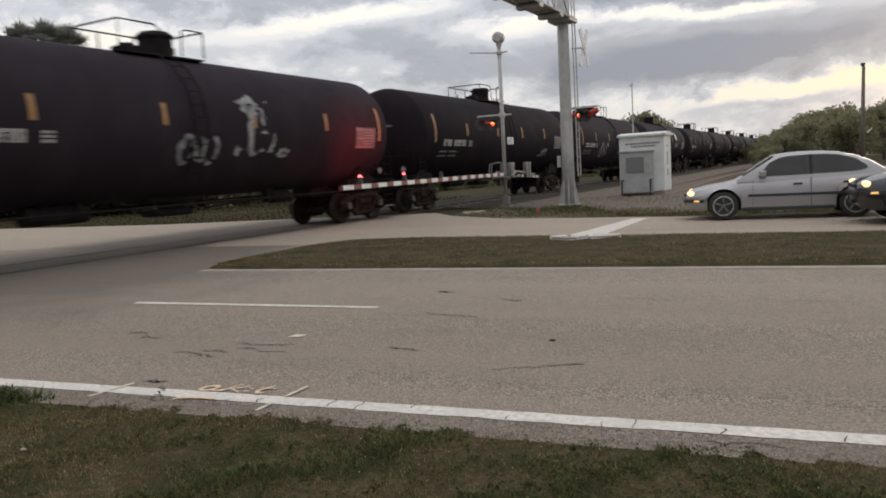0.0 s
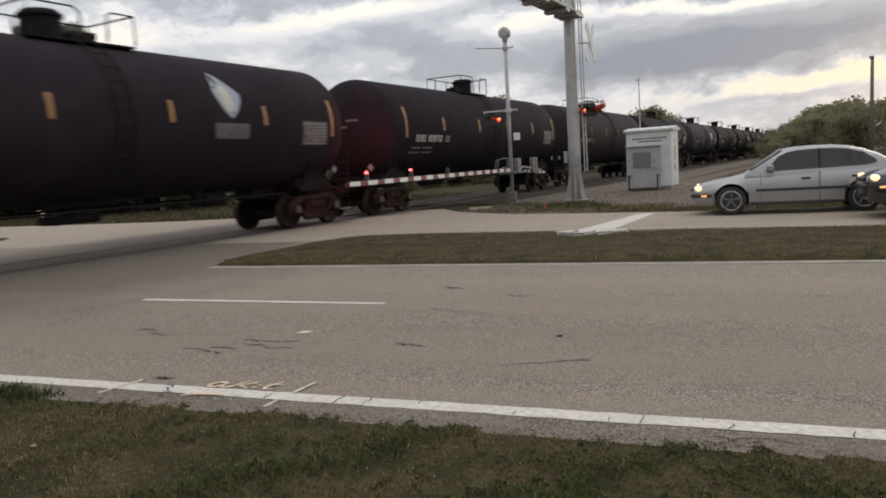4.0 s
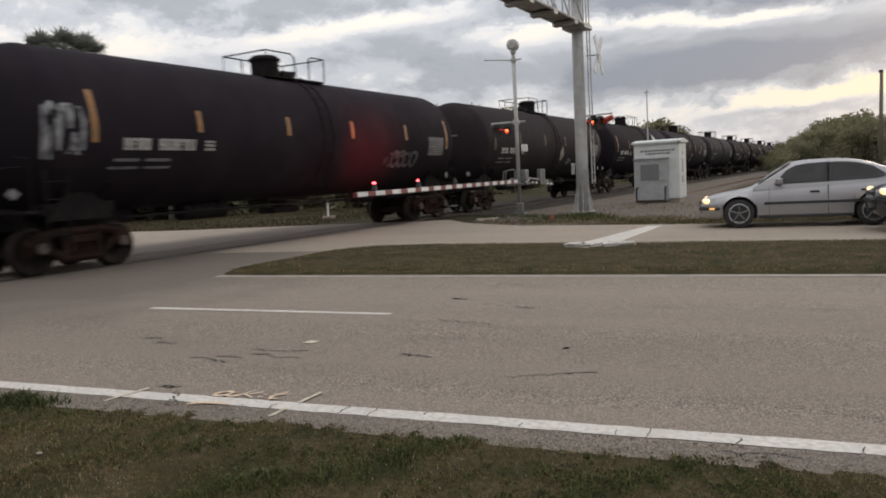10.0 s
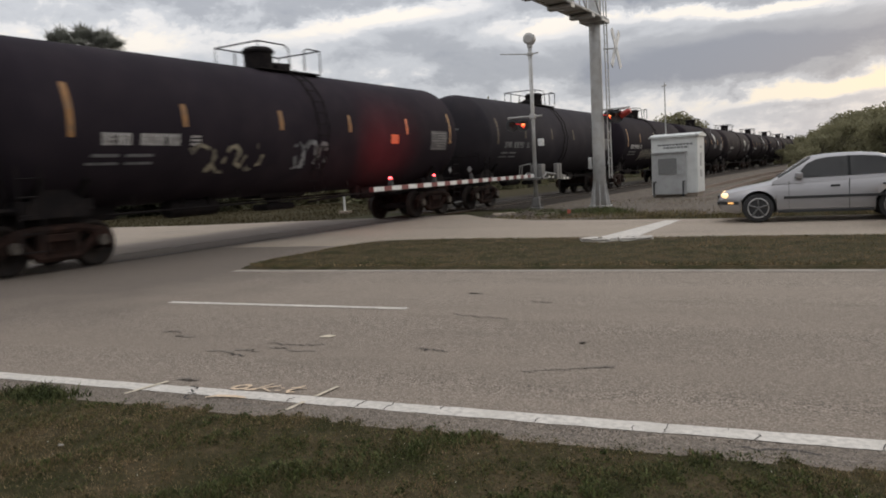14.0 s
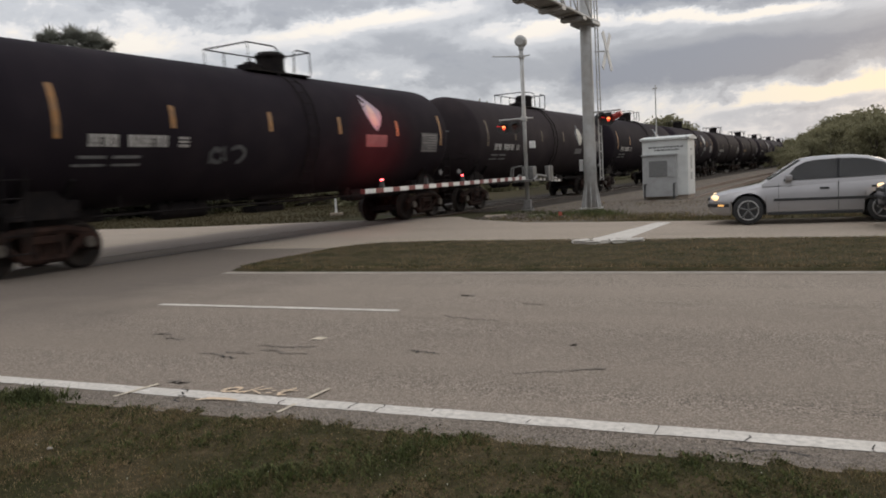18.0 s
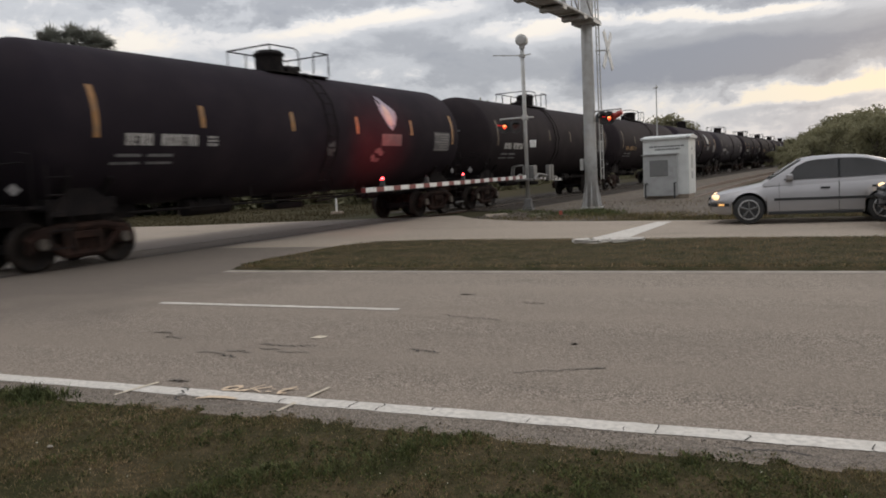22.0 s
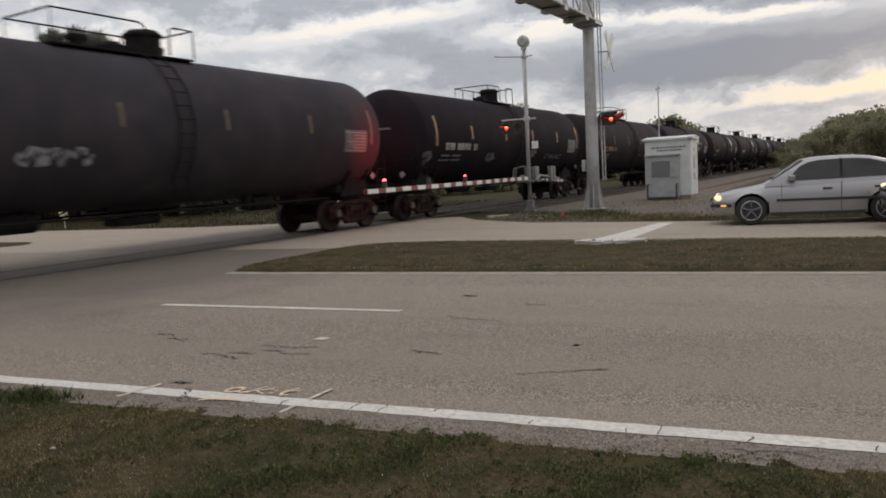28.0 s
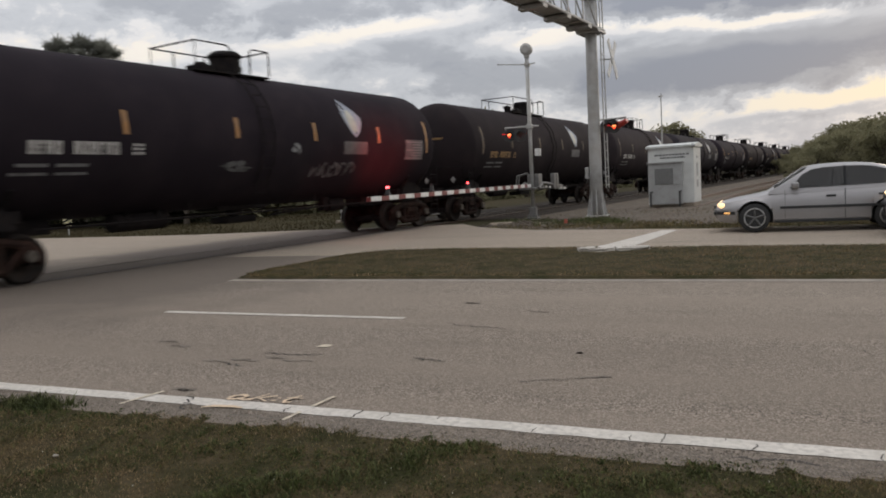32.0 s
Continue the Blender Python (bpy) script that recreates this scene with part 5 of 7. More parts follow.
    for x in ax:
        for side in (-1, 1):
            m = pose(x, side * (w - 0.115), wheel_r, 0, 0, 0 if side < 0 else 180)
            if proto is None:
                wh = part("wheel", bm, "rubber", g, "black tyre on a five-spoke alloy rim", m=m, smooth=True)
                b = BM()
                lathe(b, [(-0.090, wheel_r * 0.60), (-0.106, wheel_r * 0.63), (-0.106, wheel_r * 0.71), (-0.02, wheel_r * 0.71), (-0.02, wheel_r * 0.60)], "y", 28)
                rim = part("rim", b, "alloy", wh, smooth=True)
                b = BM()
                for k in range(5):
                    a = 2 * math.pi * k / 5 + 0.3
                    tube(b, [(0, -0.085, 0), (0.36 * wheel_r * math.cos(a), -0.10, 0.36 * wheel_r * math.sin(a)), (0.67 * wheel_r * math.cos(a), -0.09, 0.67 * wheel_r * math.sin(a))], 0.026 * wheel_r / 0.315, 6)
                spk = part("spokes", b, "spoke", wh)
                b = BM()
                tube(b, [(0, -0.02, 0), (0, 0.0, 0)], wheel_r * 0.69, 20)
                hub = part("hub", b, "trim", wh)
                proto = (wh, rim, spk, hub)
            else:
                w2 = reuse("wheel", proto[0], g, m, "black tyre on a five-spoke alloy rim")
                for nm, o in zip(("rim", "spokes", "hub"), proto[1:]):
                    reuse(nm, o, w2, Matrix())
    return g


crossing_gate()
cantilever()
signal_house()
antenna()
car("sedan", "silver four-door sedan waiting with its headlights on", (1.50, 18.36, 0.012), "silver")
car("crossover", "black crossover waiting beside the sedan with headlights on", (4.66, 16.27, 0.012), "black_paint", hgt=1.62, raise_by=0.16, width=1.78, wheel_r=0.335)


# ---- small roadside things ----
def roadside():
    g = thing("object_marker", "small black and pale striped marker sign on a post", "road sign", pose(-30.1, 25.6, -0.06) @ Matrix.Diagonal((1.3, 1.3, 1.15, 1)))
    bm = BM()
    tube(bm, [(0, 0.02, 0), (0, 0.02, 0.9)], 0.025, 6)
    part("post", bm, "galv", g)
    bm = BM()
    box(bm, -0.22, 0.22, -0.015, 0.0, 0.36, 0.88)
    board = part("board", bm, "yellow_sign", g, "pale reflective board")
    for k in range(3):
        bm = BM()
        z = 0.40 + 0.17 * k
        v = [bm.verts.new(p) for p in ((-0.22, -0.019, z - 0.04), (0.22, -0.019, z + 0.12), (0.22, -0.019, z + 0.20), (-0.22, -0.019, z + 0.04))]
        bm.faces.new(v)
        bmesh.ops.solidify(bm, geom=bm.faces[:], thickness=0.002)
        part("stripe", bm, "trim", board)
    g = thing("marker_post", "short white marker post on a small base in the grass", "post", pose(-16.78, 28.6, -0.06))
    bm = BM()
    tube(bm, [(0, 0, 0.1), (0, 0, 0.82)], 0.05, 8)
    part("post", bm, "white_part", g)
    bm = BM()
    box(bm, -0.22, 0.26, -0.2, 0.2, 0, 0.14, 0.03)
    part("base", bm, "concrete_road", g)
    g = thing("marker_flag", "tiny red utility flag in the gravel", "marker flag", pose(-5.03, 21.8, -0.05))
    bm = BM()
    tube(bm, [(0, 0, 0), (0.02, 0, 0.25)], 0.006, 5)
    part("wire", bm, "dark_metal", g)
    bm = BM()
    box(bm, -0.09, 0.02, -0.004, 0.004, 0.12, 0.24)
    part("flag", bm, "flag_red", g)
    # broken kerb end by the stop line
    rnd = random.Random(2)
    for k, (x, y, w, d, turn) in enumerate(((-2.78, 13.62, 0.15, 0.12, 20), (-2.56, 13.46, 0.13, 0.08, -15), (-2.36, 13.66, 0.20, 0.10, 8), (-2.10, 13.60, 0.16, 0.07, 35), (-1.86, 13.76, 0.17, 0.05, 20))):
        bm = box(BM(), -w, w, -d, d, -0.03, 0.035, 0.015)
        for v in bm.verts:
            v.co += Vector((rnd.uniform(-0.04, 0.04), rnd.uniform(-0.03, 0.03), rnd.uniform(-0.01, 0.015)))
        tagged(part("kerb_fragment", bm, "paint_white", m=pose(x, y, 0.085, rnd.uniform(-5, 5), rnd.uniform(-5, 5), turn)), "broken flat pale kerb fragment in the grass edge", "kerb fragment", group="broken kerb by the stop line")
    for k in range(14):
        bm = BM()
        bmesh.ops.create_icosphere(bm, subdivisions=2, radius=1.0)
        for v in bm.verts:
            v.co *= rnd.uniform(0.8, 1.12)
        s = rnd.uniform(0.05, 0.16)
        bmesh.ops.scale(bm, vec=(s * 1.3, s, s * 0.6), verts=bm.verts)
        tagged(part("stone", bm, "ballast", m=pose(rnd.uniform(-7.9, -5.6), rnd.uniform(22.6, 24.6), -0.02, 0, 0, rnd.uniform(0, 180))), "rough grey stone lying at the gate's foot", "stone", group="stones by the gate")


    g = thing("litter", "crumpled pale scrap lying in the grass", "litter", pose(-3.66, 2.88, float(hummock(-3.66, 2.88)) + 0.016, 8, 5, 25))
    bm = BM()
    bmesh.ops.create_icosphere(bm, subdivisions=2, radius=1.0)
    for v in bm.verts:
        v.co *= rnd.uniform(0.75, 1.15)
    bmesh.ops.scale(bm, vec=(0.018, 0.011, 0.007), verts=bm.verts)
    part("scrap", bm, "paint_dusty", g)


def pebbles(name, label, spots, mat, seed):
    """Small angular stones in one mesh: rows of (x, y, z, size)."""
    rnd = random.Random(seed)
    verts, faces = [], []
    tri = ((0, 1, 2), (0, 2, 3), (0, 3, 4), (0, 4, 1), (5, 2, 1), (5, 3, 2), (5, 4, 3), (5, 1, 4))
    for x, y, z, r in spots:
        i, a = len(verts), rnd.uniform(0, 1.6)
        verts.append((x + rnd.uniform(-0.3, 0.3) * r, y + rnd.uniform(-0.3, 0.3) * r, z + r * rnd.uniform(0.5, 0.9)))
        for k in range(4):
            q = r * rnd.uniform(0.7, 1.25)
            verts.append((x + q * math.cos(a + 1.57 * k), y + q * math.sin(a + 1.57 * k), z + r * rnd.uniform(-0.05, 0.35)))
        verts.append((x, y, z - 0.4 * r))
        faces += [tuple(i + k for k in f) for f in tri]
    me = bpy.data.meshes.new(name)
    me.from_pydata(verts, [], faces)
    me.materials.append(MAT[mat])
    return tagged(new(name, me), label, "gravel", kind="stuff")


def loose_stones():
    rnd = random.Random(77)
    pebbles("margin_crumbs", "loose grit and asphalt crumbs along the road edge", [(x, 3.70 + 0.24 * rnd.random() ** 1.3, 0.004, rnd.uniform(0.003, 0.009)) for x in (rnd.uniform(-5.6, 2.3) for _ in range(5200))], "grit", 1)
    pebbles("dark_crumbs", "dark asphalt crumbs along the road edge", [(x, 3.72 + 0.22 * rnd.random(), 0.003, rnd.uniform(0.004, 0.010)) for x in (rnd.uniform(-5.6, 2.3) for _ in range(2600))], "scar", 2)
    heap = []
    for _ in range(900):
        x, y = rnd.gauss(-6.4, 0.9), rnd.gauss(23.6, 0.9)
        if y > 22.3 - 0.55 * (x + 8.0) + 0.3 and x > -8.4:
            heap.append((x, y, -0.04 + 0.10 * math.exp(-((x + 6.8) ** 2 + (y - 24.3) ** 2) / 1.5) * rnd.random(), rnd.uniform(0.02, 0.085)))
    pebbles("rubble", "grey rubble heaped round the foot of the gate", heap, "ballast", 3)
    pebbles("pale_gravel", "pale gravel before the signal house", [(rnd.uniform(-5.5, 5.0), rnd.uniform(23.2, 33.0), -0.045, rnd.uniform(0.012, 0.032)) for _ in range(1800)], "grit", 4)
    for x, y, w, d, turn in ((-7.65, 23.5, 0.34, 0.20, 28), (-6.15, 23.1, 0.22, 0.16, 70)):
        bm = box(BM(), -w, w, -d, d, -0.04, 0.05, 0.02)
        for v in bm.verts:
            v.co += Vector((rnd.uniform(-0.05, 0.05), rnd.uniform(-0.04, 0.04), rnd.uniform(-0.01, 0.02)))
        tagged(part("concrete_slab", bm, "concrete_road", m=pose(x, y, -0.01, rnd.uniform(-3, 3), rnd.uniform(-3, 3), turn)), "broken pale concrete slab lying in the weeds", "concrete slab", group="broken slabs by the signals")


roadside()
loose_stones()


# ---- poles, palms, trees ----
def utility_pole():
    g = thing("utility_pole", "weathered wooden utility pole before the trees", "utility pole", pose(10.92, 67.1, -0.06))
    bm = BM()
    tube(bm, [(0, 0, 0), (0.02, 0, 4), (0.05, 0, 8.1)], 0.17, 10, r1=0.12)
    part("pole", bm, "wood_pole", g, smooth=True)
    bm = BM()
    box(bm, -0.14, 0.14, -0.14, 0.14, 7.95, 8.15, 0.03)
    part("cap", bm, "dark_metal", g)


def frond(bm, rnd, root, az, rise, ln):
    """A fan-shaped palm leaf: a straight stalk and a spiky half-round blade."""
    d = Vector((math.cos(az), math.sin(az), 0))
    side = Vector((-d.y, d.x, 0))
    fwd = (d * math.cos(rise) + Vector((0, 0, math.sin(rise)))).normalized()
    hub = root + fwd * ln * 0.52 - Vector((0, 0, 0.06 * ln))
    tube(bm, [root, (root + hub) / 2 + Vector((0, 0, 0.04 * ln)), hub], 0.025, 4, r1=0.015)
    nrm = fwd.cross(side).normalized()
    for k in range(20):
        a = radians(-112 + 11.8 * k + rnd.uniform(-4, 4))
        w = (fwd * math.cos(a) + side * math.sin(a)).normalized()
        l2 = ln * 0.52 * rnd.uniform(0.8, 1.15) * (1 - 0.25 * abs(k - 9.5) / 9.5)
        wd = w.cross(nrm).normalized() * 0.034
        mid = hub + w * l2 * 0.5 + nrm * 0.05 * l2
        tip = hub + w * l2 - Vector((0, 0, l2 * rnd.uniform(0.02, 0.28)))
        bm.faces.new([bm.verts.new(p) for p in (hub, mid + wd, tip, mid - wd)])


def palm(at, hgt, spread, seed):
    rnd = random.Random(seed)
    g = thing("palm_tree", "cabbage palm with a dense round crown of fan leaves", "palm tree", pose(*at), group="palms behind the tracks")
    bm = BM()
    tube(bm, [(0, 0, 0), (0.05, 0.02, hgt * 0.4), (0.0, 0.05, hgt * 0.8), (0.02, 0.03, hgt)], 0.22, 10, r1=0.18)
    part("trunk", bm, "bark", g, smooth=True)
    bm = BM()
    for k in range(58):
        el = rnd.uniform(-0.7, 1.55)
        frond(bm, rnd, Vector((0.02, 0.03, hgt)), rnd.uniform(0, 2 * math.pi), el, spread * rnd.uniform(0.8, 1.1))
    part("crown", bm, "frond", g, "dark green fan leaves")


def tree(at, hgt, wide, seed, leaf="leaf", leaves=1500, size=0.22, name="tree", label="broad-leaved tree in dusk foliage", category="tree", group="trees beyond the road", low=0.30):
    rnd = random.Random(seed)
    g = thing(name, label, category, pose(*at), group=group)
    bm = BM()
    tube(bm, [(0, 0, 0), (0.1, 0, hgt * 0.3), (0.15, 0.1, hgt * 0.6)], 0.03 * hgt, 8, r1=0.012 * hgt)
    knots = []
    for k in range(11):
        a = rnd.uniform(0, 2 * math.pi)
        r = wide / 2 * rnd.uniform(0.25, 0.95)
        tip = Vector((r * math.cos(a), r * math.sin(a), hgt * rnd.uniform(low, 0.95) - 0.25 * r * min(1, low / 0.3)))
        root = Vector((0.1, 0, hgt * rnd.uniform(0.5 * low, 1.5 * low)))
        tube(bm, [root, (root + tip) / 2 + Vector((0, 0, 0.08 * hgt)), tip], 0.010 * hgt, 5, r1=0.004 * hgt)
        knots.append(tip)
    part("trunk", bm, "bark", g)
    knots.append(Vector((0, 0, hgt * 0.9)))
    verts, faces = [], []
    for k in range(leaves):
        c = rnd.choice(knots)
        rr = wide * 0.21 * rnd.random() ** 0.5
        d = Vector((rnd.gauss(0, 1), rnd.gauss(0, 1), rnd.gauss(0, 0.8))).normalized()
        p = c + d * rr
        p.z = max(p.z, 0.05)
        n = Vector((rnd.gauss(0, 1), rnd.gauss(0, 1), rnd.gauss(0, 1))).normalized()
        u = n.orthogonal().normalized() * size * rnd.uniform(0.6, 1.2)
        v = n.cross(u).normalized() * size * rnd.uniform(0.35, 0.7)
        i = len(verts)
        verts += [p - u, p + v, p + u, p - v]
        faces.append((i, i + 1, i + 2, i + 3))
    me = bpy.data.meshes.new("crown")
    me.from_pydata([tuple(v) for v in verts], [], faces)
    me.materials.append(MAT[leaf])
    o = new("crown", me)
    o.parent = g
    o["label"] = "uneven crown of small leaves"
    return g


def place_trees():
    palm((-43.2, 37.3, -0.06), 11.4, 1.85, 1)
    palm((-42.2, 38.3, -0.06), 11.5, 1.85, 12)
    palm((-41.2, 39.2, -0.06), 11.2, 1.85, 9)
    palm((-34.0, 36.6, -0.06), 7.8, 1.8, 2)
    palm((-35.6, 37.0, -0.06), 7.9, 1.7, 3)
    palm((-32.4, 38.2, -0.06), 7.1, 1.7, 6)
    protos = [tree((0, 0, 0), 6.0, 5.5, 20 + k, leaves=2600, size=0.2) for k in range(4)]
    bushes = [tree((0, 0, 0), 6.0, 9.0, 40 + k, leaves=2400, size=0.42, name="shrub", label="low spreading shrub in rough grass", category="shrub", group="shrubs behind the rails", low=0.06) for k in range(3)]
    low_spots = []
    dark = [tree((0, 0, 0), 6.0, 5.5, 60 + k, leaf="leaf_dark", leaves=5200, size=0.13, label="dense dark evergreen tree behind the palms", group="trees behind the palms", low=0.12) for k in range(2)]
    dark_spots = [(-31.5, 33.5, 7.0), (-34.5, 37, 8.2), (-29.5, 33, 5.8), (-37, 38, 8.0), (-35.0, 33.5, 8.2), (-33.2, 35.6, 8.2), (-31.8, 37.0, 7.8), (-37.2, 33.2, 8.0), (-40, 35, 8.2), (-30.0, 38.5, 6.4), (-44.5, 38.6, 10.4), (-42.2, 40.2, 10.0), (-46.6, 37.4, 10.2), (-40.2, 41.2, 9.0), (-23.4, 60.0, 7.3), (-17.6, 61.5, 6.8)]
    rnd = random.Random(5)
    spots = []
    # wood on the right of the line
    for k in range(46):
        s = rnd.uniform(78, 150)
        x0 = 3.0 + (s - 78) * 0.02
        x = x0 + 34 * rnd.random() ** 1.1
        hgt = 2.3 + 4.0 * min(1, max(0, (x / s * 100 - 4) / 9)) + rnd.uniform(-0.5, 0.5)
        spots.append((x, s, hgt * s / 105))
    # low growth right beside the track, far down the line
    for k in range(10):
        s = rnd.uniform(126, 190)
        q = on_track(s, rnd.uniform(4.5, 12))
        spots.append((q.x, q.y, rnd.uniform(3.8, 4.8) * s / 125))
    # behind the train
    for x, y, hgt in ((-12.5, 99, 6.6), (-9.0, 99.6, 7.2), (-7.0, 100, 6.3), (-14.5, 104, 6.2), (-37, 93, 10.2), (-34.6, 93.8, 10.6), (-28.4, 95.9, 10.0), (-40, 90, 9.8), (-58, 80, 9.5), (-50, 85, 11.5), (-45, 88, 11.0), (-80, 66, 13), (-90, 60, 13), (-28, 97, 8.5), (-22, 99, 7.0), (-17.5, 101, 6.0)):
        spots.append((x, y, hgt))
    for k in range(26):
        spots.append((rnd.uniform(-170, -60), rnd.uniform(60, 130), rnd.uniform(5, 8)))
    # scrub close behind the rails
    for k in range(26):
        x = rnd.uniform(-62, -24)
        low_spots.append((x, 38 + rnd.uniform(0, 26) - 0.25 * (x + 24) * 0.3, rnd.uniform(2.2, 4.2)))
    for k in range(44):
        q = on_track(rnd.uniform(34, 150), rnd.uniform(-19, -9))
        low_spots.append((q.x, q.y, rnd.uniform(1.5, 2.8)))
    for kinds, places in ((protos, spots), (bushes, low_spots), (dark, dark_spots)):
        first = dict(enumerate(kinds))
        for k, (x, y, hgt) in enumerate(places):
            sc = hgt / 6.0
            m = pose(x, y, -0.06, 0, 0, rnd.uniform(0, 360))
            i = k % len(kinds)
            if i in first:
                o = first.pop(i)
                o.matrix_basis = m
            else:
                o = copy_thing(kinds[i], m)
            wide = rnd.uniform(0.9, 1.25)
            o.scale = (sc * wide, sc * wide, sc)


utility_pole()
place_trees()


# ---- grass and weeds ----
def blades(name, label, region, count, h0, h1, width, mat, seed, lift=None, density=None, tall=None):
    """Loose grass: count bent blades over a rectangle; density and lift: functions of the place."""
    rnd = np.random.default_rng(seed)
    x0, x1, y0, y1 = region
    xs, ys = rnd.uniform(x0, x1, count), rnd.uniform(y0, y1, count)
    keep = np.ones(count, bool)
    if density is not None:
        keep = rnd.random(count) < density(xs, ys)
    xs, ys = xs[keep], ys[keep]
    n = len(xs)
    hs = rnd.uniform(h0, h1, n) * (0.6 + 0.8 * rnd.random(n) ** 2)
    if tall is not None:
        hs = hs * tall(xs, ys)
    a = rnd.uniform(0, 2 * np.pi, n)
    bend = rnd.uniform(0.2, 1.0, n) * hs
    ba = rnd.uniform(0, 2 * np.pi, n)
    zs = np.zeros(n) + (lift if isinstance(lift, float) else 0.0)
    if callable(lift):
        zs = lift(xs, ys)
    w = width * rnd.uniform(0.6, 1.3, n)
    ux, uy = np.cos(a) * w / 2, np.sin(a) * w / 2
    bx, by = np.cos(ba) * bend, np.sin(ba) * bend
    v = np.zeros((n, 5, 3))
    v[:, 0] = np.stack([xs - ux, ys - uy, zs], 1)
    v[:, 1] = np.stack([xs + ux, ys + uy, zs], 1)
    v[:, 2] = np.stack([xs + ux * 0.7 + bx * 0.35, ys + uy * 0.7 + by * 0.35, zs + hs * 0.6], 1)
    v[:, 3] = np.stack([xs - ux * 0.7 + bx * 0.35, ys - uy * 0.7 + by * 0.35, zs + hs * 0.6], 1)
    v[:, 4] = np.stack([xs + bx, ys + by, zs + hs * 0.92], 1)
    base = (np.arange(n) * 5)[:, None]
    quads = (base + np.array([0, 1, 2, 3])).tolist()
    tris = (base + np.array([3, 2, 4])).tolist()
    me = bpy.data.meshes.new(name)
    me.from_pydata(v.reshape(-1, 3).tolist(), [], quads + tris)
    me.materials.append(MAT[mat])
    return tagged(new(name, me), label, "grass", kind="stuff")


def clumpy(scale, seed, low=0.15, sharp=3.0):
    """A smooth random density from a few summed waves."""
    r = np.random.default_rng(seed)
    k = r.normal(0, scale, (7, 2))
    ph = r.uniform(0, 6.28, 7)

    def f(x, y):
        s = sum(np.sin(k[j, 0] * x + k[j, 1] * y + ph[j]) for j in range(7)) / 7
        return np.clip(low + 0.5 + sharp * 0.25 * s, 0.03, 1)

    return f


def inside_median(x, y):
    lo = 10.32
    hi = np.where(x < -6.5, 14.7, 14.75 - 0.08 * (x + 6.5))
    hi = np.clip(hi, 14.1, 14.8)
    left = np.interp(y, [10.3, 10.7, 12.4, 13.7, 14.4, 14.7], [-7.9, -8.35, -8.25, -8.1, -7.9, -7.4])
    return ((y > lo) & (y < hi) & (x > left)) * clumpy(1.1, 9, 0.3)(x, y)


def tussock(x, y):
    """Thick where the ground swells, thin in the hollows and at the asphalt."""
    return np.clip(0.55 + 0.35 * LUMPS(x, y) + 0.25 * RIPPLES(x, y), 0.2, 1) * np.clip((edge_of(x) + 0.03 * FINE(x, y) - y) / 0.22, 0, 1) ** 0.7


def greener(x, y):
    """Green in the verge's middle, dry towards the asphalt and in the worn corner."""
    dry = np.clip((3.15 - y) / 0.3, 0, 1) * np.clip((-2.2 - x) / 0.5, 0, 1)
    edge = np.clip((y - 3.38 + 0.12 * np.sin(2.1 * x)) / 0.25, 0, 1) * np.clip((x + 3.2) / 0.8, 0, 1)
    return np.clip(0.22 + 0.75 * clumpy(3.4, 41, -0.05, 5.5)(x, y) + 0.10 * np.clip(x + 3.6, -2, 2) - 0.5 * dry - 0.55 * edge, 0.03, 1)


blades("verge_grass", "short patchy roadside grass, green and dry brown", (-5.7, 2.2, 2.25, 3.92), 400000, 0.007, 0.020, 0.0035, "blade", 1, hummock, tussock, lambda x, y: 0.6 + 0.6 * np.clip(0.5 * LUMPS(x, y) + 0.6 * RIPPLES(x, y), 0, 1.5))
blades("verge_weeds", "low green broad-leaved weeds in the verge", (-5.7, 2.2, 2.25, 3.85), 210000, 0.010, 0.026, 0.0075, "weed", 2, hummock, lambda x, y: tussock(x, y) * greener(x, y), lambda x, y: 0.5 + 1.0 * np.clip(0.6 * LUMPS(x, y) + 0.5 * RIPPLES(x, y), 0, 1.6))
blades("verge_straw", "dry straw-coloured stems in the verge", (-5.7, 2.2, 2.25, 3.85), 150000, 0.010, 0.022, 0.003, "straw", 6, hummock, lambda x, y: tussock(x, y) * (1 - greener(x, y)) * np.clip(0.4 - 0.35 * (x + 2.2), 0.4, 1))
blades("verge_clover", "rosettes of small round weed leaves in the verge", (-5.7, 2.2, 2.25, 3.8), 110000, 0.006, 0.016, 0.015, "clover", 23, hummock, lambda x, y: greener(x, y) * np.clip(0.9 * RIPPLES(x, y) + 0.5 * FINE(x, y), 0, 1), lambda x, y: 0.7 + 0.5 * np.clip(RIPPLES(x, y), 0, 1.5))
blades("verge_tuft", "taller weed tufts at the edge of the asphalt", (-6.5, 2.5, 3.3, 3.95), 60000, 0.010, 0.026, 0.006, "blade", 7, -0.006, lambda x, y: sum(np.exp(-((x - a) / w) ** 2 - ((y - b) / 0.10) ** 2) for a, b, w in ((-4.75, 3.66, 0.16), (-4.9, 3.6, 0.2), (-1.62, 3.72, 0.06), (-0.62, 3.66, 0.12), (-2.6, 3.64, 0.14), (-0.25, 3.6, 0.12), (-3.5, 3.62, 0.1), (-2.15, 3.62, 0.2), (-1.1, 3.64, 0.15))))
blades("edge_bush", "bushy green weed beside the asphalt", (-5.4, -4.2, 3.35, 3.95), 20000, 0.030, 0.090, 0.010, "clover", 17, -0.004, lambda x, y: np.exp(-((x + 4.82) / 0.22) ** 2 - ((y - 3.64) / 0.11) ** 2))
blades("verge_grass_beyond", "thin roadside grass round the standpoint", (-16, 12, -5, 3.72), 150000, 0.015, 0.045, 0.010, "blade", 18, -0.006, lambda x, y: 1.0 * ((x < -5.6) | (x > 2.2) | (y < 2.3)))
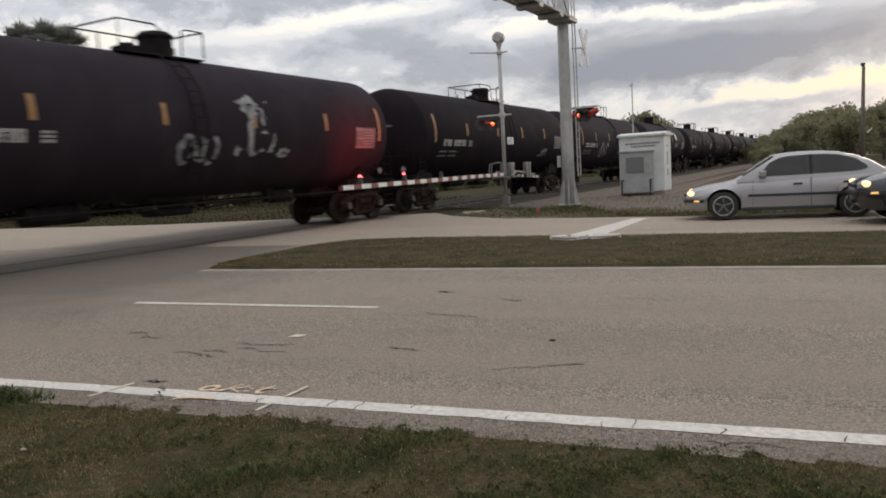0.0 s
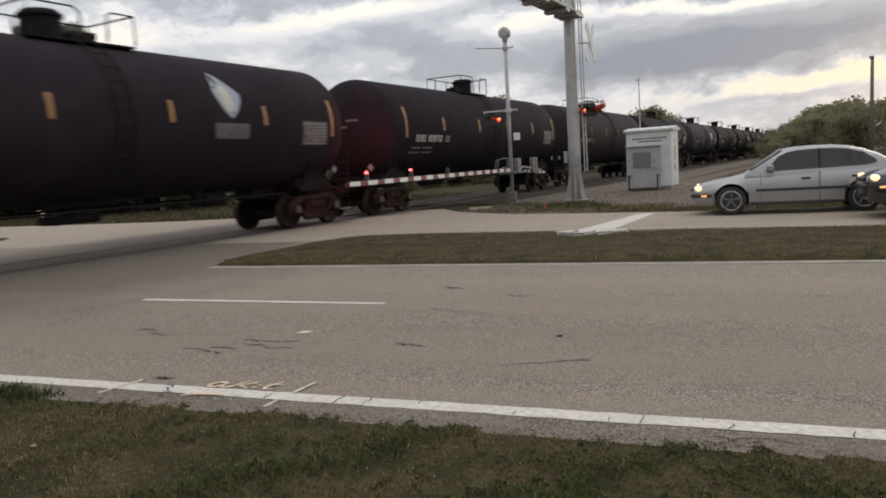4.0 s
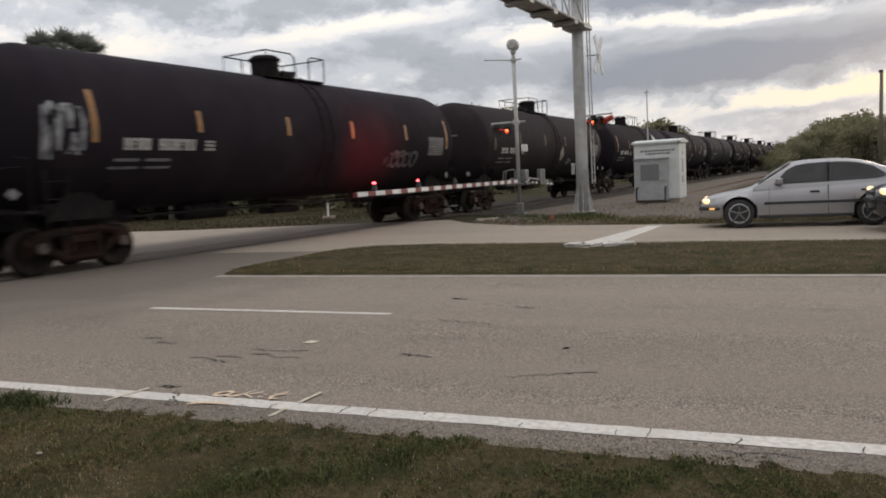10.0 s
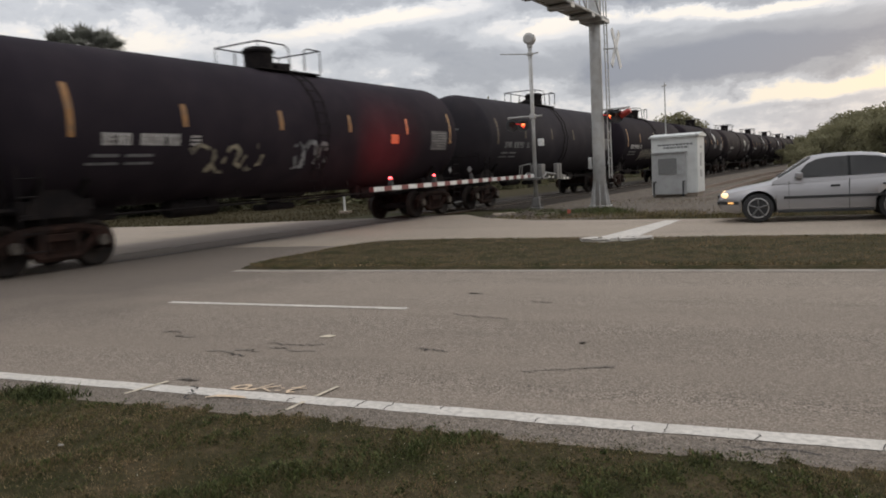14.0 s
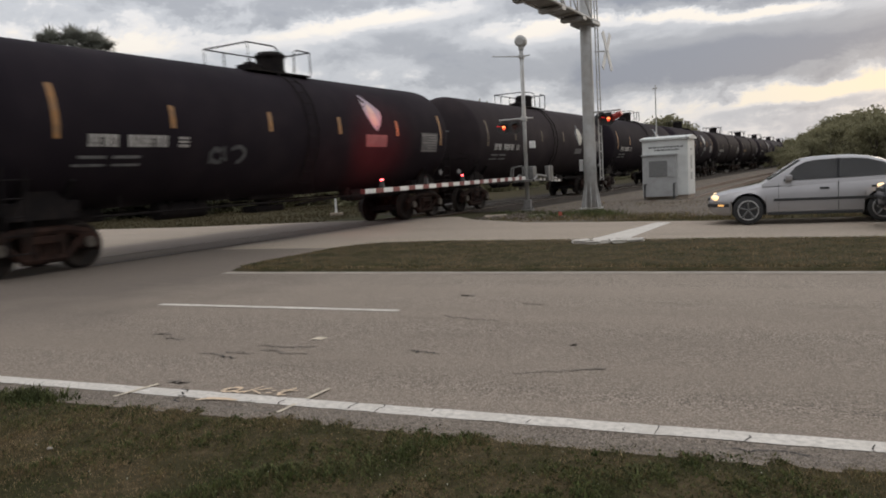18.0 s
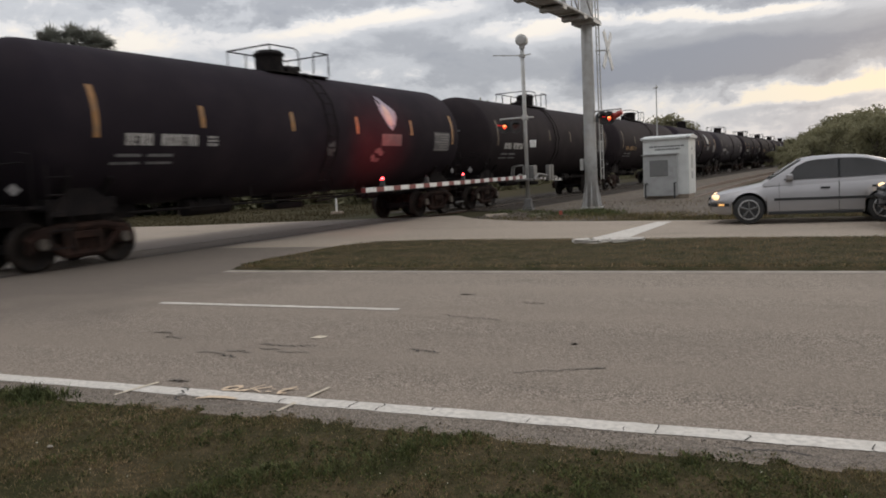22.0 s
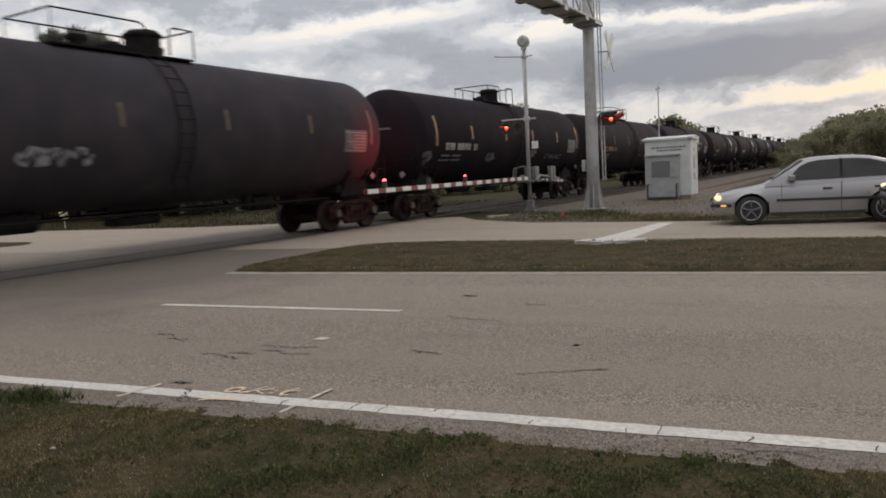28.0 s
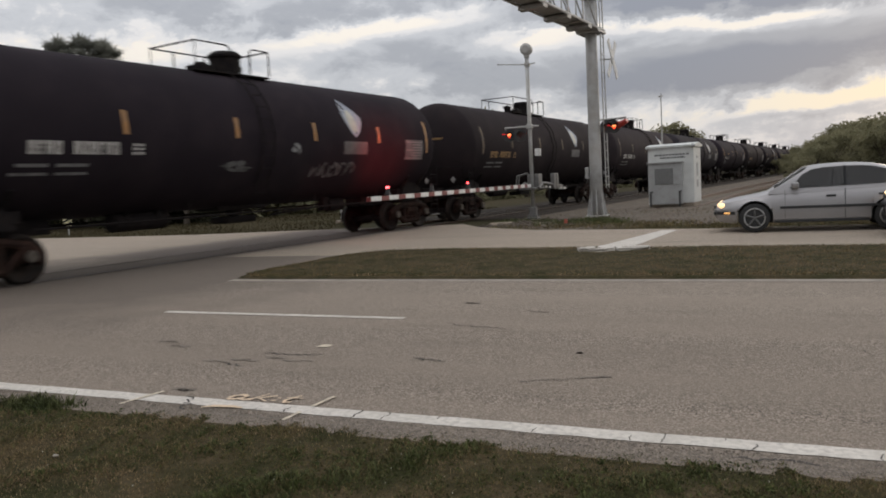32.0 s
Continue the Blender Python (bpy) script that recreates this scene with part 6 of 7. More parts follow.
blades("verge_flowers", "tiny pale flower heads in the grass", (-5.4, 2.0, 2.4, 3.65), 110, 0.004, 0.007, 0.007, "petal", 19, lambda x, y: hummock(x, y) + 0.020)
blades("median_blades", "short grass on the median", (-8.6, 16, 10.2, 14.9), 240000, 0.018, 0.045, 0.008, "blade", 3, 0.040, inside_median)
blades("median_straw", "dry patches in the median's grass", (-8.4, 16, 10.3, 14.7), 150000, 0.014, 0.036, 0.010, "straw", 28, 0.042, lambda x, y: inside_median(x, y) * np.clip(1.6 * clumpy(1.6, 29, -0.35, 6.0)(x, 2.2 * y), 0, 0.8))
blades("trackside_grass", "dry grass tufts in the gravel by the signals", (-7.5, 14, 19.3, 31), 110000, 0.04, 0.14, 0.014, "blade", 4, -0.05, lambda x, y: np.clip(clumpy(1.3, 12, -0.2, 4.0)(x, y) + 0.5 * np.exp(-((y - 20.9 - 0.2 * np.clip(-x - 1, 0, 9)) / 0.8) ** 2), 0, 1) * np.clip((y - 19.2 - 0.25 * np.clip(-x - 1, 0, 9)) / 0.3, 0, 1) * np.clip((24.5 - y) / 2.5, 0.06, 1))
blades("signal_weeds", "dark ragged weeds among the rubble by the signals", (-8.2, -3.2, 22.0, 25.6), 26000, 0.05, 0.20, 0.02, "weed", 24, -0.05, lambda x, y: sum(np.exp(-((x - a) / w) ** 2 - ((y - b) / 0.4) ** 2) for a, b, w in ((-7.0, 24.2, 0.45), (-6.3, 23.9, 0.35), (-7.7, 24.4, 0.3), (-5.2, 23.4, 0.5), (-4.6, 24.2, 0.5), (-6.0, 22.9, 0.25), (-3.9, 23.0, 0.4))))
blades("bank_grass", "rough grass beyond the tracks", (-75, -13, 22.4, 40), 68000, 0.05, 0.14, 0.03, "bank_blade", 5, -0.06, lambda x, y: clumpy(0.6, 15, 0.3)(x, y) * ((x - (-14.4 + 0.134 * y)) < -3.6) * (y > np.interp(x, *zip(*FAR_EDGE)) + 0.1))

# ---- the train ----
GAPS = [21.76, 39.97, 57.76, 75.86, 93.97, 112.05, 130.09, 148.31, 166.42, 184.39, 202.3, 220.19, 238.29, 256.07, 274.05, 291.9, 309.55, 327.57, 345.51, 363.33, 381.72, 400.12, 418.01, 436.1, 453.85]
while len(GAPS) < 36:
    GAPS.append(GAPS[-1] + 18.03)
GAPS = [GAPS[0] - 18.05 * k for k in (3, 2, 1)] + GAPS
SPEEDS = [14.23, 14.13, 13.98, 13.79, 13.47, 13.16, 12.97, 12.75, 12.56]


def travelled(t):
    d = 0.0
    for k in range(8):
        a = min(max(t - 4 * k, 0), 4)
        v0, v1 = SPEEDS[k], SPEEDS[k + 1]
        d += v0 * a + (v1 - v0) * a * a / 8
    return d


R, ZC = 1.70, 2.83
HALF = 8.25
TRUCK_X = 7.0


def on_tank(x, z, r=R + 0.006):
    """A point of the tank's camera-side skin at the height z."""
    dz = max(-r, min(r, z - ZC))
    return (x, -math.sqrt(r * r - dz * dz), ZC + dz)


def decal(bm, x0, x1, z0, z1, lean=0.0, rows=4, r=R + 0.006):
    """A painted patch that follows the tank's curve."""
    prev = None
    for k in range(rows + 1):
        z = z0 + (z1 - z0) * k / rows
        a, b = bm.verts.new(on_tank(x0 + lean * k / rows, z, r)), bm.verts.new(on_tank(x1 + lean * k / rows, z, r))
        if prev:
            bm.faces.new((prev[0], prev[1], b, a))
        prev = (a, b)
    return bm


def blob(bm, x, z, pts, sx, sz, r=R + 0.007):
    """A painted shape from a closed outline of unit size."""
    n = len(pts)
    mid = bm.verts.new(on_tank(x, z, r))
    vs = [bm.verts.new(on_tank(x + px * sx, z + pz * sz, r)) for px, pz in pts]
    hs = [bm.verts.new(on_tank(x + px * sx * 0.5, z + pz * sz * 0.5, r)) for px, pz in pts]
    for j in range(n):
        k = (j + 1) % n
        bm.faces.new((mid, hs[j], hs[k]))
        bm.faces.new((hs[j], vs[j], vs[k], hs[k]))
    bmesh.ops.recalc_face_normals(bm, faces=bm.faces)
    return bm


def oval(n=16):
    return [(math.cos(2 * math.pi * k / n), math.sin(2 * math.pi * k / n)) for k in range(n)]


def stroke(bm, pts, width, r=R + 0.008):
    """A sprayed line on the tank through points (x, z)."""
    prev = None
    for k, (x, z) in enumerate(pts):
        a, b = pts[max(k - 1, 0)], pts[min(k + 1, len(pts) - 1)]
        dx, dz = b[0] - a[0], b[1] - a[1]
        ln = math.hypot(dx, dz) or 1
        ox, oz = -dz / ln * width / 2, dx / ln * width / 2
        u, v = bm.verts.new(on_tank(x + ox, z + oz, r)), bm.verts.new(on_tank(x - ox, z - oz, r))
        if prev:
            bm.faces.new((prev[0], prev[1], v, u))
        prev = (u, v)
    return bm


def sideframe_mesh():
    """A cast side frame: arched top and bottom chords, two windows, bearing pedestals and springs."""
    bm = BM()
    y0, y1 = -0.07, 0.07
    tube(bm, [(-1.12, 0, 0.56), (-0.95, 0, 0.70), (-0.45, 0, 0.80), (0.45, 0, 0.80), (0.95, 0, 0.70), (1.12, 0, 0.56)], 0.095, 8)
    tube(bm, [(-0.78, 0, 0.60), (-0.42, 0, 0.27), (0.42, 0, 0.27), (0.78, 0, 0.60)], 0.085, 8)
    for sx in (-1, 1):
        box(bm, sx * 0.36 - 0.07, sx * 0.36 + 0.07, y0, y1, 0.27, 0.80, 0.02)
        box(bm, sx * 0.89 - 0.17, sx * 0.89 + 0.17, y0 - 0.03, y1 + 0.03, 0.40, 0.72, 0.04)
        box(bm, sx * 1.10 - 0.05, sx * 1.10 + 0.05, y0, y1, 0.33, 0.62, 0.02)
    for k in range(-1, 2):
        tube(bm, [(k * 0.17, -0.02, 0.30), (k * 0.17, -0.02, 0.58)], 0.07, 8)
    box(bm, -0.28, 0.28, y0 - 0.06, y1 + 0.06, 0.57, 0.72, 0.02)
    return bm


def wheel_mesh():
    bm = BM()
    lathe(bm, [(-0.07, 0.10), (-0.07, 0.13), (-0.03, 0.16), (-0.02, 0.36), (-0.065, 0.39), (-0.065, 0.455), (0.045, 0.458), (0.05, 0.485), (0.075, 0.485), (0.075, 0.39), (0.03, 0.36), (0.03, 0.16), (0.09, 0.13), (0.09, 0.0)], "y", 28)
    return bm


def build_truck(car, sx):
    t = BM()
    box(t, -0.22, 0.22, -1.0, 1.0, 0.45, 0.82, 0.04)
    tube(t, [(0, 0, 0.8), (0, 0, 0.98)], 0.30, 16)
    truck = part("truck", t, "truck_rust", car, "rusty cast-steel four-wheel truck", m=pose(sx * TRUCK_X, 0, 0))
    return truck


def tank_car(tank_mat, label, stripe_mat, text_mat, valves, shift=0.0, turned=False):
    g = thing("tank_car", label, "tank car", group="cars of the train")
    bm = BM()
    dep = 0.72
    prof = [(-HALF + dep * (1 - math.sin(a)), R * math.cos(a)) for a in [math.pi / 2 * (1 - k / 12) - 0.015 for k in range(12)]]
    prof = prof + [(-HALF + dep, R)] + [(x, R) for x in (-5, -2.5, 0, 2.5, 5)] + [(HALF - dep, R)] + [(-x, r) for x, r in reversed(prof)]
    lathe(bm, prof, "x", 64)
    bmesh.ops.translate(bm, vec=(0, 0, ZC), verts=bm.verts)
    part("tank", bm, tank_mat, g, smooth=True)
    # reflective stripes, camera side and far side
    first = {}
    for x, z0, z1 in ((-6.95, 2.50, 3.52), (-4.3, 2.76, 3.24), (-1.3, 2.76, 3.24), (1.5, 2.76, 3.24), (4.45, 2.76, 3.24), (7.2, 2.50, 3.52)):
        key = (z0, z1)
        if key not in first:
            b = decal(BM(), -0.058, 0.058, z0, z1)
            first[key] = part("reflective_stripe", b, stripe_mat, g, "upright reflective stripe", m=pose(x, 0, 0))
        else:
            reuse("reflective_stripe", first[key], g, pose(x, 0, 0), "upright reflective stripe")
        reuse("reflective_stripe", first[key], g, pose(-x, 0, 0, 0, 0, 180), "upright reflective stripe")
    # stencilled marks as plain bars
    for x0, x1, z0, z1 in ((-6.30, -5.62, 2.36, 2.60), (-5.42, -4.42, 2.36, 2.60), (-4.15, -3.85, 2.36, 2.42), (-4.15, -3.85, 2.45, 2.50), (-4.15, -3.85, 2.53, 2.58)):
        b, n = BM(), max(2, round((x1 - x0) / 0.17))
        for k in range(n):
            step = (x1 - x0) / n
            u0, u1 = x0 + k * step, x0 + (k + 0.76) * step
            if z1 - z0 > 0.2:
                kind = (k * 5 + n) % 4
                decal(b, u0, u0 + 0.055, z0, z1)
                decal(b, u0 + 0.055, u1, z1 - 0.06, z1, rows=1)
                if kind != 1:
                    decal(b, u1 - 0.055, u1, z0, z1 - 0.05)
                if kind != 2:
                    decal(b, u0 + 0.04, u1 - 0.04, z0, z0 + 0.045, rows=1)
                if kind != 3:
                    decal(b, u0 + 0.04, u1 - 0.04, (z0 + z1) / 2 - 0.02, (z0 + z1) / 2 + 0.025, rows=1)
            else:
                decal(b, u0, u1, z0, z1, rows=1)
        one = part("reporting_mark", b, text_mat, g, "stencilled reporting mark")
        reuse("reporting_mark", one, g, pose(0, 0, 0, 0, 0, 180), "stencilled reporting mark")
    for x0, x1, z0, z1 in ((-6.5, -5.9, 2.13, 2.19), (-5.75, -5.1, 2.13, 2.19), (-6.6, -5.9, 1.98, 2.03), (-5.75, -5.1, 1.98, 2.03)):
        part("capacity_data", decal(BM(), x0, x1, z0, z1), "stencil_dim", g, "small stencilled data line")
    b = BM()
    decal(b, 5.92, 6.96, 2.27, 2.90)
    panel = part("data_panel", b, "panel_dark", g, "pale data panel")
    for k in range(7):
        b = BM()
        decal(b, 5.96 + 0.36 * (k % 3 > 0), 6.92 - 0.06 * (k % 2), 2.30 + 0.085 * k, 2.335 + 0.085 * k, r=R + 0.009)
        part("data_line", b, "placard", panel)
    for y0, y1, z0, z1 in ((-0.62, -0.18, 3.10, 3.17), (0.10, 0.55, 3.10, 3.17), (-0.2, 0.35, 2.90, 2.96)):
        b, prev = BM(), None
        for j in range(4):
            y = y0 + (y1 - y0) * j / 3
            pair = []
            for z in (z0, z1):
                q = min(0.98, math.hypot(y, z - ZC) / R)
                pair.append(b.verts.new((-HALF + dep * (1 - math.sqrt(1 - q * q)) - 0.012, y, z)))
            if prev:
                b.faces.new((prev[0], pair[0], pair[1], prev[1]))
            prev = pair
        part("end_stencil", b, "stencil_dim" if text_mat != "stencil_yellow" else "stencil_yellow", g, "small stencilled lines near the tank head")
    b = BM()
    box(b, -0.085, 0.085, -0.008, 0.008, -0.085, 0.085)
    pl = part("placard", b, "placard", g, "white diamond placard", m=pose(7.40, -1.50, 1.57, 0, 45, 0))
    reuse("placard", pl, g, pose(-8.30, -1.05, 1.57, 0, 45, -25), "white diamond placard")
    # underframe and ends
    for sx in (-1, 1):
        b = BM()
        box(b, 5.2, 8.3, -0.32, 0.32, 0.86, 1.30, 0.02)
        box(b, 6.2, 7.7, -1.05, 1.05, 1.12, 1.36, 0.03)
        for yy in (-1, 1):
            tube(b, [(6.5, yy * 0.9, 1.2), (6.5, yy * 1.35, 1.75)], 0.06, 6)
            tube(b, [(7.4, yy * 0.9, 1.2), (7.4, yy * 1.35, 1.8)], 0.06, 6)
        part("stub_sill", b, "frame_black", g, m=pose(0, 0, 0, 0, 0, 0 if sx > 0 else 180))
        b = BM()
        box(b, 8.2, 8.75, -0.11, 0.11, 0.78, 1.0, 0.03)
        box(b, 8.7, 9.02, -0.17, 0.15, 0.74, 1.04, 0.05)
        part("coupler", b, "truck_rust", g, "rusty knuckle coupler", m=pose(0, 0, 0, 0, 0, 0 if sx > 0 else 180))
        b = BM()
        box(b, 8.02, 8.34, -1.45, 1.45, 1.20, 1.25)
        for yy in (-1.42, 1.42):
            tube(b, [(8.18, yy, 1.24), (8.18, yy, 2.2), (8.18, yy * 0.75, 2.25)], 0.018, 6)
        tube(b, [(8.32, -1.42, 2.05), (8.32, 1.42, 2.05)], 0.018, 6)
        part("end_platform", b, "frame_black", g, "end walkway with grab rails", m=pose(0, 0, 0, 0, 0, 0 if sx > 0 else 180))
        for yy in (-1, 1):
            b = BM()
            for xx in (7.55, 7.98):
                tube(b, [(xx, yy * 1.52, 0.42), (xx, yy * 1.56, 2.0)], 0.02, 6)
            for k in range(5):
                tube(b, [(7.55, yy * 1.53, 0.45 + 0.33 * k), (7.98, yy * 1.53, 0.45 + 0.33 * k)], 0.016, 6)
            part("step_ladder", b, "frame_black", g, m=pose(0, 0, 0, 0, 0, 0 if sx > 0 else 180))
        b = BM()
        for yy in (-1.55,):
            box(b, 7.5, 8.05, yy - 0.015, yy + 0.015, 0.40, 0.435)
        part("step_tread", b, "stencil_dim", g, "worn bright step tread", m=pose(0, 0, 0, 0, 0, 0 if sx > 0 else 180))
    for yy in (-1.5, 1.5):
        b = BM()
        tube(b, [(-5.9, yy * 0.66, 0.99), (5.9, yy * 0.66, 0.99)], 0.028, 6)
        for x in (-5.2, -2.2, 2.2, 5.2):
            tube(b, [(x, yy * 0.66, 0.99), (x, yy * 0.60, 1.40)], 0.018, 6)
        part("train_pipe", b, "frame_black", g, "thin pipe slung under the tank")
    b = BM()
    lathe(b, [(0.82, 0.10), (0.82, 0.17), (0.95, 0.17), (1.0, 0.24), (1.3, 0.24)], "z", 14)
    box(b, -0.9, 0.9, -0.42, 0.42, 1.06, 1.28, 0.08)
    part("bottom_outlet", b, "frame_black", g)
    b = BM()
    tube(b, [(3.2, -0.5, 1.0), (3.9, -0.5, 1.0)], 0.19, 14)
    box(b, 3.0, 3.25, -0.6, -0.35, 0.85, 1.25, 0.03)
    part("brake_cylinder", b, "frame_black", g)
    # rigging below: body bolsters, brake rods, reservoir and skid
    for sx in (-1, 1):
        v = [(6.3, 1.02), (7.7, 1.02), (7.5, 1.36), (7.25, 1.56), (6.75, 1.56), (6.5, 1.36)]
        for yy in (-1.12, 1.06):
            b = BM()
            a = [[b.verts.new((x, yy + o, z)) for x, z in v] for o in (0.0, 0.06)]
            b.faces.new(a[0])
            b.faces.new(list(reversed(a[1])))
            for j in range(6):
                b.faces.new((a[0][j], a[1][j], a[1][(j + 1) % 6], a[0][(j + 1) % 6]))
            bmesh.ops.recalc_face_normals(b, faces=b.faces)
            part("bolster_plate", b, "frame_black", g, "dark saddle plate over the truck", m=pose(0, 0, 0, 0, 0, 0 if sx > 0 else 180))
        b = BM()
        tube(b, [(5.6, -0.45, 0.55), (6.3, -0.45, 0.42), (7.7, -0.45, 0.42), (8.2, -0.45, 0.75)], 0.035, 6)
        tube(b, [(5.7, 0.45, 0.60), (6.3, 0.45, 0.40), (7.7, 0.45, 0.40)], 0.035, 6)
        box(b, 6.0, 6.12, -0.95, 0.95, 0.34, 0.52, 0.02)
        box(b, 7.88, 8.0, -0.95, 0.95, 0.34, 0.52, 0.02)
        part("brake_rigging", b, "frame_black", g, "brake beams and rods between the wheels", m=pose(0, 0, 0, 0, 0, 0 if sx > 0 else 180))
    b = BM()
    tube(b, [(-3.9, -0.35, 0.98), (-2.5, -0.35, 0.98)], 0.21, 14)
    for x in (-3.6, -2.8):
        box(b, x - 0.03, x + 0.03, -0.58, -0.12, 0.95, 1.35, 0.01)
    part("air_reservoir", b, "frame_black", g)
    b = BM()
    box(b, -0.55, 0.55, -0.30, 0.30, 0.72, 0.90, 0.06)
    tube(b, [(0.7, -0.6, 0.86), (1.5, -0.6, 0.92), (2.6, -0.55, 0.96)], 0.03, 6)
    part("outlet_skid", b, "frame_black", g, "skid round the bottom outlet")
    # the platform on top
    p0, p1 = (-2.0, 1.5) if valves else (-0.95, 1.5)
    b = BM()
    for yy in (-0.78, 0.52):
        box(b, p0, p1, yy, yy + 0.26, 4.43, 4.47)
    for x in (p0, p1 - 0.26):
        box(b, x, x + 0.26, -0.52, 0.52, 4.43, 4.47)
    for x in (p0 + 0.1, 0.2, p1 - 0.1):
        for yy in (-0.7, 0.7):
            tube(b, [(x, yy, 4.2), (x, yy, 4.44)], 0.03, 6)
    part("platform", b, "frame_black", g, "narrow steel walkway round the manway", m=pose(shift, 0, 0))
    b = BM()
    rp, zt = 0.021, 5.12
    tube(b, [(p0, -0.78, 4.5), (p0, -0.78, zt), (0.05, -0.78, zt), (0.18, -0.78, zt - 0.1), (0.22, -0.78, 4.5)], rp, 6)
    tube(b, [(0.80, -0.78, 4.5), (0.83, -0.78, zt - 0.06), (0.95, -0.78, zt), (p1, -0.78, zt), (p1, -0.78, 4.5)], rp, 6)
    tube(b, [(p0, 0.78, 4.5), (p0, 0.78, zt), (p1, 0.78, zt), (p1, 0.78, 4.5)], rp, 6)
    tube(b, [(p0, -0.78, zt), (p0, 0.78, zt)], rp, 6)
    tube(b, [(p1, -0.78, zt), (p1, 0.78, zt)], rp, 6)
    for x in (p0 + 0.7, 0.75):
        tube(b, [(x, 0.78, 4.5), (x, 0.78, zt)], 0.02, 6)
    part("platform_rail", b, "frame_black", g, "bent pipe guard rail", m=pose(shift, 0, 0))
    b = BM()
    lathe(b, [(4.40, 0.39), (4.98, 0.39), (4.98, 0.44), (5.04, 0.44), (5.06, 0.40), (5.12, 0.34), (5.13, 0.0)], "z", 20)
    bmesh.ops.translate(b, vec=(-0.16 if turned else 0.72, 0, 0), verts=b.verts)
    part("manway", b, "frame_black", g, "bolted manway cover", m=pose(shift, 0, 0))
    b = BM()
    x = 0.55 if turned else -0.10
    box(b, x - 0.27, x + 0.27, -0.25, 0.25, 4.45, 4.72, 0.05)
    tube(b, [(x, 0, 4.7), (x, 0, 4.78)], 0.20, 12, r1=0.15)
    part("valve_box", b, "frame_black", g, "low domed valve housing", m=pose(shift, 0, 0))
    b = BM()
    x = 1.02 if turned else 1.22
    tube(b, [(x, 0.1, 4.42), (x, 0.1, 4.68)], 0.09, 10)
    tube(b, [(x, 0.1, 4.68), (x, 0.1, 4.82)], 0.14, 10)
    part("relief_valve", b, "frame_black", g, m=pose(shift, 0, 0))
    if valves:
        b = BM()
        tube(b, [(-0.95, 0.0, 4.42), (-0.95, 0.0, 4.76)], 0.15, 10)
        box(b, -1.15, -0.75, -0.12, 0.12, 4.72, 4.84, 0.03)
        part("vent_valve", b, "frame_black", g, m=pose(shift, 0, 0))
    b = BM()
    for x in (0.05, 0.45):
        tube(b, [(x, *on_tank(0, 4.5, R + 0.12)[1:]), *[(x, *on_tank(0, z, R + 0.10)[1:]) for z in (4.1, 3.6, 2.87, 2.2, 1.7)], (x, -1.5, 1.05)], 0.02, 6)
    for k in range(11):
        z = 1.15 + 0.3 * k
        q = on_tank(0, z, R + 0.10)
        yy = min(q[1], -1.3) if z < 2.0 else q[1]
        tube(b, [(0.05, yy, z), (0.45, yy, z)], 0.014, 6)
    part("side_ladder", b, "frame_black", g, "black ladder up the tank side", m=pose(shift, 0, 0))
    # trucks
    t0 = build_truck(g, 1)
    sf = part("side_frame", sideframe_mesh(), "truck_rust", t0, m=pose(0, -0.99, 0))
    reuse("side_frame", sf, t0, pose(0, 0.99, 0))
    wm = wheel_mesh()
    wh = part("wheel", wm, "wheel_steel", t0, m=pose(-0.89, -0.77, 0.458), smooth=True)
    for x, yy, rz in ((0.89, -0.77, 0), (-0.89, 0.77, 180), (0.89, 0.77, 180)):
        reuse("wheel", wh, t0, pose(x, yy, 0.458, 0, 0, rz))
    bc = BM()
    tube(bc, [(0, -0.06, 0), (0, 0.0, 0)], 0.11, 12)
    cap = part("bearing_cap", bc, "bearing", t0, m=pose(-0.89, -1.10, 0.52))
    reuse("bearing_cap", cap, t0, pose(0.89, -1.10, 0.52))
    t1 = new("truck", t0.data)
    t1.parent, t1["label"] = g, "rusty cast-steel four-wheel truck"
    t1.matrix_basis = pose(-TRUCK_X, 0, 0)
    for c in list(t0.children):
        reuse(c.name.split(".")[0], c, t1, c.matrix_basis.copy())
    return g


def graffiti(rnd, x0, x1, z0, z1, width, loops):
    """Sprayed loops and swashes inside a patch of the tank's side."""
    w, out = (x1 - x0) / loops, []
    for k in range(loops):
        cx = x0 + (k + 0.5) * w
        pts = []
        a0, turns = rnd.uniform(0, 6.28), rnd.choice((0.6, 0.8, 1.1))
        for j in range(14):
            a = a0 + turns * 2 * math.pi * j / 13
            pts.append((cx + (0.5 + 0.1 * rnd.random()) * w * math.cos(a) + 0.1 * w * j / 13, (z0 + z1) / 2 + (z1 - z0) / 2 * (0.8 + 0.2 * rnd.random()) * math.sin(a * rnd.choice((1, 1, 1.5)))))
        out.append(stroke(BM(), pts, width * rnd.uniform(0.7, 1.3)))
    return out


LEAF_OUT = [(-0.62, 1.0), (-0.25, 0.85), (0.45, 0.45), (1.0, 0.10), (0.95, -0.2), (0.6, -0.65), (0.1, -1.0), (-0.35, -0.75), (-0.75, -0.3), (-0.95, 0.1), (-0.85, 0.6)]
DECALS = {}


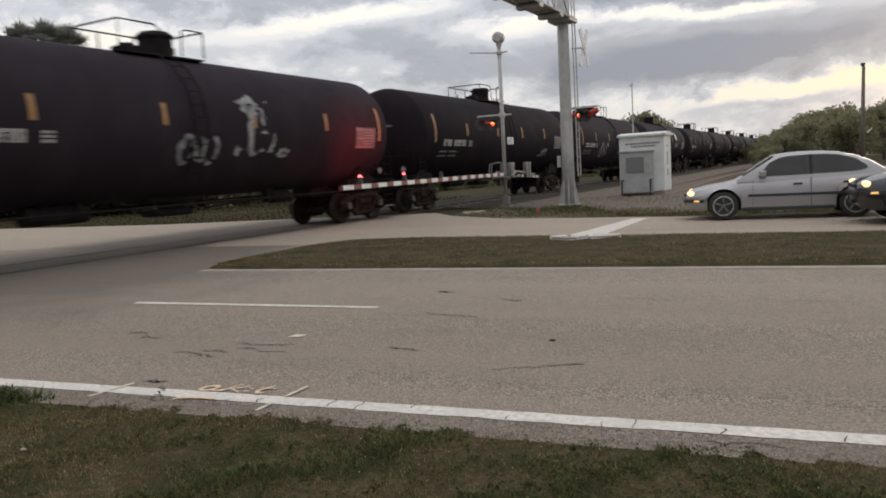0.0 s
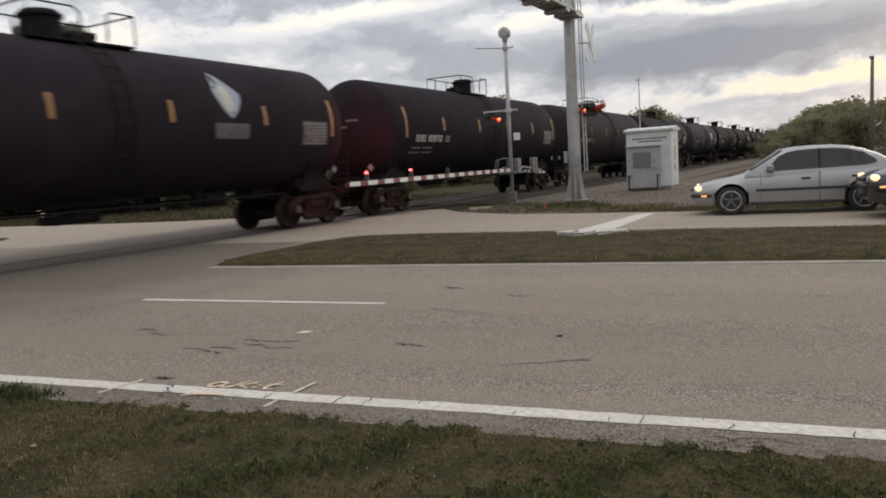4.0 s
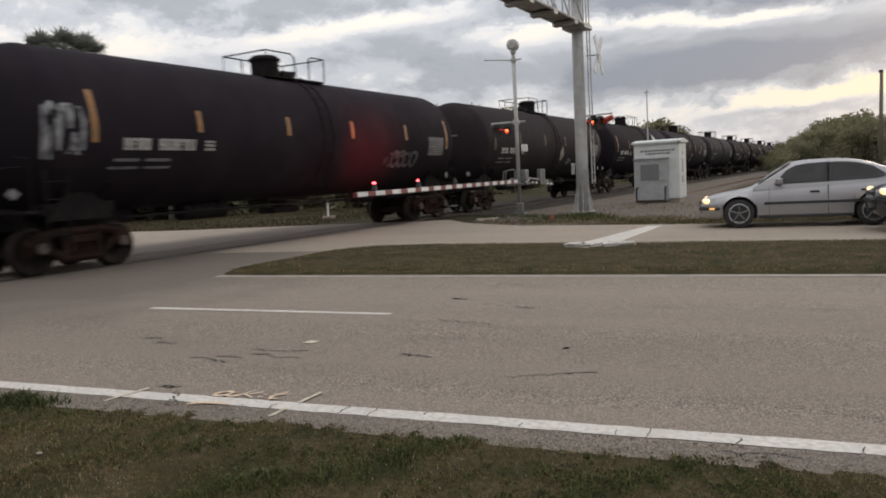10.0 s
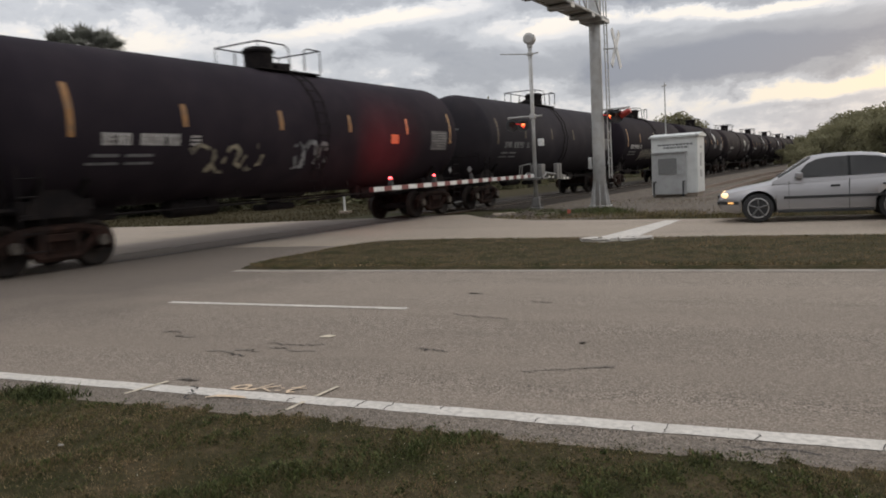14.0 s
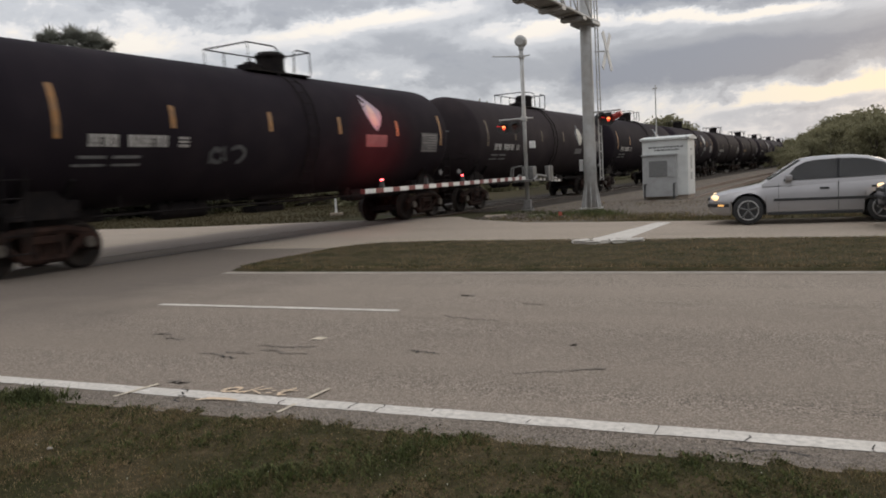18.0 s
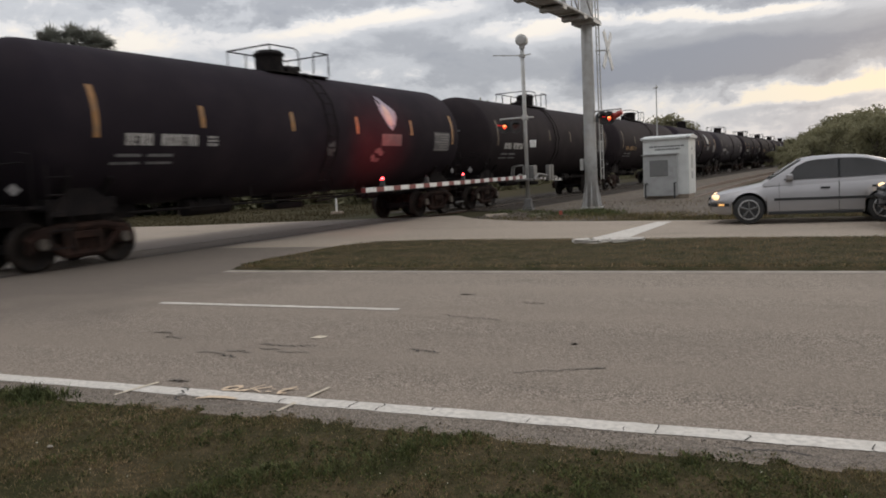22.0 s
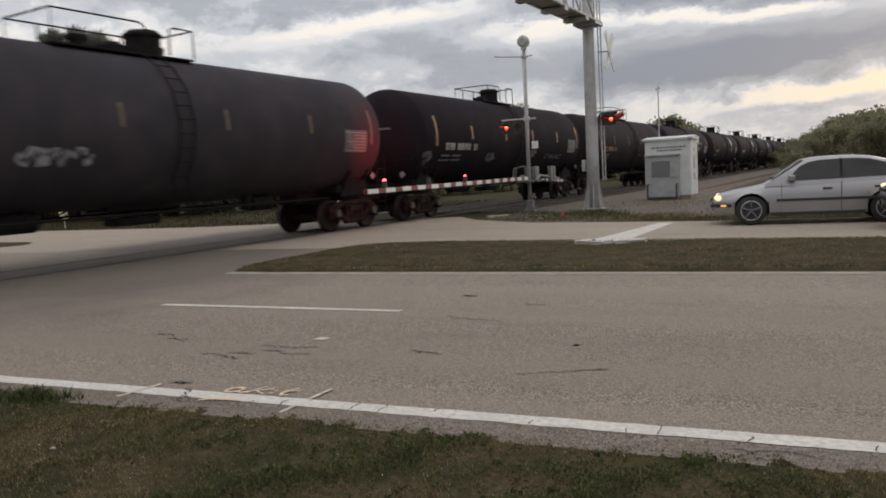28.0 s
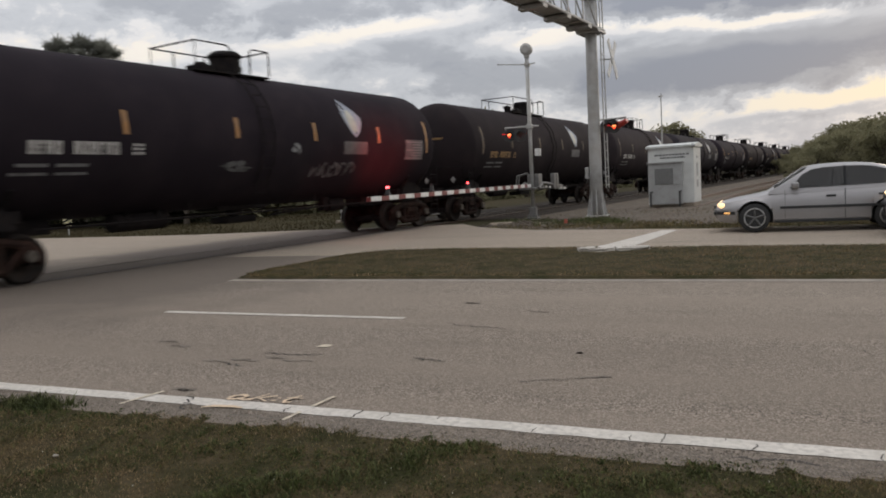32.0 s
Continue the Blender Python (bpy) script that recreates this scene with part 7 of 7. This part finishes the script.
def dress(car, spec, k):
    """Painted extras of single cars: leaf emblem, sprayed tags, hazard panel, oval emblem."""
    rnd = random.Random(100 + k)
    for item in spec:
        kind = item[0]
        if kind == "leaf":
            if "leaf" not in DECALS:
                DECALS["leaf"] = blob(BM(), 3.28, 3.44, LEAF_OUT, 0.43, 0.55)
                e = part("emblem", DECALS["leaf"], "emblem_blue", car, "pale blue and white leaf emblem")
                f = part("emblem_oval", blob(BM(), 3.22, 3.36, [(0.9 * x - 0.3 * y, 1.0 * y) for x, y in oval(14)], 0.20, 0.33, R + 0.011), "emblem_cream", e)
                b = part("emblem_word", decal(BM(), 2.75, 3.85, 2.42, 2.78), "panel_dark", car, "greyed panel under the emblem")
                DECALS["leaf"] = (e, f, b)
            else:
                e, f, b = DECALS["leaf"]
                e2 = reuse("emblem", e, car, Matrix(), "pale blue and white leaf emblem")
                reuse("emblem_oval", f, e2, Matrix())
                reuse("emblem_word", b, car, Matrix(), "greyed panel under the emblem")
        elif kind == "oval":
            if "oval" not in DECALS:
                e = part("emblem", blob(BM(), 3.78, 3.12, [(0, 1.0), (0.45, 0.62), (0.9, 0.1), (1.0, -0.15), (0.7, -0.5), (0.15, -0.95), (-0.3, -0.8), (-0.85, -0.2), (-1.0, 0.15), (-0.55, 0.6)], 0.56, 0.56), "emblem_grey", car, "dim blue-grey diamond emblem")
                f = part("emblem_oval", blob(BM(), 3.82, 3.05, [(0.95 * x - 0.2 * y, y) for x, y in oval()], 0.33, 0.42, R + 0.012), "emblem_cream", e, "cream oval inside the emblem")
                b = part("emblem_word", decal(BM(), 3.25, 4.25, 2.20, 2.46), "panel_dark", car, "greyed panel under the emblem")
                DECALS["oval"] = (e, f, b)
            else:
                e, f, b = DECALS["oval"]
                e2 = reuse("emblem", e, car, Matrix(), "dim blue-grey diamond emblem")
                reuse("emblem_oval", f, e2, Matrix(), "cream oval inside the emblem")
                reuse("emblem_word", b, car, Matrix(), "greyed panel under the emblem")
        elif kind == "panel":
            part("hazard_panel", decal(BM(), 3.55, 3.95, 2.46, 2.74), "stripe_yellow", car, "orange panel")
        elif kind == "tag":
            _, mat, x0, x1, z0, z1, width, loops = item
            for b in graffiti(rnd, x0, x1, z0, z1, width, loops):
                part("graffiti", b, mat, car, "sprayed graffiti")
        elif kind == "letters":
            # fat uneven shapes with a dark core
            _, mat, x0, x1, z0, z1, n = item
            for j in range(n):
                w = (x1 - x0) / n
                cx, cz = x0 + (j + 0.5) * w, (z0 + z1) / 2 + rnd.uniform(-0.08, 0.08)
                out = [(math.cos(a) * rnd.uniform(0.6, 1.1) + 0.2 * math.sin(a), math.sin(a) * rnd.uniform(0.65, 1.1)) for a in (2 * math.pi * q / 22 for q in range(22))]
                letter = part("graffiti", blob(BM(), cx, cz, out, w * 0.55, (z1 - z0) / 2), mat, car, "sprayed graffiti letter")
                dz = (z1 - z0) * 0.34
                core = [(cx + rnd.uniform(-0.32, 0.32) * w, cz + dz * (1 - q * 0.5) + rnd.uniform(-0.05, 0.05)) for q in range(5)]
                part("core", stroke(BM(), core, 0.09, R + 0.013), "frame_black", letter)
        elif kind == "strokes":
            # hasty angular letters: an upright and two slanting bars each
            _, mat, x0, x1, z0, z1, width, n = item
            w = (x1 - x0) / n
            for j in range(n):
                cx, b = x0 + (j + 0.4) * w, BM()
                lean = rnd.uniform(-0.15, 0.3) * w
                top, low = z1 + rnd.uniform(-0.1, 0.08), z0 + rnd.uniform(-0.05, 0.1)
                stroke(b, [(cx - 0.3 * w, low), (cx - 0.3 * w + lean / 2, (top + low) / 2), (cx - 0.3 * w + lean, top)], width)
                stroke(b, [(cx - 0.3 * w + lean, top), (cx + rnd.uniform(0.1, 0.35) * w + lean, top - rnd.uniform(0.0, 0.25))], width * 0.8, R + 0.010)
                stroke(b, [(cx - 0.25 * w, (top + low) / 2 + rnd.uniform(-0.1, 0.1)), (cx + 0.3 * w, rnd.choice((low, (top + low) / 2 + 0.05)))], width * 0.8, R + 0.012)
                part("graffiti", b, mat, car, "sprayed graffiti letter")
        elif kind == "patch":
            # a smeared cloud of paint: several small uneven blots
            _, mat, x, z, sx, sz = item
            for j in range(6):
                a, f = 2 * math.pi * j / 6 + rnd.uniform(-0.4, 0.4), rnd.uniform(0.35, 0.65)
                out = [(c * rnd.uniform(0.45, 1.1), d * rnd.uniform(0.45, 1.1)) for c, d in oval(16)]
                part("graffiti", blob(BM(), x + f * sx * math.cos(a), z + f * sz * math.sin(a), out, sx * rnd.uniform(0.3, 0.5), sz * rnd.uniform(0.3, 0.5), R + 0.007 + 0.0012 * j), mat, car, "sprayed graffiti")


SPEC = {
    0: ("B", [("tag", "graffiti_white", -0.9, 0.2, 1.9, 2.6, 0.09, 3), ("tag", "graffiti_white", 0.9, 2.2, 2.0, 3.5, 0.14, 3), ("patch", "graffiti_white", 1.4, 3.3, 0.4, 0.3), ("patch", "graffiti_white", 2.6, 2.15, 0.3, 0.16)]),
    1: ("A", [("tag", "graffiti_white", 3.9, 4.9, 1.9, 2.3, 0.06, 2)]),
    2: ("C", [("tag", "graffiti_white", -3.2, -1.4, 1.75, 2.65, 0.12, 4), ("patch", "graffiti_dim", -2.7, 2.3, 0.5, 0.4), ("tag", "graffiti_white", 2.9, 4.9, 1.95, 2.35, 0.07, 4)]),
    3: ("C", [("leaf",)]),
    4: ("A", []),
    5: ("U", [("patch", "graffiti_white", 3.7, 2.1, 0.12, 0.14), ("patch", "graffiti_white", 5.1, 2.05, 0.1, 0.13)]),
    6: ("A", [("panel",), ("tag", "graffiti_cream", -3.2, -0.9, 1.95, 2.35, 0.07, 4), ("patch", "graffiti_dim", -2.4, 2.1, 0.8, 0.22), ("patch", "graffiti_dim", 0.9, 2.3, 0.35, 0.4), ("tag", "graffiti_white", 3.3, 5.8, 1.85, 2.15, 0.07, 6)]),
    7: ("G", [("oval", 3.5, 3.25), ("patch", "graffiti_dim", -1.9, 2.45, 0.6, 0.3), ("patch", "graffiti_white", 0.4, 2.4, 0.25, 0.16), ("patch", "graffiti_dim", -0.8, 2.05, 0.4, 0.25), ("patch", "graffiti_dim", 5.0, 2.3, 0.6, 0.3)]),
    8: ("C", [("tag", "graffiti_white", -8.0, -7.2, 2.1, 3.3, 0.09, 3), ("tag", "graffiti_dim", 3.3, 5.2, 1.9, 2.4, 0.08, 5), ("patch", "graffiti_dim", 4.2, 2.3, 0.5, 0.18)]),
    9: ("V", [("oval", 3.2, 3.2), ("patch", "graffiti_cream", 1.1, 2.35, 0.35, 0.4), ("patch", "graffiti_dim", 2.3, 2.0, 0.5, 0.2)]),
    10: ("C", [("leaf",), ("patch", "graffiti_dim", -3.7, 2.4, 0.2, 0.14)]),
    11: ("C", [("panel",), ("tag", "graffiti_cream", -4.2, -2.0, 1.75, 2.4, 0.10, 3), ("tag", "graffiti_white", -0.9, 0.5, 1.75, 2.5, 0.10, 3)]),
    12: ("G", []),
    13: ("B", [("letters", "graffiti_mottled", -3.9, -0.5, 1.70, 2.42, 5), ("patch", "graffiti_cream", -0.55, 3.25, 0.30, 0.22), ("patch", "graffiti_cream", -0.45, 2.85, 0.34, 0.26), ("tag", "graffiti_mottled", 0.7, 2.2, 1.8, 2.3, 0.09, 2), ("strokes", "graffiti_white", 2.3, 4.1, 1.85, 2.45, 0.11, 3), ("tag", "graffiti_mottled", 4.1, 5.4, 1.85, 2.2, 0.08, 3), ("patch", "graffiti_red", 3.0, 2.35, 0.35, 0.3)]),
    14: ("A", [("leaf",), ("tag", "graffiti_dim", -3.2, -2.2, 2.0, 2.4, 0.08, 2)]),
    15: ("V", [("oval", 3.1, 3.3)]),
    16: ("A", [("leaf",)]),
    17: ("C", [("leaf",), ("patch", "graffiti_dim", 0.3, 2.3, 0.3, 0.22), ("patch", "graffiti_dim", 2.6, 2.15, 0.4, 0.25)]),
    18: ("W", [("patch", "graffiti_cream", 5.6, 2.4, 0.16, 0.35)]),
    19: ("U", [("tag", "graffiti_white", 3.2, 4.9, 1.85, 2.15, 0.07, 4), ("patch", "graffiti_dim", 4.4, 2.0, 0.6, 0.2)]),
    20: ("C", [("leaf",), ("tag", "graffiti_dim", -0.8, 0.4, 1.9, 2.2, 0.06, 3)]),
    21: ("H", [("tag", "graffiti_white", -3.4, -2.0, 2.0, 2.35, 0.09, 3)]),
    22: ("A", [("patch", "graffiti_dim", -7.5, 2.1, 0.4, 0.28), ("patch", "graffiti_purple", 1.6, 2.25, 0.45, 0.22), ("patch", "graffiti_dim", -2.6, 2.1, 0.5, 0.25), ("tag", "graffiti_dim", 3.1, 5.2, 2.0, 2.2, 0.05, 3)]),
    23: ("U", [("patch", "graffiti_white", 1.6, 2.15, 0.11, 0.1)]),
    24: ("B", [("leaf",), ("patch", "graffiti_white", 0.75, 2.55, 0.2, 0.16), ("tag", "graffiti_dim", 1.5, 3.3, 1.8, 2.2, 0.07, 5), ("patch", "graffiti_dim", -1.3, 2.1, 0.6, 0.16)]),
}


SHIFT = {1: -0.2, 2: -0.4, 3: -0.15, 6: -0.4, 8: -0.3, 10: 0.2, 13: -0.1, 22: -0.1, 24: -0.45}


def make_train():
    bases = {
        "A": tank_car("tank_black", "black railway tank car with orange stripes, rolling over the crossing", "stripe_yellow", "stencil", False),
        "C": tank_car("tank_black", "black railway tank car with orange stripes and forward-set manway", "stripe_yellow", "stencil", False, 0.0, True),
        "U": tank_car("tank_brown", "faded dark tank car with yellow lettering bars and dull stripes", "stripe_dull", "stencil_yellow", True),
        "V": tank_car("tank_brown", "faded dark tank car with pale lettering bars and dull stripes", "stripe_dull", "stencil", False),
        "B": tank_car("tank_black", "black tank car with its manway off centre and orange stripes", "stripe_yellow", "stencil", False, -0.6),
        "W": tank_car("tank_brown", "dark brownish tank car with pale lettering and off-centre dome", "stripe_dull", "stencil", False, -0.8),
        "G": tank_car("tank_grey", "dusty grey-black railway tank car with dull stripes", "stripe_dull", "stencil_dim", False),
        "H": tank_car("tank_grey", "dusty grey tank car with pale panels and wide valve platform", "stripe_dull", "stencil", True),
    }
    cars, unused = [], dict(bases)
    rnd = random.Random(8)
    for k in range(len(GAPS) - 1):
        n = k - 2
        u = (GAPS[k] + GAPS[k + 1]) / 2 + SHIFT.get(n, 0.0)
        kind, extra = SPEC.get(n, (rnd.choice("AAAUVG"), [("leaf",)] if rnd.random() < 0.4 else []))
        car = unused.pop(kind, None) or copy_thing(bases[kind], track_pose(u))
        cars.append((car, u, extra, n))
    for car, u, extra, n in cars:
        dress(car, extra, n)
    return [(car, u) for car, u, _, _ in cars]


TRAIN = make_train()
HALF_FLASH, FLASH_START = 0.619, 1.11


def flash_rows(m, lit_first):
    """A lens disc that turns its lit face out and away: rows for one lamp of an alternating pair."""
    angle = 0 if lit_first else 180
    rows = [(0.0, m @ pose(0, 0, 0, 0, 0, angle))]
    t = FLASH_START - HALF_FLASH
    while t < 31.9:
        for dt, da in ((-0.05, 0), (-0.0167, 60), (0.0167, 120), (0.05, 180)):
            if t + dt > 0.04:
                rows.append((t + dt, m @ pose(0, 0, 0, 0, 0, angle + da)))
        angle += 180
        t += HALF_FLASH
    rows.append((32.0, m @ pose(0, 0, 0, 0, 0, angle)))
    return rows


def motions():
    times = [0, 2, 4, 6, 8, 10, 12, 14, 16, 18, 20, 22, 24, 26, 28, 30, 32]
    for car, u in TRAIN:
        walk(car, [(t, track_pose(u - travelled(t), 0, 0.013)) for t in times])
    for lens, m, lit_first in FLASHERS:
        walk(lens, flash_rows(m, lit_first))

motions()
